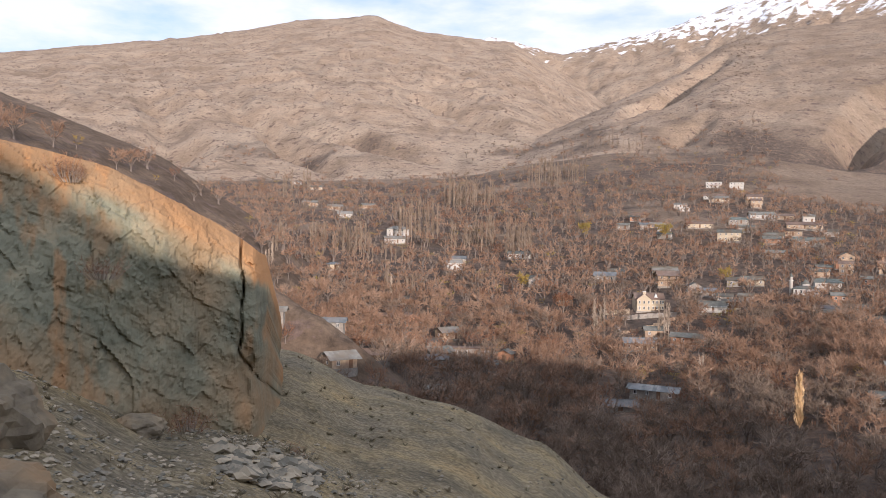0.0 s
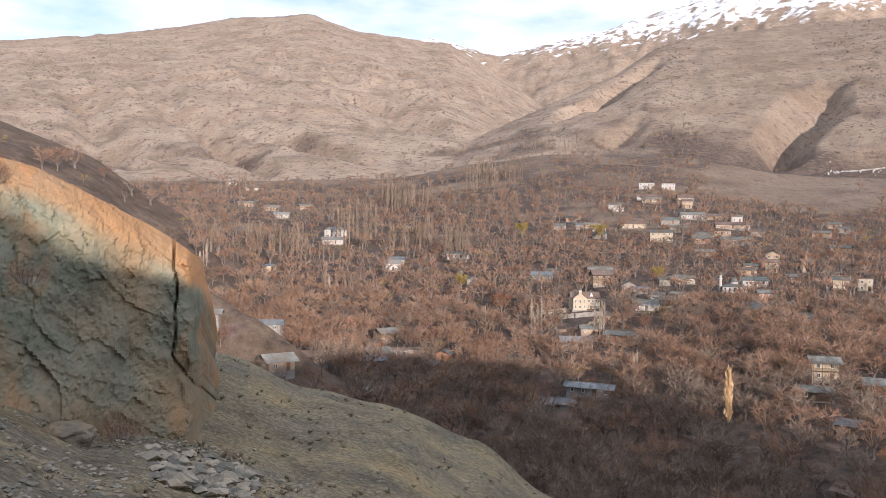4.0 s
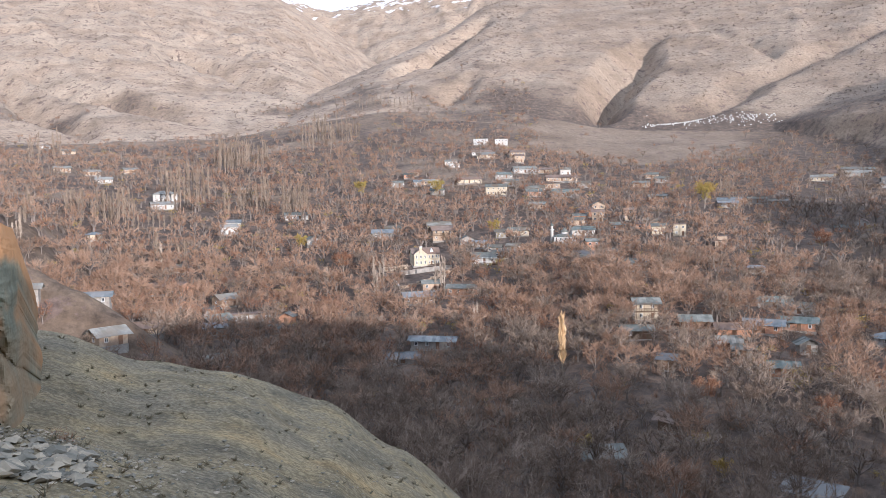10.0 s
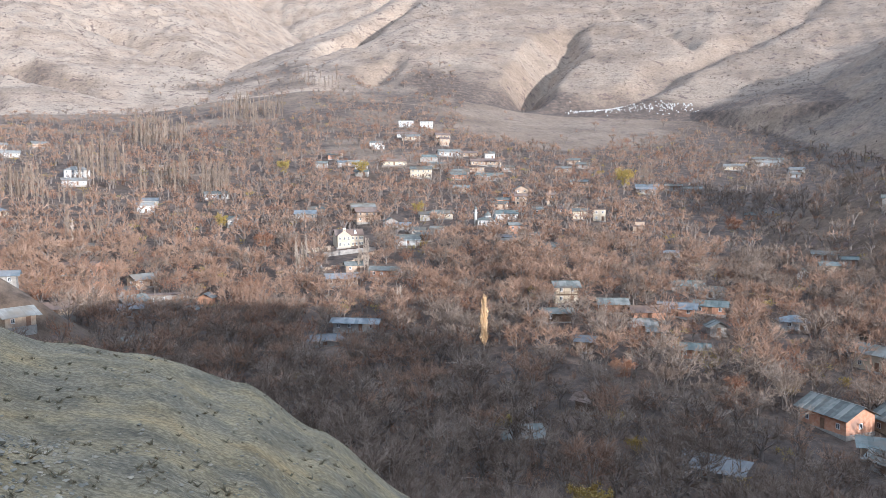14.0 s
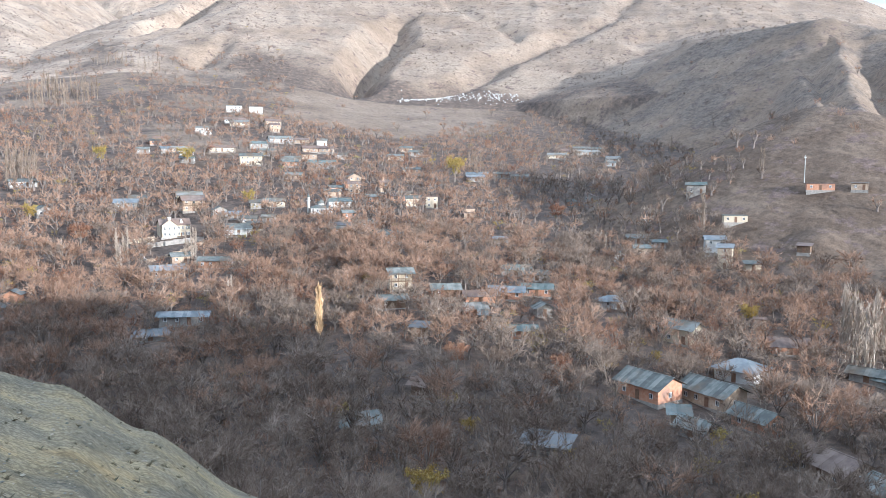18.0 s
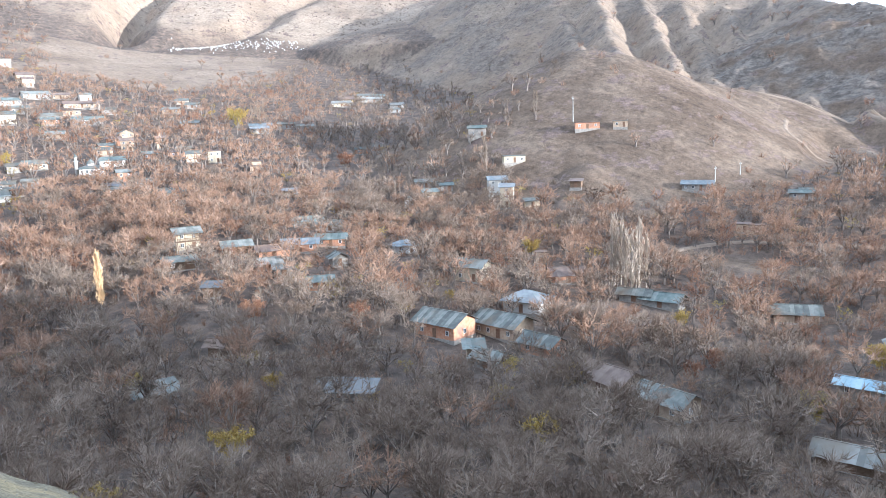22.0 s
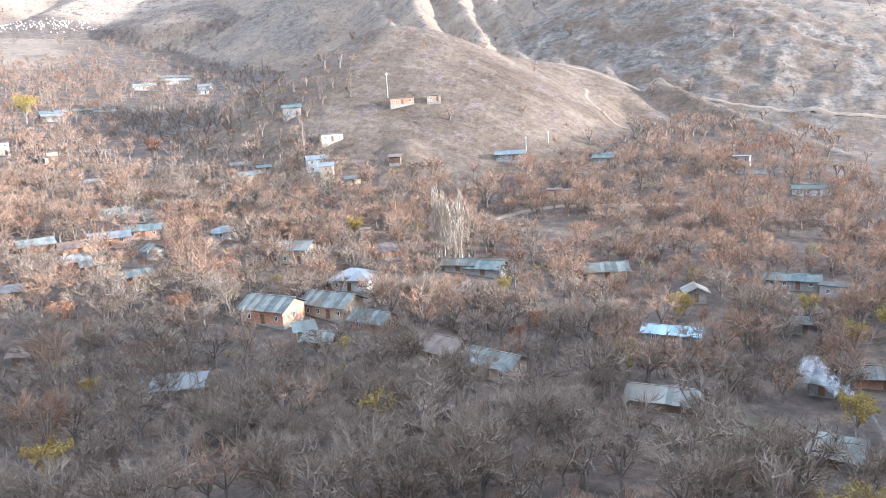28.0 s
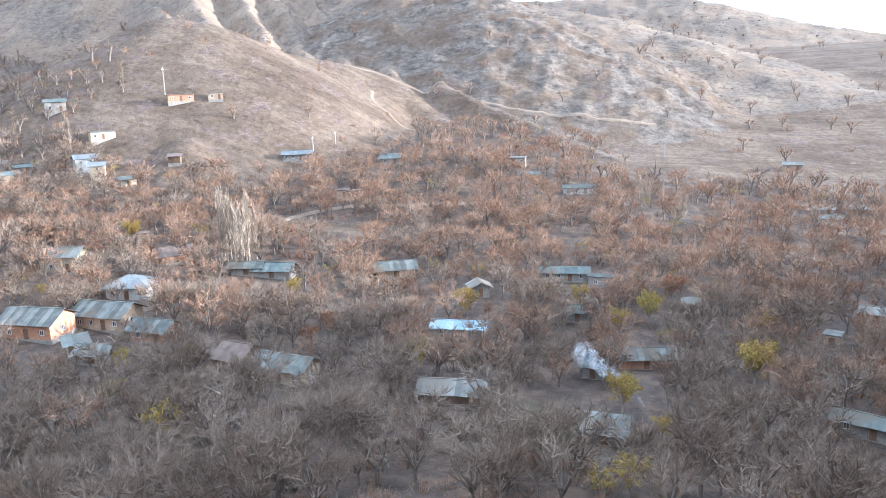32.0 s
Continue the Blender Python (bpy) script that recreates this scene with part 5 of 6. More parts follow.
house(47.2, 211.2, 8.2, 4.1, 0.6, 10, 'dark', 'grey', 'gable')
house(75.9, 287.8, 6.1, 4.3, 1, 10, 'grey', 'tan', 'gable', near=False)
house(207.4, 615.3, 15.6, 6.2, 1, 1, 'brown', 'white', 'gable', near=False)
house(230.5, 596.6, 11.2, 7.8, 2, 10, 'brown', 'tan', 'gable', near=False)
house(170.8, 579.4, 9.1, 4.5, 1, 9, 'white', 'white', 'gable', near=False)
house(187.5, 510.1, 11.8, 5.9, 1, 4, 'teal', 'grey', 'gable', near=False)
house(134.8, 504.7, 9.2, 4.6, 1, 3, 'white', 'tan', 'gable', near=False)
house(127.9, 506.8, 7.7, 3.9, 1, 13, 'blue', 'grey', 'gable', near=False)
house(127.6, 533.5, 6.9, 4.2, 1, 3, 'grey', 'brick', 'gable', near=False)
house(130.6, 472.7, 7.8, 4.7, 1, -14, 'teal', 'grey', 'gable', near=False)
house(224.4, 527.9, 10.6, 5.3, 1, 2, 'brown', 'tan', 'gable', near=False)
house(190.5, 463.7, 11.6, 5.8, 1, -3, 'grey', 'grey', 'gable', near=False)
house(207.3, 475.3, 9.5, 4.8, 1, -6, 'grey', 'tan', 'flat', near=False)
house(231.5, 478.7, 7.9, 4.7, 1, -3, 'grey', 'grey', 'gable', near=False)
house(197.8, 393.8, 6.9, 5.5, 2, 10, 'grey', 'tan', 'front', near=False)
house(189.1, 389.5, 6.3, 4.4, 1.5, -10, 'brown', 'brick', 'gable', near=False)
house(196.4, 344.0, 6.8, 4.7, 1, 10, 'brown', 'brick', 'gable', near=False)
house(172.7, 366.6, 7.6, 4.6, 1, -2, 'grey', 'tan', 'gable', near=False)
house(184.2, 346.9, 5.7, 4.0, 1, 14, 'grey', 'brick', 'gable', near=False)
house(130.1, 356.0, 7.0, 4.2, 1, -1, 'grey', 'grey', 'gable', near=False)
house(103.0, 372.0, 10.8, 6.5, 2, 5, 'grey', 'cream', 'gable', near=False, porch=True)
house(83.5, 384.1, 7.6, 3.8, 1, -6, 'grey', 'grey', 'gable', near=False)
house(113.8, 316.0, 6.0, 3.6, 1, 8, 'grey', 'wood', 'shed', near=False)
house(141.5, 293.8, 8.4, 4.2, 1, -10, 'dark', 'grey', 'shed', near=False)
house(152.2, 290.1, 7.4, 3.7, 1, -6, 'grey', 'grey', 'gable', near=False)
house(149.7, 269.0, 11.1, 5.6, 0.8, 10, 'grey', 'grey', 'gable', near=False)
house(210.2, 301.1, 4.2, 3.4, 1.5, 4, 'brown', 'tan', 'flat', near=False)
house(271.6, 477.1, 10.2, 5.1, 1, -11, 'grey', 'tan', 'gable', near=False)
house(252.1, 423.3, 9.9, 5.0, 1, -6, 'grey', 'tan', 'gable', near=False)
house(294.9, 490.4, 8.6, 5.1, 1, -6, 'teal', 'grey', 'gable', near=False)
house(286.7, 403.5, 12.8, 5.1, 1, -1, 'blue', 'grey', 'gable', near=False)
house(305.9, 404.2, 9.7, 3.9, 1, 7, 'grey', 'grey', 'gable', near=False)
house(426.3, 485.0, 10.8, 7.5, 1, -1, 'brown', 'tan', 'gable', near=False)
house(445.8, 476.8, 17.4, 6.1, 1, 11, 'white', 'grey', 'gable', near=False)
house(438.5, 441.4, 10.2, 5.1, 1, 8, 'blue', 'white', 'gable', near=False)
house(291.2, 321.0, 7.1, 4.2, 1, 10, 'grey', 'brick', 'gable', near=False)
house(242.9, 229.2, 8.5, 4.3, 1, 5, 'teal', 'grey', 'shed', near=False)
house(133.4, 186.0, 8.8, 4.4, 0.9, 10, 'brown', 'brick', 'gable')
house(84.7, 275.1, 11.0, 4.4, 1, -10, 'grey', 'brick', 'gable', near=False)
house(-19.3, 225.4, 9.0, 4.5, 0.8, 10, 'brown', 'tan', 'gable')
house(-1.8, 242.0, 6.9, 4.1, 0.8, 5, 'dark', 'grey', 'shed')
house(-0.3, 210.2, 7.9, 3.2, 0.7, 10, 'grey', 'grey', 'shed')

# ---- the cream villa and its terrace walls ----
def villa(x, y, yaw):
    top = thing("villa", facing(x, y, yaw), "large cream plastered two-storey villa with a dark brown roof", "house")
    TAKEN.extend([(x, y, 9.0), (x * 0.955, y * 0.955, 9.0), (x * 0.92, y * 0.92, 7.0)])
    cream, brown = WALLS["cream"], ROOFS["brown"]
    mesh_object("foundation", *box(-7.2, 7.2, -6.2, 4.2, -3, 0.3), WALLS["grey"], top)
    v, f = box(-7, 7, -4, 4, 0.3, 6.4)
    v += [(-7, 0, 9.2), (7, 0, 9.2)]
    f = [q for q in f if q != (4, 5, 6, 7)] + [(4, 8, 7), (5, 6, 9), (4, 5, 9, 8), (6, 7, 8, 9)]
    mesh_object("wall", v, f, cream, top)
    v, f = box(-6.6, 0.2, -6, -3.996, 0.3, 6.4)
    v += [(-3.2, -6, 9.0), (-3.2, -0.4, 9.0)]
    f = [q for q in f if q not in ((4, 5, 6, 7),)] + [(4, 5, 8), (5, 6, 9, 8), (7, 4, 8, 9)]
    mesh_object("gable_wing_wall", v, f, cream, top)
    r = new("roof")
    r.parent = top
    for g in (-1, 1):
        mesh_object("roof_slope", *slab((g * 7.5, g * 4.5, 6.15), (-g * 7.5, g * 4.5, 6.15), (-g * 7.5, 0, 9.35), (g * 7.5, 0, 9.35), 0.12), brown, r)
    mesh_object("wing_roof_slope", *slab((-6.95, -0.2, 6.2), (-6.95, -6.35, 6.2), (-3.2, -6.35, 9.2), (-3.2, -0.2, 9.2), 0.12), brown, r)
    mesh_object("wing_roof_slope", *slab((0.55, -6.35, 6.2), (0.55, -0.2, 6.2), (-3.2, -0.2, 9.2), (-3.2, -6.35, 9.2), 0.12), brown, r)
    mesh_object("gable_turret", *box(-3.9, -2.5, -6.3, -5.4, 6.3, 10.0), cream, top)
    mesh_object("turret_cap", *box(-4.05, -2.35, -6.45, -5.25, 10.0, 10.2), FRAME, top)
    mesh_object("dormer", *joined([([(2.2, -3.2, 7.0), (4.0, -3.2, 7.0), (3.1, -3.2, 8.9), (2.2, -1.4, 7.0), (4.0, -1.4, 7.0), (3.1, -1.4, 8.9)], [(0, 1, 2), (5, 4, 3), (0, 2, 5, 3), (1, 4, 5, 2)])]), FRAME, top)
    for k, xx in enumerate((-5.4, -3.2, -1.0)):
        for zz in (1.9, 4.8):
            window(top, xx, -6.0, zz, 0.9, 1.6, -1)
    for xx in (1.6, 3.4, 5.2, 6.3):
        for zz in (1.9, 4.8):
            window(top, xx, -4.0, zz, 0.8, 1.5, -1)
    for yy in (-2, 2):
        for zz in (1.9, 4.8):
            window(top, 7.0, yy, zz, 0.9, 1.5, 2)
    mesh_object("door", *box(2.3, 3.1, -4.06, -3.9, 0.3, 2.4), DOOR, top)
    return top


house_top = villa(84.0, 326.5, 12)
house_top.scale = (0.82, 0.82, 0.8)
house_top.location.z -= 1.0


def terrace_wall(points, tall, mat, label, stepped=False):
    """A retaining wall along a line of places, in straight lengths that follow the ground."""
    top = thing("terrace_wall", pose(0, 0, 0), label, "wall", kind="structure")
    for (ax, ay), (bx, by) in zip(points, points[1:]):
        n = max(1, int(math.hypot(bx - ax, by - ay) / 3.2))
        for k in range(n):
            x0, y0 = ax + (bx - ax) * k / n, ay + (by - ay) * k / n
            x1, y1 = ax + (bx - ax) * (k + 1) / n, ay + (by - ay) * (k + 1) / n
            z = (ground(x0, y0) + ground(x1, y1)) / 2
            length = math.hypot(x1 - x0, y1 - y0)
            panel = mesh_object("wall_panel", *box(0, length - 0.02, -0.18, 0.18, -1.5, tall), mat, top)
            panel.matrix_basis = pose(x0, y0, z, 0, 0, math.degrees(math.atan2(y1 - y0, x1 - x0)))
    return top


terrace_wall([(65.4, 320.6), (72.0, 321.8), (75.5, 321.5)], 1.7, WALLS["cream"], "cream plastered garden wall beside the villa")
terrace_wall([(70.5, 312.0), (80.0, 312.5), (91.4, 311.5)], 1.8, WALLS["grey"], "long grey retaining wall below the villa")
terrace_wall([(66.0, 294.0), (73.0, 296.5), (79.2, 299.7), (87.0, 305.0), (91.0, 308.5)], 1.0, WALLS["tan"], "tan stepped garden wall climbing the slope")
terrace_wall([(64.0, 316.5), (66.0, 305.0), (66.0, 294.0)], 1.0, CONCRETE, "low concrete garden wall on the slope")


# ---- the mosque ----
def ring_wall(radius, z0, z1, sides=12, radius_top=None):
    rt = radius if radius_top is None else radius_top
    v = [(radius * math.cos(2 * math.pi * k / sides), radius * math.sin(2 * math.pi * k / sides), z0) for k in range(sides)]
    v += [(rt * math.cos(2 * math.pi * k / sides), rt * math.sin(2 * math.pi * k / sides), z1) for k in range(sides)]
    return v, [(k, (k + 1) % sides, (k + 1) % sides + sides, k + sides) for k in range(sides)] + [tuple(range(sides, 2 * sides)), tuple(range(sides - 1, -1, -1))]


def mosque(x, y, yaw):
    top = thing("mosque", facing(x, y, yaw), "small white mosque with a teal roof, drum and minaret", "mosque")
    TAKEN.extend([(x, y, 7.0), (x * 0.975, y * 0.975, 7.0)])
    white, teal = WALLS["white"], ROOFS["teal"]
    mesh_object("foundation", *box(-5.6, 5.6, -4.1, 4.1, -3, 0.3), WALLS["grey"], top)
    mesh_object("wall", *box(-5.5, 5.5, -4, 4, 0.3, 3.6), white, top)
    z0, z1 = 3.5, 5.0
    corners = [(-6, -4.5, z0), (6, -4.5, z0), (6, 4.5, z0), (-6, 4.5, z0)]
    inner = [(-1.9, -1.6, z1), (2.5, -1.6, z1), (2.5, 1.6, z1), (-1.9, 1.6, z1)]
    r = new("roof")
    r.parent = top
    for k in range(4):
        mesh_object("roof_slope", *slab(corners[k], corners[(k + 1) % 4], inner[(k + 1) % 4], inner[k], 0.1), teal, r)
    d = mesh_object("drum", *ring_wall(1.7, 4.6, 6.0, 8), white, top)
    mesh_object("dome_cap", *ring_wall(2.0, 6.0, 8.4, 8, 0.05), teal, d, "pointed teal cap")
    for k in range(5):
        window(top, -4.4 + 2.2 * k, -4.0, 2.1, 0.9, 1.7, -1)
    m = mesh_object("minaret", *joined([ring_wall(0.75, -1, 7.4, 10), ring_wall(1.15, 7.4, 7.8, 10), ring_wall(0.6, 7.8, 9.6, 10)]), white, top)
    m.matrix_basis = pose(-6.3, -1.0, 0)
    mesh_object("minaret_cap", *ring_wall(0.85, 9.6, 11.8, 10, 0.03), teal, m, "pointed teal cap")
    return top


prayer = mosque(149.2, 329.5, 6)
prayer.scale = (0.88, 0.88, 0.78)

# ---- tracks draped on the slopes ----
def track(name, points, width, label):
    pts = []
    for (ax, ay), (bx, by) in zip(points, points[1:]):
        n = max(2, int(math.hypot(bx - ax, by - ay) / 3))
        pts += [(ax + (bx - ax) * k / n, ay + (by - ay) * k / n) for k in range(n)]
    pts = np.array(pts + [points[-1]])
    for _ in range(6):
        pts[1:-1] = (pts[:-2] + 2 * pts[1:-1] + pts[2:]) / 4
    way = np.gradient(pts, axis=0)
    side = np.stack([-way[:, 1], way[:, 0]], 1) / (np.linalg.norm(way, axis=1)[:, None] + 1e-9)
    wide = width / 2 * (1 + 0.25 * fbm(pts[:, 0] / 9, pts[:, 1] / 9, 33, 2))[:, None]
    rows = [pts + side * wide * k for k in (-1, -0.5, 0, 0.5, 1)]
    verts = []
    for k, row in enumerate(rows):
        z = height(row[:, 0], row[:, 1])[0] + (0.30 if 0 < k < 4 else 0.05)
        verts.append(np.column_stack([row, z]))
    n = len(pts)
    faces = [(k * n + i, k * n + i + 1, (k + 1) * n + i + 1, (k + 1) * n + i) for k in range(4) for i in range(n - 1)]
    for p in pts[::2]:
        TAKEN.append((p[0], p[1], width * 0.5))
    return tagged(mesh_object(name, np.vstack(verts), faces, DIRT, smooth=True), label, "road", kind="structure")


track('dirt_road', ((212.0, 110.8), (225.4, 111.1), (236.2, 108.6), (244.4, 102.7), (252.1, 94.6), (256.2, 81.7), (263.7, 65.2), (270.5, 49.2)), 2.8, 'brown dirt road along the slope')
track('mountain_road', ((471.3, 196.2), (453.6, 167.8), (444.8, 141.9), (441.9, 120.1), (438.0, 104.3), (434.0, 89.1), (431.7, 75.3), (431.0, 61.3), (430.8, 48.3), (431.4, 35.5), (433.7, 22.0), (438.3, 9.2), (444.6, -3.9)), 3.2, 'pale road cut into the rocky slope')
track('mountain_road', ((425.8, 162.6), (433.2, 142.4), (436.2, 118.5), (431.1, 105.1)), 2.6, 'pale road rounding the rocky spur')
track('footpath', ((402.7, 139.5), (382.5, 133.2), (373.7, 119.3), (374.0, 103.0), (376.8, 89.8), (380.2, 77.3)), 2.2, 'pale track round the foot of the hillock')
track('footpath', ((234.3, 161.3), (231.5, 147.7), (225.1, 136.1), (219.7, 129.2)), 2.5, 'dirt lane between orchards')
track('footpath', ((224.2, 855.1), (279.2, 790.9), (344.0, 764.9)), 4.0, 'pale track under the hill')
track('footpath', ((-285.0, 1011.8), (-231.1, 960.1), (-178.6, 894.9)), 5.0, 'pale track on the hillside')

# ---- poles, car, cemetery ----
def utility_pole(x, y, tall):
    top = thing("utility_pole", pose(x, y, ground(x, y)), "pale concrete utility pole with a crossarm", "pole", "utility poles")
    mesh_object("post", *ring_wall(0.22, -0.8, tall, 8, 0.14), CONCRETE, top)
    mesh_object("crossarm", *box(-0.9, 0.9, -0.06, 0.06, tall - 0.9, tall - 0.75), CONCRETE, top)
    for k in (-0.8, 0, 0.8):
        mesh_object("insulator", *box(k - 0.05, k + 0.05, -0.05, 0.05, tall - 0.75, tall - 0.5), FRAME, top)
    return top


utility_pole(299.9, 194.0, 10.9)
utility_pole(360.7, 93.4, 5.2)
utility_pole(295.5, 127.9, 5.8)
utility_pole(307.1, 123.0, 4.9)
utility_pole(396.9, -7.6, 5.8)

CAR_PAINT = material("white_car_paint", [(0.70, 0.70, 0.69), (0.78, 0.78, 0.77)], 1.0, 0.35, bump=0.0)
RUBBER = material("black_rubber", [(0.02, 0.02, 0.02), (0.035, 0.035, 0.035)], 3.0, 0.9, bump=0.0)


def car(x, y, yaw):
    top = thing("car", facing(x, y, yaw), "small white parked car beside a cottage", "car")
    TAKEN.extend([(x, y, 4.0), (x * 0.97, y * 0.97, 4.0), (x * 0.94, y * 0.94, 3.5)])
    side = [(-2.0, 0.35), (2.0, 0.35), (2.05, 0.75), (1.2, 0.9), (0.75, 1.4), (-0.95, 1.4), (-1.5, 0.95), (-2.05, 0.9)]
    v = [(a, -0.8, b) for a, b in side] + [(a, 0.8, b) for a, b in side]
    n = len(side)
    mesh_object("body", v, [tuple(range(n)), tuple(range(2 * n - 1, n - 1, -1))] + [(k + n, (k + 1) % n + n, (k + 1) % n, k) for k in range(n)], CAR_PAINT, top)
    for s in (-1, 1):
        mesh_object("side_window", *box(-0.9, 0.7, s * 0.805 - 0.01, s * 0.805 + 0.01, 0.95, 1.32), GLASS, top)
        for xx in (-1.25, 1.25):
            w = mesh_object("wheel", *ring_wall(0.31, -0.1, 0.1, 14), RUBBER, top)
            w.matrix_basis = pose(xx, s * 0.74, 0.31, 90)
    mesh_object("windscreen", *slab((1.16, -0.68, 0.95), (1.16, 0.68, 0.95), (0.80, 0.62, 1.36), (0.80, -0.62, 1.36), 0.02), GLASS, top)
    return top


car(133.4, 190.7, 20)


def bale(x, y):
    top = thing("water_tank", facing(x, y, 10), "small white plastic water tank on the ground", "tank")
    mesh_object("body", *joined([ring_wall(0.55, 0.0, 0.9, 14), ring_wall(0.55, 0.9, 1.1, 14, 0.3)]), WALLS["white"], top)
    mesh_object("lid", *ring_wall(0.25, 1.1, 1.2, 12), CONCRETE, top)
    TAKEN.append((x, y, 4))
    TAKEN.append((x * 0.96, y * 0.96, 4))


bale(101.0, 50.8)

grave_rng = random.Random(8)
stones = []
for k in range(260):
    a = grave_rng.random()
    x, y = 470 + 118 * a + grave_rng.gauss(0, 6), 812 - 54 * a + grave_rng.gauss(0, 9)
    z, w, h = ground(x, y), grave_rng.uniform(0.3, 0.7), grave_rng.uniform(0.6, 1.4)
    v, f = box(-w, w, -0.25, 0.25, -0.6, h)
    c, s = math.cos(grave_rng.uniform(-0.6, 0.6) - 0.5), math.sin(grave_rng.uniform(-0.6, 0.6) - 0.5)
    stones.append(([(x + p[0] * c - p[1] * s, y + p[0] * s + p[1] * c, z + p[2]) for p in v], f))
tagged(mesh_object("gravestones", *joined(stones), material("pale_gravestone", [(0.40, 0.38, 0.35), (0.56, 0.54, 0.50)], 1.5, 0.8, bump=0.1, island=0.5)), "crowded pale gravestones on the dry terrace", "gravestones", kind="stuff")

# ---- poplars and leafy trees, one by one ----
# near poplars take the copies with sunlight in their colour
poplars = [tree_kind("poplar", poplar_tree(70 + s, 16.0, 1.1 + 0.15 * s, 80, 4, thick=1.25), SUNLIT_BARK, SUNLIT_TWIG, "tall narrow leafless pale poplar", "tree", "poplars") for s in range(4)]
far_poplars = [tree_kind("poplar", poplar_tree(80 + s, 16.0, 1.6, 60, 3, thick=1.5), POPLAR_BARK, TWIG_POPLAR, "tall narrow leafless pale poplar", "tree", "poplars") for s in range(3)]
leafy = [tree_kind("leafy_tree", bare_tree(90 + s, 6.0, 2.5, 8, 8, 6, leaves=5), BARK, TWIG_OCHRE, "bushy tree with yellow-green autumn leaves", "tree", "yellow trees") for s in range(3)]
leafy += [tree_kind("leafy_tree", bare_tree(95, 6.0, 2.6, 8, 8, 6, leaves=4), BARK, TWIG_RUST, "bushy tree with rust-red autumn leaves", "tree", "rust-red trees")]
golden = tree_kind("golden_poplar", poplar_tree(99, 14.0, 1.25, 200, 7, thick=1.0), POPLAR_BARK, TWIG_GOLD, "narrow poplar glowing golden in the low sun", "tree", "poplars")
poprng = random.Random(4)


def poplar_row(a, b, n, tall):
    for k in range(n):
        u = (k + poprng.uniform(0.1, 0.9)) / n
        x, y = a[0] + (b[0] - a[0]) * u, a[1] + (b[1] - a[1]) * u
        off = 0.0 if n < 3 else poprng.uniform(-0.035, 0.035)
        x, y = x * (1 + off), y * (1 + off)
        s = tall / 16 * (poprng.uniform(0.72, 1.12) if n > 1 else 1.0)
        wide = max(0.62, min(s, 1.0)) if n > 1 else s
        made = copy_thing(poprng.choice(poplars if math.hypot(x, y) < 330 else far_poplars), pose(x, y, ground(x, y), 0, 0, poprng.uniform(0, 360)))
        made.scale = (wide, wide, s)
        TAKEN.append((x, y, 1.2))


def leafy_tree(x, y, tall, rust):
    s = tall / 6.3
    made = copy_thing(leafy[3] if rust else poprng.choice(leafy[:3]), pose(x, y, ground(x, y), 0, 0, poprng.uniform(0, 360)))
    made.scale = (s, s, s)
    TAKEN.append((x, y, 0.35 * tall))
    TAKEN.append((x * 0.97, y * 0.97, 0.3 * tall))


poplar_row((-63.2, 283.4), (-83.5, 434.3), 14, 8.9)
poplar_row((-146.6, 729.7), (-136.5, 735.0), 5, 22.8)
poplar_row((-74.1, 450.0), (-65.4, 453.9), 8, 15.7)
poplar_row((-58.4, 426.3), (-38.9, 439.1), 15, 14.9)
poplar_row((-23.5, 332.2), (-20.8, 334.2), 3, 11.6)
poplar_row((3.4, 660.5), (28.5, 650.5), 14, 25.5)
poplar_row((33.8, 665.5), (42.8, 659.1), 5, 21.1)
poplar_row((-30.5, 501.3), (-2.6, 512.2), 16, 23.9)
poplar_row((4.9, 466.7), (7.5, 466.6), 2, 19.7)
poplar_row((12.7, 474.8), (30.7, 469.3), 12, 18.4)
poplar_row((35.7, 448.7), (49.6, 444.9), 14, 17.4)
poplar_row((88.9, 779.4), (114.4, 764.9), 12, 22.0)
poplar_row((121.4, 793.5), (138.7, 779.2), 8, 16.8)
poplar_row((170.6, 960.6), (226.8, 910.1), 20, 13.5)
poplar_row((-41.8, 408.8), (-19.6, 418.7), 8, 8.6)
poplar_row((-15.1, 327.6), (-10.7, 330.3), 4, 10.3)
poplar_row((-134.9, 768.5), (-127.3, 770.6), 4, 24.1)
poplar_row((55.2, 292.0), (59.3, 291.8), 6, 11.4)
poplar_row((78.7, 291.6), (82.5, 289.6), 5, 10.6)
poplar_row((39.7, 302.1), (39.9, 302.1), 1, 7.4)
poplar_row((74.0, 231.1), (75.5, 230.3), 2, 6.9)
poplar_row((289.4, 417.3), (300.1, 415.1), 6, 13.8)
poplar_row((311.3, 282.7), (305.5, 274.9), 2, 7.8)
poplar_row((221.7, 229.4), (226.1, 227.1), 3, 8.2)
poplar_row((256.0, 208.5), (256.2, 207.2), 2, 16.2)
poplar_row((179.9, 105.6), (186.1, 98.1), 11, 18.0)
poplar_row((300.6, 215.3), (300.6, 212.9), 2, 8.9)
poplar_row((490.6, 432.4), (492.7, 431.9), 1, 15.7)
poplar_row((504.2, 494.5), (505.5, 495.1), 1, 15.4)
poplar_row((493.7, 474.6), (494.0, 474.3), 1, 14.0)
poplar_row((488.8, 436.3), (487.6, 433.9), 1, 9.8)
poplar_row((537.2, 616.7), (538.0, 616.0), 1, 12.2)
poplar_row((451.4, 582.6), (453.0, 582.3), 1, 9.9)
poplar_row((423.8, 385.4), (306.9, 274.5), 3, 8.7)
poplar_row((296.5, 3.2), (299.4, -1.8), 4, 11.3)
poplar_row((292.2, -5.5), (292.6, -5.9), 1, 9.1)
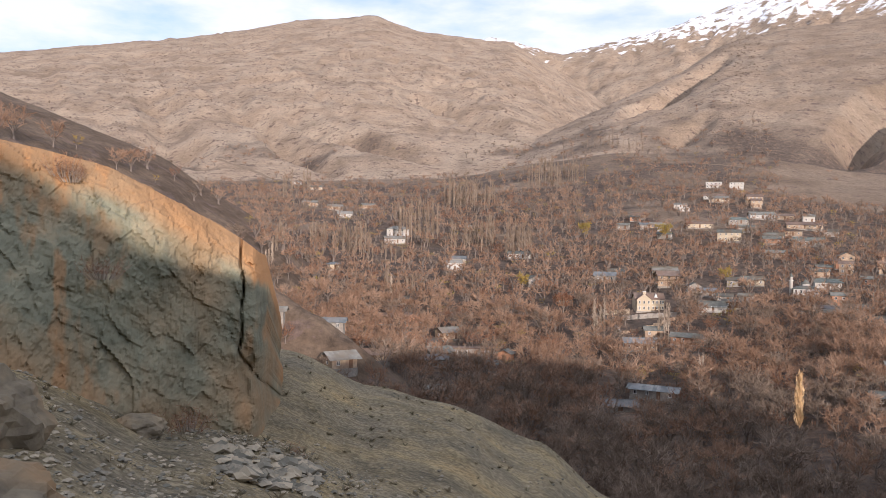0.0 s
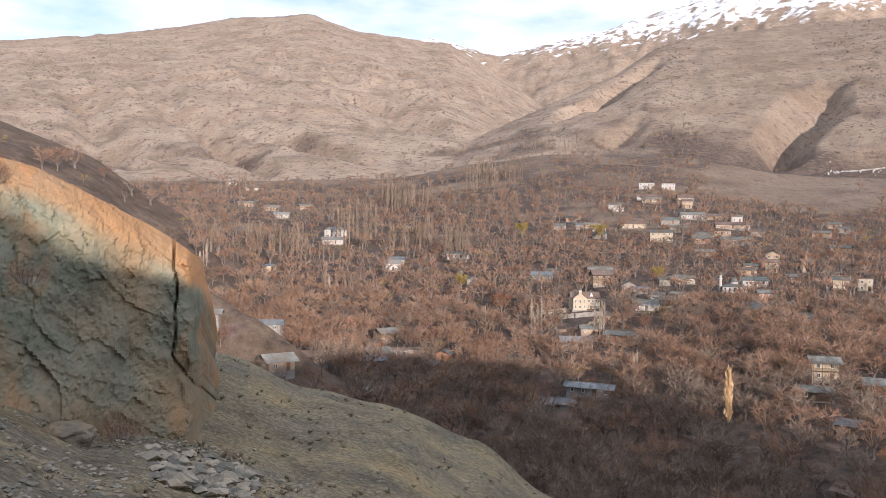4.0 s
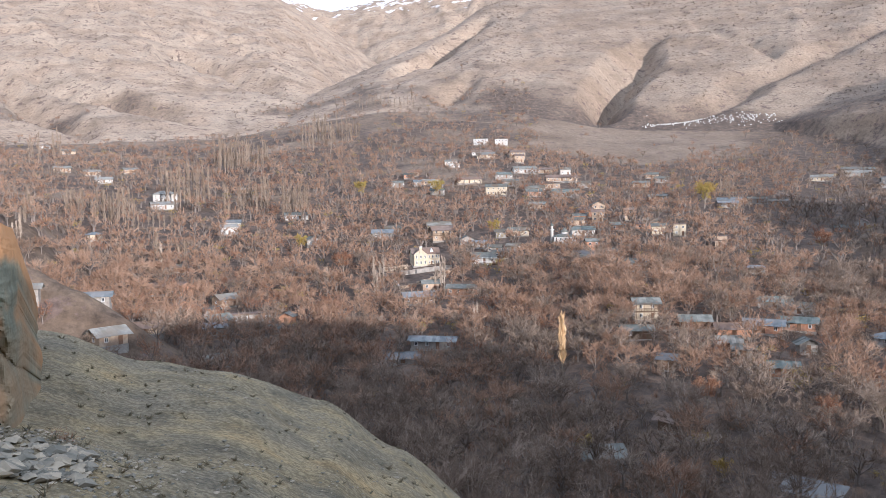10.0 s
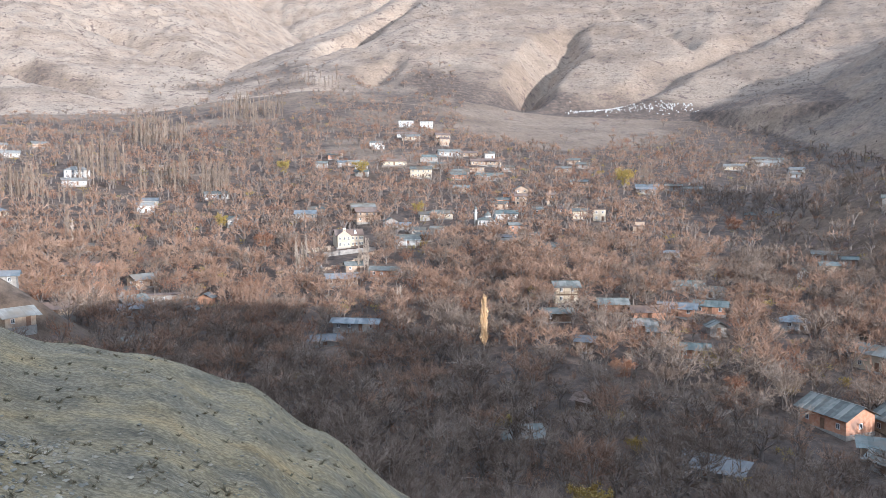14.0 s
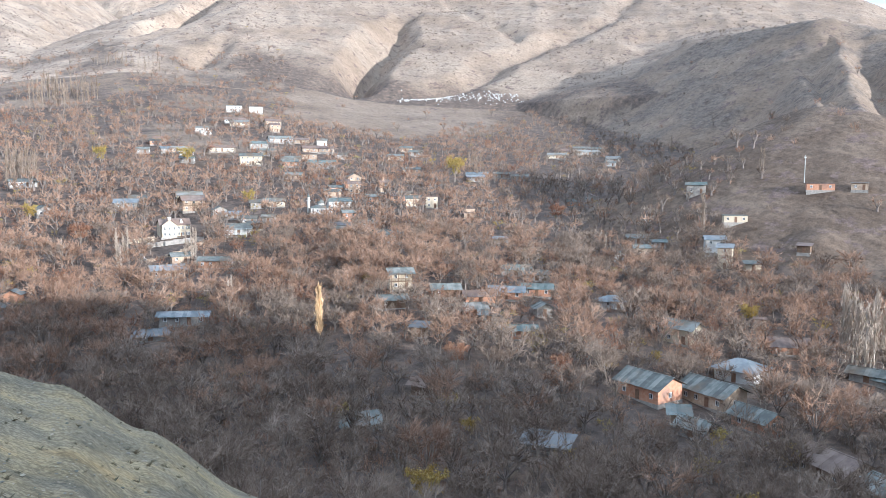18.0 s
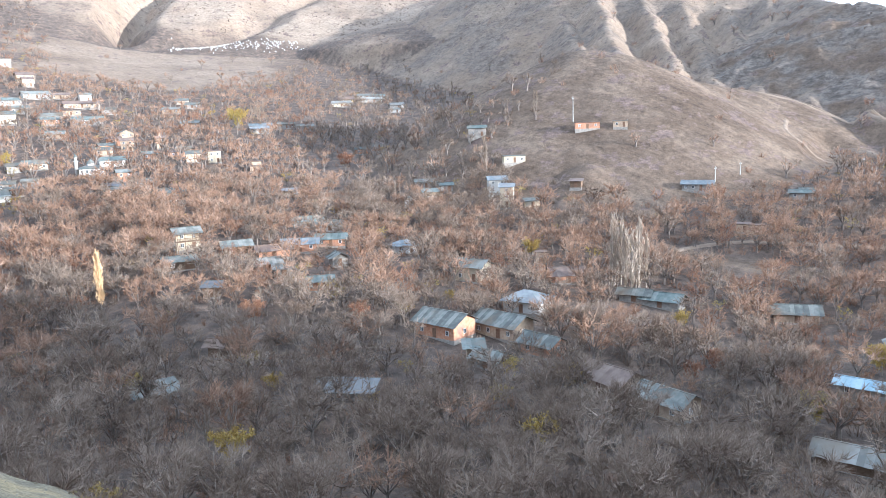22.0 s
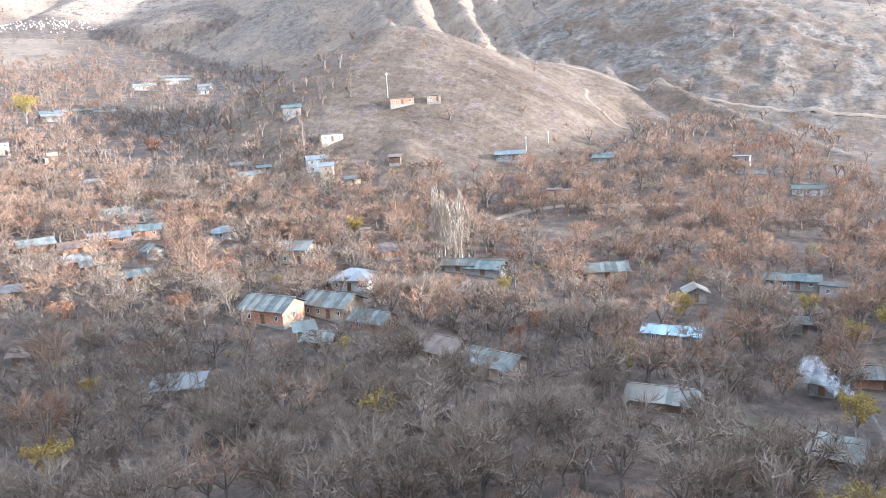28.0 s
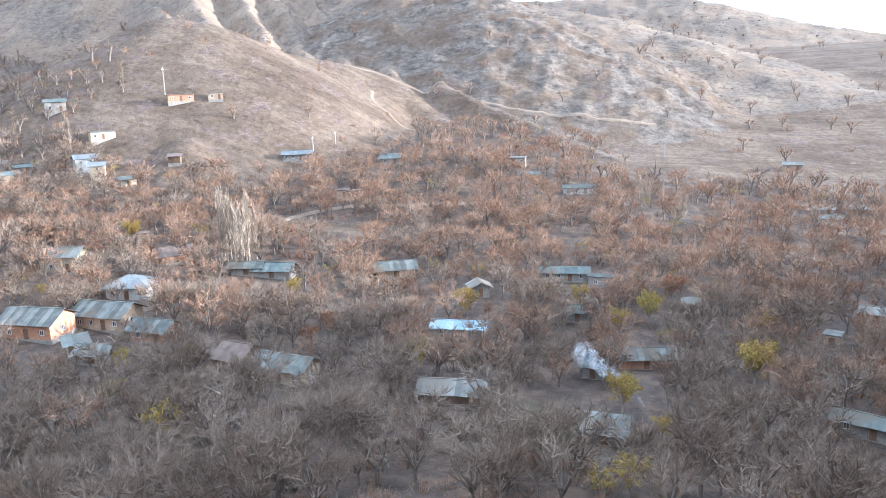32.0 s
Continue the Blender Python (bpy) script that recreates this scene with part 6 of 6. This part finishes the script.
poplar_row((283.6, -10.4), (286.2, -14.7), 3, 7.4)
poplar_row((225.8, -12.8), (226.3, -13.3), 1, 7.0)
poplar_row((98.9, -14.9), (99.4, -15.9), 2, 10.7)
poplar_row((100.3, -18.3), (100.3, -18.4), 1, 4.5)
poplar_row((78.8, 746.7), (105.3, 735.2), 9, 19.7)
poplar_row((108.6, 757.2), (128.4, 744.0), 8, 17.3)
poplar_row((-0.5, 678.9), (22.4, 674.0), 9, 19.2)
poplar_row((26.2, 671.7), (41.4, 662.8), 6, 17.2)
leafy_tree(135.1, 40.5, 7.0, 0)
leafy_tree(58.8, 94.9, 7.3, 0)
leafy_tree(114.8, 88.7, 4.9, 0)
leafy_tree(140.6, 125.9, 3.8, 0)
leafy_tree(127.9, 86.2, 3.4, 1)
leafy_tree(189.5, 136.9, 7.0, 0)
leafy_tree(122.1, 3.0, 7.4, 0)
leafy_tree(141.8, -19.1, 9.5, 0)
leafy_tree(179.3, 14.4, 6.2, 0)
leafy_tree(164.9, 5.3, 6.4, 0)
leafy_tree(171.8, -0.9, 7.8, 0)
leafy_tree(188.9, -6.4, 7.2, 1)
leafy_tree(170.1, 38.7, 6.9, 0)
leafy_tree(141.0, 25.1, 4.5, 1)
leafy_tree(170.9, 39.6, 6.4, 0)
leafy_tree(137.4, 28.3, 5.6, 1)
leafy_tree(80.2, 114.5, 4.5, 0)
leafy_tree(114.8, 129.3, 6.8, 1)
leafy_tree(127.8, 363.0, 8.1, 0)
leafy_tree(250.1, 287.5, 10.0, 1)
leafy_tree(263.0, 392.9, 16.1, 0)
leafy_tree(128.2, 465.5, 11.5, 0)
leafy_tree(85.5, 481.1, 11.4, 0)
leafy_tree(97.2, 144.4, 7.3, 1)
leafy_tree(164.8, 78.4, 5.2, 0)
leafy_tree(63.9, 133.5, 4.9, 0)
leafy_tree(113.2, -2.9, 4.2, 0)
leafy_tree(37.2, 367.3, 7.8, 0)
leafy_tree(48.5, 320.4, 10.2, 1)
leafy_tree(144.8, 61.6, 6.7, 1)
leafy_tree(137.4, 63.0, 5.4, 1)
copy_thing(golden, pose(80.6, 180.0, ground(80.6, 180.0)))
TAKEN.extend([(80.6, 180.0, 3.0), (80.6 * 0.95, 180.0 * 0.95, 3.0)])
for ob in poplars + far_poplars + leafy + [golden]:
    for child in list(ob.children):
        bpy.data.objects.remove(child)
    bpy.data.objects.remove(ob)

# ---- planting ----
def density(x, y, r, b, which):
    """How thickly the valley is wooded, 0 to 1."""
    v = fbm(x / 70, y / 70, 5, 3)
    d = np.where(which == -1, np.where(r < 165, 1.0, np.where(r < 330, 0.85, 0.8)) + 0.7 * v, 0.0)
    d = np.where((which == -1) & (b > 22 + 3 * v) & (b < 37.5 + 5 * v) & (r > 630 + 90 * v + 13 * abs(b - 30)), 0.03, d)
    d = np.where(r > 760, d * np.clip(1 - (r - 760) / 230, 0, 1), d)
    d = np.where(np.hypot(x - 118, y - 8) < 15, 0.05, d)
    d = np.where(which == 6, np.where((r > 245) & (b > -13.5 + 2 * v), 0.5 + 0.5 * v, 0.04), d)
    d = np.where(np.isin(which, (0, 2)) & (r < 1180), np.clip(0.30 + 1.6 * fbm(x / 90, y / 90, 67, 4) - (r - 930) / 300, 0, 0.7) * (b < 22), d)
    d = np.where(np.isin(which, (3, 4, 5)), 0.03, d)
    d = np.where((which == 5) & (b < 54.5 + 4 * v) & (r < 400), 0.75, d)
    d = np.where((b > 86 + 5 * v) & (r > 345 + 40 * v), 0.03, d)
    return np.clip(d, 0, 1)


TAKEN.extend((bx, by, br * 0.8) for bx, by, br in BARE_EARTH)
prng = random.Random(11)
nrng = np.random.default_rng(11)
xs, ys = [], []
for ring in range(400):
    r = 83 * 1.0185 ** ring
    if r > 1150:
        break
    step = 4.5 if r < 150 else 5.0 if r < 260 else 5.0 + (r - 260) / 150
    n = int(math.radians(137) * r / step)
    b = np.radians(-30 + 137 * (np.arange(n) + nrng.random(n)) / n)
    b = b[nrng.random(n) < min(1.0, r * 0.0185 / step)]
    rr = r * (1 + nrng.uniform(0, 0.0185, len(b)))
    xs.append(rr * np.sin(b))
    ys.append(rr * np.cos(b))
xs, ys = np.concatenate(xs), np.concatenate(ys)
zs, which = height(xs, ys)
rs, bs = np.hypot(xs, ys), np.degrees(np.arctan2(xs, ys))
keep = nrng.random(len(xs)) < density(xs, ys, rs, bs, which)
for a, b, c in TAKEN:
    keep &= (xs - a) ** 2 + (ys - b) ** 2 > (c + 1.2) ** 2
xs, ys, zs, rs = xs[keep], ys[keep], zs[keep], rs[keep]
# which kind stands where: grey by the shaded stream, pinkish and rusty among the sunlit houses
bk = bs[keep]
# warm puts sun and shade into twig tone; bearings 38 to 59 get shade grey
warm = np.clip((rs - 130 + np.clip(bk - 55, 0, 30)) / 120, 0, 1) * (1 - 0.75 * np.clip((bk - 38) / 4, 0, 1) * np.clip((59 - bk) / 4, 0, 1) * np.clip((rs - 250) / 60, 0, 1))
patch = fbm(xs / 45, ys / 45, 77, 3) + nrng.uniform(-0.25, 0.25, len(xs))
q = nrng.random(len(xs))
sort = np.where(q < 0.08 + 0.75 * warm, 3 + nrng.integers(0, 2, len(xs)), nrng.integers(0, 3, len(xs)))
sort = np.where(q < 0.03 + 0.30 * warm * np.where(patch > 0.05, 1, 0.12), 5 + nrng.integers(0, 2, len(xs)), sort)
sort = np.where(q < 0.035 + 0.02 * warm, 7 + nrng.integers(0, 2, len(xs)), sort)
order = np.argsort(np.where(rs < 175, nrng.random(len(xs)), 1 + rs))
plants = [(float(xs[i]), float(ys[i]), float(zs[i]), int(sort[i])) for i in order]

BARE = [bare_tree(s, 8.6 + 0.6 * s, 4.3, 7, 10, 18, thick=1.0) for s in range(3)]
RUST = [bare_tree(10 + s, 6.5, 3.4, 6, 6, 7, leaves=1) for s in range(2)]
OCHRE = [bare_tree(20 + s, 5.5, 2.4, 6, 6, 5, leaves=3) for s in range(2)]
kinds = ([tree_kind("bare_tree", g, BARK, TWIG, "bare grey tree with a spreading crown of twigs", "tree", "bare trees") for g in BARE]
         + [tree_kind("bare_tree", g, BARK, TWIG_PINK, "bare pinkish-brown tree with dense twigs", "tree", "bare trees") for g in BARE[:2]]
         + [tree_kind("autumn_tree", g, BARK, TWIG_RUST, "autumn tree still holding a few rusty leaves", "tree", "autumn trees") for g in RUST]
         + [tree_kind("autumn_tree", g, BARK, TWIG_OCHRE, "small autumn tree with yellow-green leaves", "tree", "yellow trees") for g in OCHRE])


for x, y, z, k in plants[:290]:
    s = prng.uniform(0.7, 1.25)
    made = copy_thing(kinds[k], pose(x, y, z, 0, 0, prng.uniform(0, 360)))
    made.scale = (s, s, s * prng.uniform(0.85, 1.1))
for ob in kinds:
    for child in list(ob.children):
        bpy.data.objects.remove(child)
    bpy.data.objects.remove(ob)

MID = [bare_tree(30 + s, 8.4, 4.6, 7, 7, 10, thick=1.8, slim=True) for s in range(3)]
MID_RUST = [bare_tree(40 + s, 6.5, 3.6, 6, 6, 6, leaves=1, thick=1.3, slim=True) for s in range(2)]
MID_OCHRE = [bare_tree(50, 5.5, 2.4, 5, 4, 4, leaves=2, thick=1.2, slim=True)]
LOW = [bare_tree(60 + s, 7.5, 4.4, 5, 4, 6, thick=3.6, slim=True) for s in range(3)]
sets = {"grey": [], "pink": [], "rust": [], "ochre": []}
lows = {"grey": [], "pink": []}
for x, y, z, k in plants[290:]:
    place = (x, y, z, prng.uniform(0.6, 1.2), prng.uniform(0, 6.28), prng.uniform(0.85, 1.1))
    name = "ochre" if k > 6 else "rust" if k > 4 else "pink" if k > 2 else "grey"
    if math.hypot(x, y) > 330 and name in lows:
        lows[name].append((place, prng.randrange(3)))
    else:
        sets[name].append((place, prng.randrange(len({"grey": MID, "pink": MID, "rust": MID_RUST, "ochre": MID_OCHRE}[name]))))
mid, mid_rust, mid_ochre, low = ([triangles(g) for g in group] for group in (MID, MID_RUST, MID_OCHRE, LOW))
scatter_stuff("bare_woods", mid, sets["grey"], (WOOD_BARK, TWIG), "bare grey woods on the valley floor", "woods")
scatter_stuff("orchard_woods", mid, sets["pink"], (WOOD_BARK, TWIG_PINK), "bare pinkish-brown orchards among the houses", "woods")
scatter_stuff("rusty_woods", mid_rust, sets["rust"], (WOOD_BARK, TWIG_RUST), "autumn orchards with rusty leaves", "woods")
scatter_stuff("yellow_woods", mid_ochre, sets["ochre"], (WOOD_BARK, TWIG_OCHRE), "scattered small trees with yellow leaves", "woods")
if lows["grey"]:
    scatter_stuff("far_bare_woods", low, lows["grey"], (WOOD_BARK, TWIG), "far bare grey woods", "woods")
scatter_stuff("far_orchards", low, lows["pink"], (WOOD_BARK, TWIG_PINK), "far pinkish-brown bare orchards", "woods")

# thickets between the trees
xs, ys = [], []
for ring in range(500):
    r = 82 * 1.013 ** ring
    if r > 940:
        break
    step = 3.4 if r < 240 else 3.4 + (r - 240) / 55
    n = int(math.radians(137) * r / step)
    b = np.radians(-30 + 137 * (np.arange(n) + nrng.random(n)) / n)
    b = b[nrng.random(n) < min(1.0, r * 0.013 / step)]
    rr = r * (1 + nrng.uniform(0, 0.013, len(b)))
    xs.append(rr * np.sin(b))
    ys.append(rr * np.cos(b))
xs, ys = np.concatenate(xs), np.concatenate(ys)
zs, which = height(xs, ys)
rs, bs = np.hypot(xs, ys), np.degrees(np.arctan2(xs, ys))
dens = np.where(which == -1, np.clip(density(xs, ys, rs, bs, which) + 0.15, 0, 0.8), np.where((which == 5) & (bs < 57), 0.55, np.where(np.isin(which, (3, 4, 5)), 0.10, 0.0)))
dens = np.where((which == -1) & (np.hypot(xs - 118, ys - 8) < 15), 0.1, dens)
dens = np.where((bs > 87) & (rs > 345), 0.04, dens)
dens = np.where((which == -1) & (bs > 23) & (bs < 37) & (rs > 630 + 13 * abs(bs - 30)), 0.04, dens)
keep = nrng.random(len(xs)) < dens * np.where(rs < 150, 0.8, np.where(rs < 500, 0.5, 0.45))
for a, b, c in TAKEN:
    keep &= (xs - a) ** 2 + (ys - b) ** 2 > (c * 0.85 + 0.5) ** 2
xs, ys, zs, rs = xs[keep], ys[keep], zs[keep], rs[keep]
# thicket tone follows sun and shade too, greyer in the shaded bearings 40 to 58
mood = fbm(xs / 45, ys / 45, 77, 3) + nrng.uniform(-0.3, 0.3, len(xs)) + np.clip((rs - 170 + np.clip(bs[keep] - 55, 0, 40)) / 150, -0.25, 0.25) - 0.3 * ((bs[keep] > 40) & (bs[keep] < 58) & (rs > 260))
thick_set = {"grey": [], "pink": [], "rust": []}
for i in range(len(xs)):
    name = "rust" if mood[i] > 0.38 else "pink" if mood[i] > -0.05 else "grey"
    far = min(1.6, max(1.0, rs[i] / 300))
    thick_set[name].append(((xs[i], ys[i], zs[i], prng.uniform(0.6, 1.25) * far, prng.uniform(0, 6.28), prng.uniform(0.7, 1.2)), prng.randrange(3)))
brushes = [triangles(brush(110 + s, stems=20, twigs=4, thick=1.25)) for s in range(3)]
rusty = [triangles(brush(120 + s, leaves=1, twigs=2, stems=18, thick=1.2)) for s in range(3)]
scatter_stuff("grey_thicket", brushes, thick_set["grey"], (TWIG, TWIG), "bare grey thicket on the valley floor", "thicket")
scatter_stuff("brown_thicket", brushes, thick_set["pink"], (TWIG_PINK, TWIG_PINK), "bare pinkish-brown thicket among the houses", "thicket")
scatter_stuff("rusty_thicket", rusty, thick_set["rust"], (TWIG_PINK, TWIG_RUST), "thicket with rusty autumn leaves", "thicket")

# shrubs dotted over the dry hills
g = np.random.default_rng(31)
b, r = np.radians(g.uniform(-32, 106, 52000)), 330 * (2700 / 330) ** g.random(52000) ** 0.7
xs, ys = r * np.sin(b), r * np.cos(b)
zs, which = height(xs, ys)
clump = fbm(xs / (r * 0.06), ys / (r * 0.06), 55, 3) + g.uniform(-0.35, 0.35, len(xs))
keep = (which >= 0) & (which != 7) & (which != 1) & (clump > np.where(which == 5, 0.30, 0.06))
tiny = [triangles(brush(140 + k, tall=1.0, spread=1.0, stems=5, twigs=1, thick=4.0)) for k in range(3)]
spots = [((xs[i], ys[i], zs[i], float(g.uniform(0.5, 1.3) * min(3.4, max(0.5, r[i] / 520))), float(g.uniform(0, 6.28)), 0.8), int(g.integers(0, 3))) for i in np.where(keep)[0]]
scatter_stuff("hill_shrubs", tiny, spots, (TWIG_DARK, TWIG_DARK), "low dark shrubs dotted over the dry hills", "shrubs")

# ---- tufts, stones and rubble on the near slope ----
SIDE_STONE = material("grey_scree_stone", [(0.17, 0.16, 0.13), (0.27, 0.24, 0.185), (0.40, 0.34, 0.25)], 1.5, 0.95, bump=0.0, island=0.5)
gr = np.random.default_rng(5)


def stone(x, y, z, size, rng):
    v = np.array([(1, 0, 0), (-1, 0, 0), (0, 1, 0), (0, -1, 0), (0, 0, 0.7), (0, 0, -0.7), (0.6, 0.6, 0.4), (-0.6, 0.6, 0.35), (-0.6, -0.6, 0.4), (0.6, -0.6, 0.35)])
    f = [(0, 6, 4), (6, 2, 4), (2, 7, 4), (7, 1, 4), (1, 8, 4), (8, 3, 4), (3, 9, 4), (9, 0, 4), (0, 2, 6), (2, 1, 7), (1, 3, 8), (3, 0, 9), (0, 5, 2), (2, 5, 1), (1, 5, 3), (3, 5, 0)]
    v = v * rng.uniform(0.6, 1.25, (10, 3)) * size * (1, rng.uniform(0.6, 1), rng.uniform(0.5, 0.9))
    t = rng.uniform(0, 6.28)
    c, s = math.cos(t), math.sin(t)
    return [(x + p[0] * c - p[1] * s, y + p[0] * s + p[1] * c, z + p[2]) for p in v], f


def near_spots(n, b0, b1, r0, r1, seed):
    g = np.random.default_rng(seed)
    b = np.radians(g.uniform(b0, b1, n))
    r = g.uniform(r0, r1, n)
    x, y = r * np.sin(b), r * np.cos(b)
    return x, y, height(x, y)[0]


x, y, z = near_spots(5200, -34, 26, 9, 64, 1)
dens = fbm(x / 6, y / 6, 91, 3) + gr.uniform(-0.4, 0.4, len(x))
tagged(mesh_object("scree_stones", *joined([stone(a, b, c + 0.01, 0.05 + 0.10 * gr.random() ** 3, gr) for a, b, c, d in zip(x, y, z, dens) if d > 0.0]), SIDE_STONE), "small loose stones scattered over the scree", "stones", kind="stuff")
x, y, z = near_spots(5200, -36, -4, 8, 29, 12)
dens = fbm(x / 3, y / 3, 95, 3) + gr.uniform(-0.45, 0.45, len(x))
tagged(mesh_object("pebbles", *joined([stone(a, b, c + 0.01, 0.03 + 0.09 * gr.random() ** 2.5, gr) for a, b, c, d in zip(x, y, z, dens) if d > -0.05]), SIDE_STONE), "brown and grey pebbles covering the foot of the crag", "pebbles", kind="stuff")
x, y, z = near_spots(260, -15.5, -8.5, 20.5, 25.5, 2)
tagged(mesh_object("rubble", *joined([stone(a, b, c + 0.05, 0.10 + 0.28 * gr.random() ** 2, gr) for a, b, c in zip(x, y, z)]), SIDE_STONE), "heap of broken grey rubble below the crag", "rubble", kind="stuff")
x, y, z = near_spots(2600, -30, 26, 14, 62, 3)
dens = fbm(x / 5, y / 5, 93, 3) + gr.uniform(-0.5, 0.5, len(x))
tufts = []
for a, b, c, d in zip(x, y, z, dens):
    if d > 0.12:
        s = gr.uniform(0.08, 0.22)
        for _ in range(9):
            tufts.append(blade((a + gr.normal(0, s * 0.25), b + gr.normal(0, s * 0.25), c), (a + gr.normal(0, s * 0.7), b + gr.normal(0, s * 0.7), c + s * gr.uniform(0.5, 1.1)), s * 0.16, gr))
tagged(mesh_object("dry_tufts", *joined(tufts), TUFT), "low dry tufts dotted over the slope", "tufts", kind="stuff")


def boulder(x, y, size, squash, seed, label):
    rng = np.random.default_rng(seed)
    me = bpy.data.meshes.new("boulder")
    bm = bmesh.new()
    bmesh.ops.create_icosphere(bm, subdivisions=4, radius=1.0)
    for v in bm.verts:
        p = v.co.copy()
        d = 0.16 * noise.noise(p * 1.3 + Vector((seed, 0, 0))) + 0.13 * noise.noise(p * 3.4 + Vector((0, seed, 0))) + 0.06 * noise.noise(p * 9 + Vector((0, 0, seed)))
        cell = noise.voronoi(p * 1.6 + Vector((seed * 3, 1, 2)))[0]
        d += 0.22 * (cell[1] - cell[0]) - 0.1
        v.co = p * (1 + d) * size
        v.co.z *= squash
    bm.to_mesh(me)
    bm.free()
    me.materials.append(BOULDER)
    ob = new("boulder", me)
    ob.matrix_basis = pose(x, y, ground(x, y) + size * squash * 0.35, 0, 0, rng.uniform(0, 360))
    return tagged(ob, label, "boulder")


for b, r, s, q, k in ((-29.5, 12.6, 1.15, 0.62, 1), (-27.6, 12.2, 0.6, 0.6, 2), (-30, 16.5, 1.2, 0.8, 3), (-20.5, 24.0, 0.8, 0.5, 5)):
    boulder(r * math.sin(radians(b)), r * math.cos(radians(b)), s, q, k, "brown weathered boulder half sunk in the scree")


def dry_bush(x, y, z, size, seed, label):
    geometry = brush(seed, 1.0, 1.0, 70, 5, 0.28)
    top = new("dry_bush")
    top.matrix_basis = pose(x, y, z)
    tagged(top, label, "bush", "dry bushes")
    mesh_object("stem", *geometry[0], BARK, top)
    mesh_object("crown", *geometry[1], TWIG_RUST, top)
    top.scale = (size * 1.2, size * 1.2, size)


for b, r, up, s, k in ((-25.2, 28.6, 1.95, 0.75, 1), (-24.7, 28.4, 1.75, 0.6, 2), (-22.9, 25.6, -1.2, 0.7, 3), (-17.5, 26.5, -6.1, 0.9, 4), (-10.5, 27.0, -7.4, 0.7, 5)):
    dry_bush(r * math.sin(radians(b)), r * math.cos(radians(b)), EYE + up, s, 200 + k, "low reddish dry bush clinging to the crag")

# ---- smoke over the garden fire ----
SMOKE = bpy.data.materials.new("thin_white_smoke")
SMOKE.use_nodes = True
sn, sl = SMOKE.node_tree.nodes, SMOKE.node_tree.links
sb = sn["Principled BSDF"]
sb.inputs["Base Color"].default_value, sb.inputs["Roughness"].default_value = (0.86, 0.86, 0.88, 1), 1.0
sg, stx, srp = sn.new("ShaderNodeNewGeometry"), sn.new("ShaderNodeTexNoise"), sn.new("ShaderNodeMapRange")
stx.inputs["Scale"].default_value, stx.inputs["Detail"].default_value = 1.1, 6.0
srp.inputs["From Min"].default_value, srp.inputs["From Max"].default_value, srp.inputs["To Max"].default_value = 0.42, 0.76, 0.2
sl.new(sg.outputs["Position"], stx.inputs["Vector"]), sl.new(stx.outputs["Fac"], srp.inputs["Value"]), sl.new(srp.outputs["Result"], sb.inputs["Alpha"])


def smoke(x, y, rise, drift, n, seed):
    rng = random.Random(seed)
    bm = bmesh.new()
    z = ground(x, y)
    for k in range(n):
        u = k / (n - 1)
        s = 0.22 + 1.5 * u ** 1.3
        c = Vector((x + drift[0] * u ** 1.2 + rng.gauss(0, 0.25 * s), y + drift[1] * u ** 1.2 + rng.gauss(0, 0.25 * s), z + 0.5 + rise * u ** 0.8))
        made = bmesh.ops.create_icosphere(bm, subdivisions=2, radius=s)
        for v in made["verts"]:
            v.co = c + v.co * (1 + 0.35 * noise.noise(v.co * 0.9 / s + Vector((k, seed, 0))))
    me = bpy.data.meshes.new("smoke")
    bm.to_mesh(me)
    bm.free()
    me.polygons.foreach_set("use_smooth", [True] * len(me.polygons))
    me.materials.append(SMOKE)
    ob = tagged(new("smoke", me), "thin white smoke drifting up from a garden fire", "smoke", kind="stuff")
    ob.visible_shadow = False
    return ob


smoke(122.9, -0.7, 8.5, (3.5, 11.0), 26, 3)
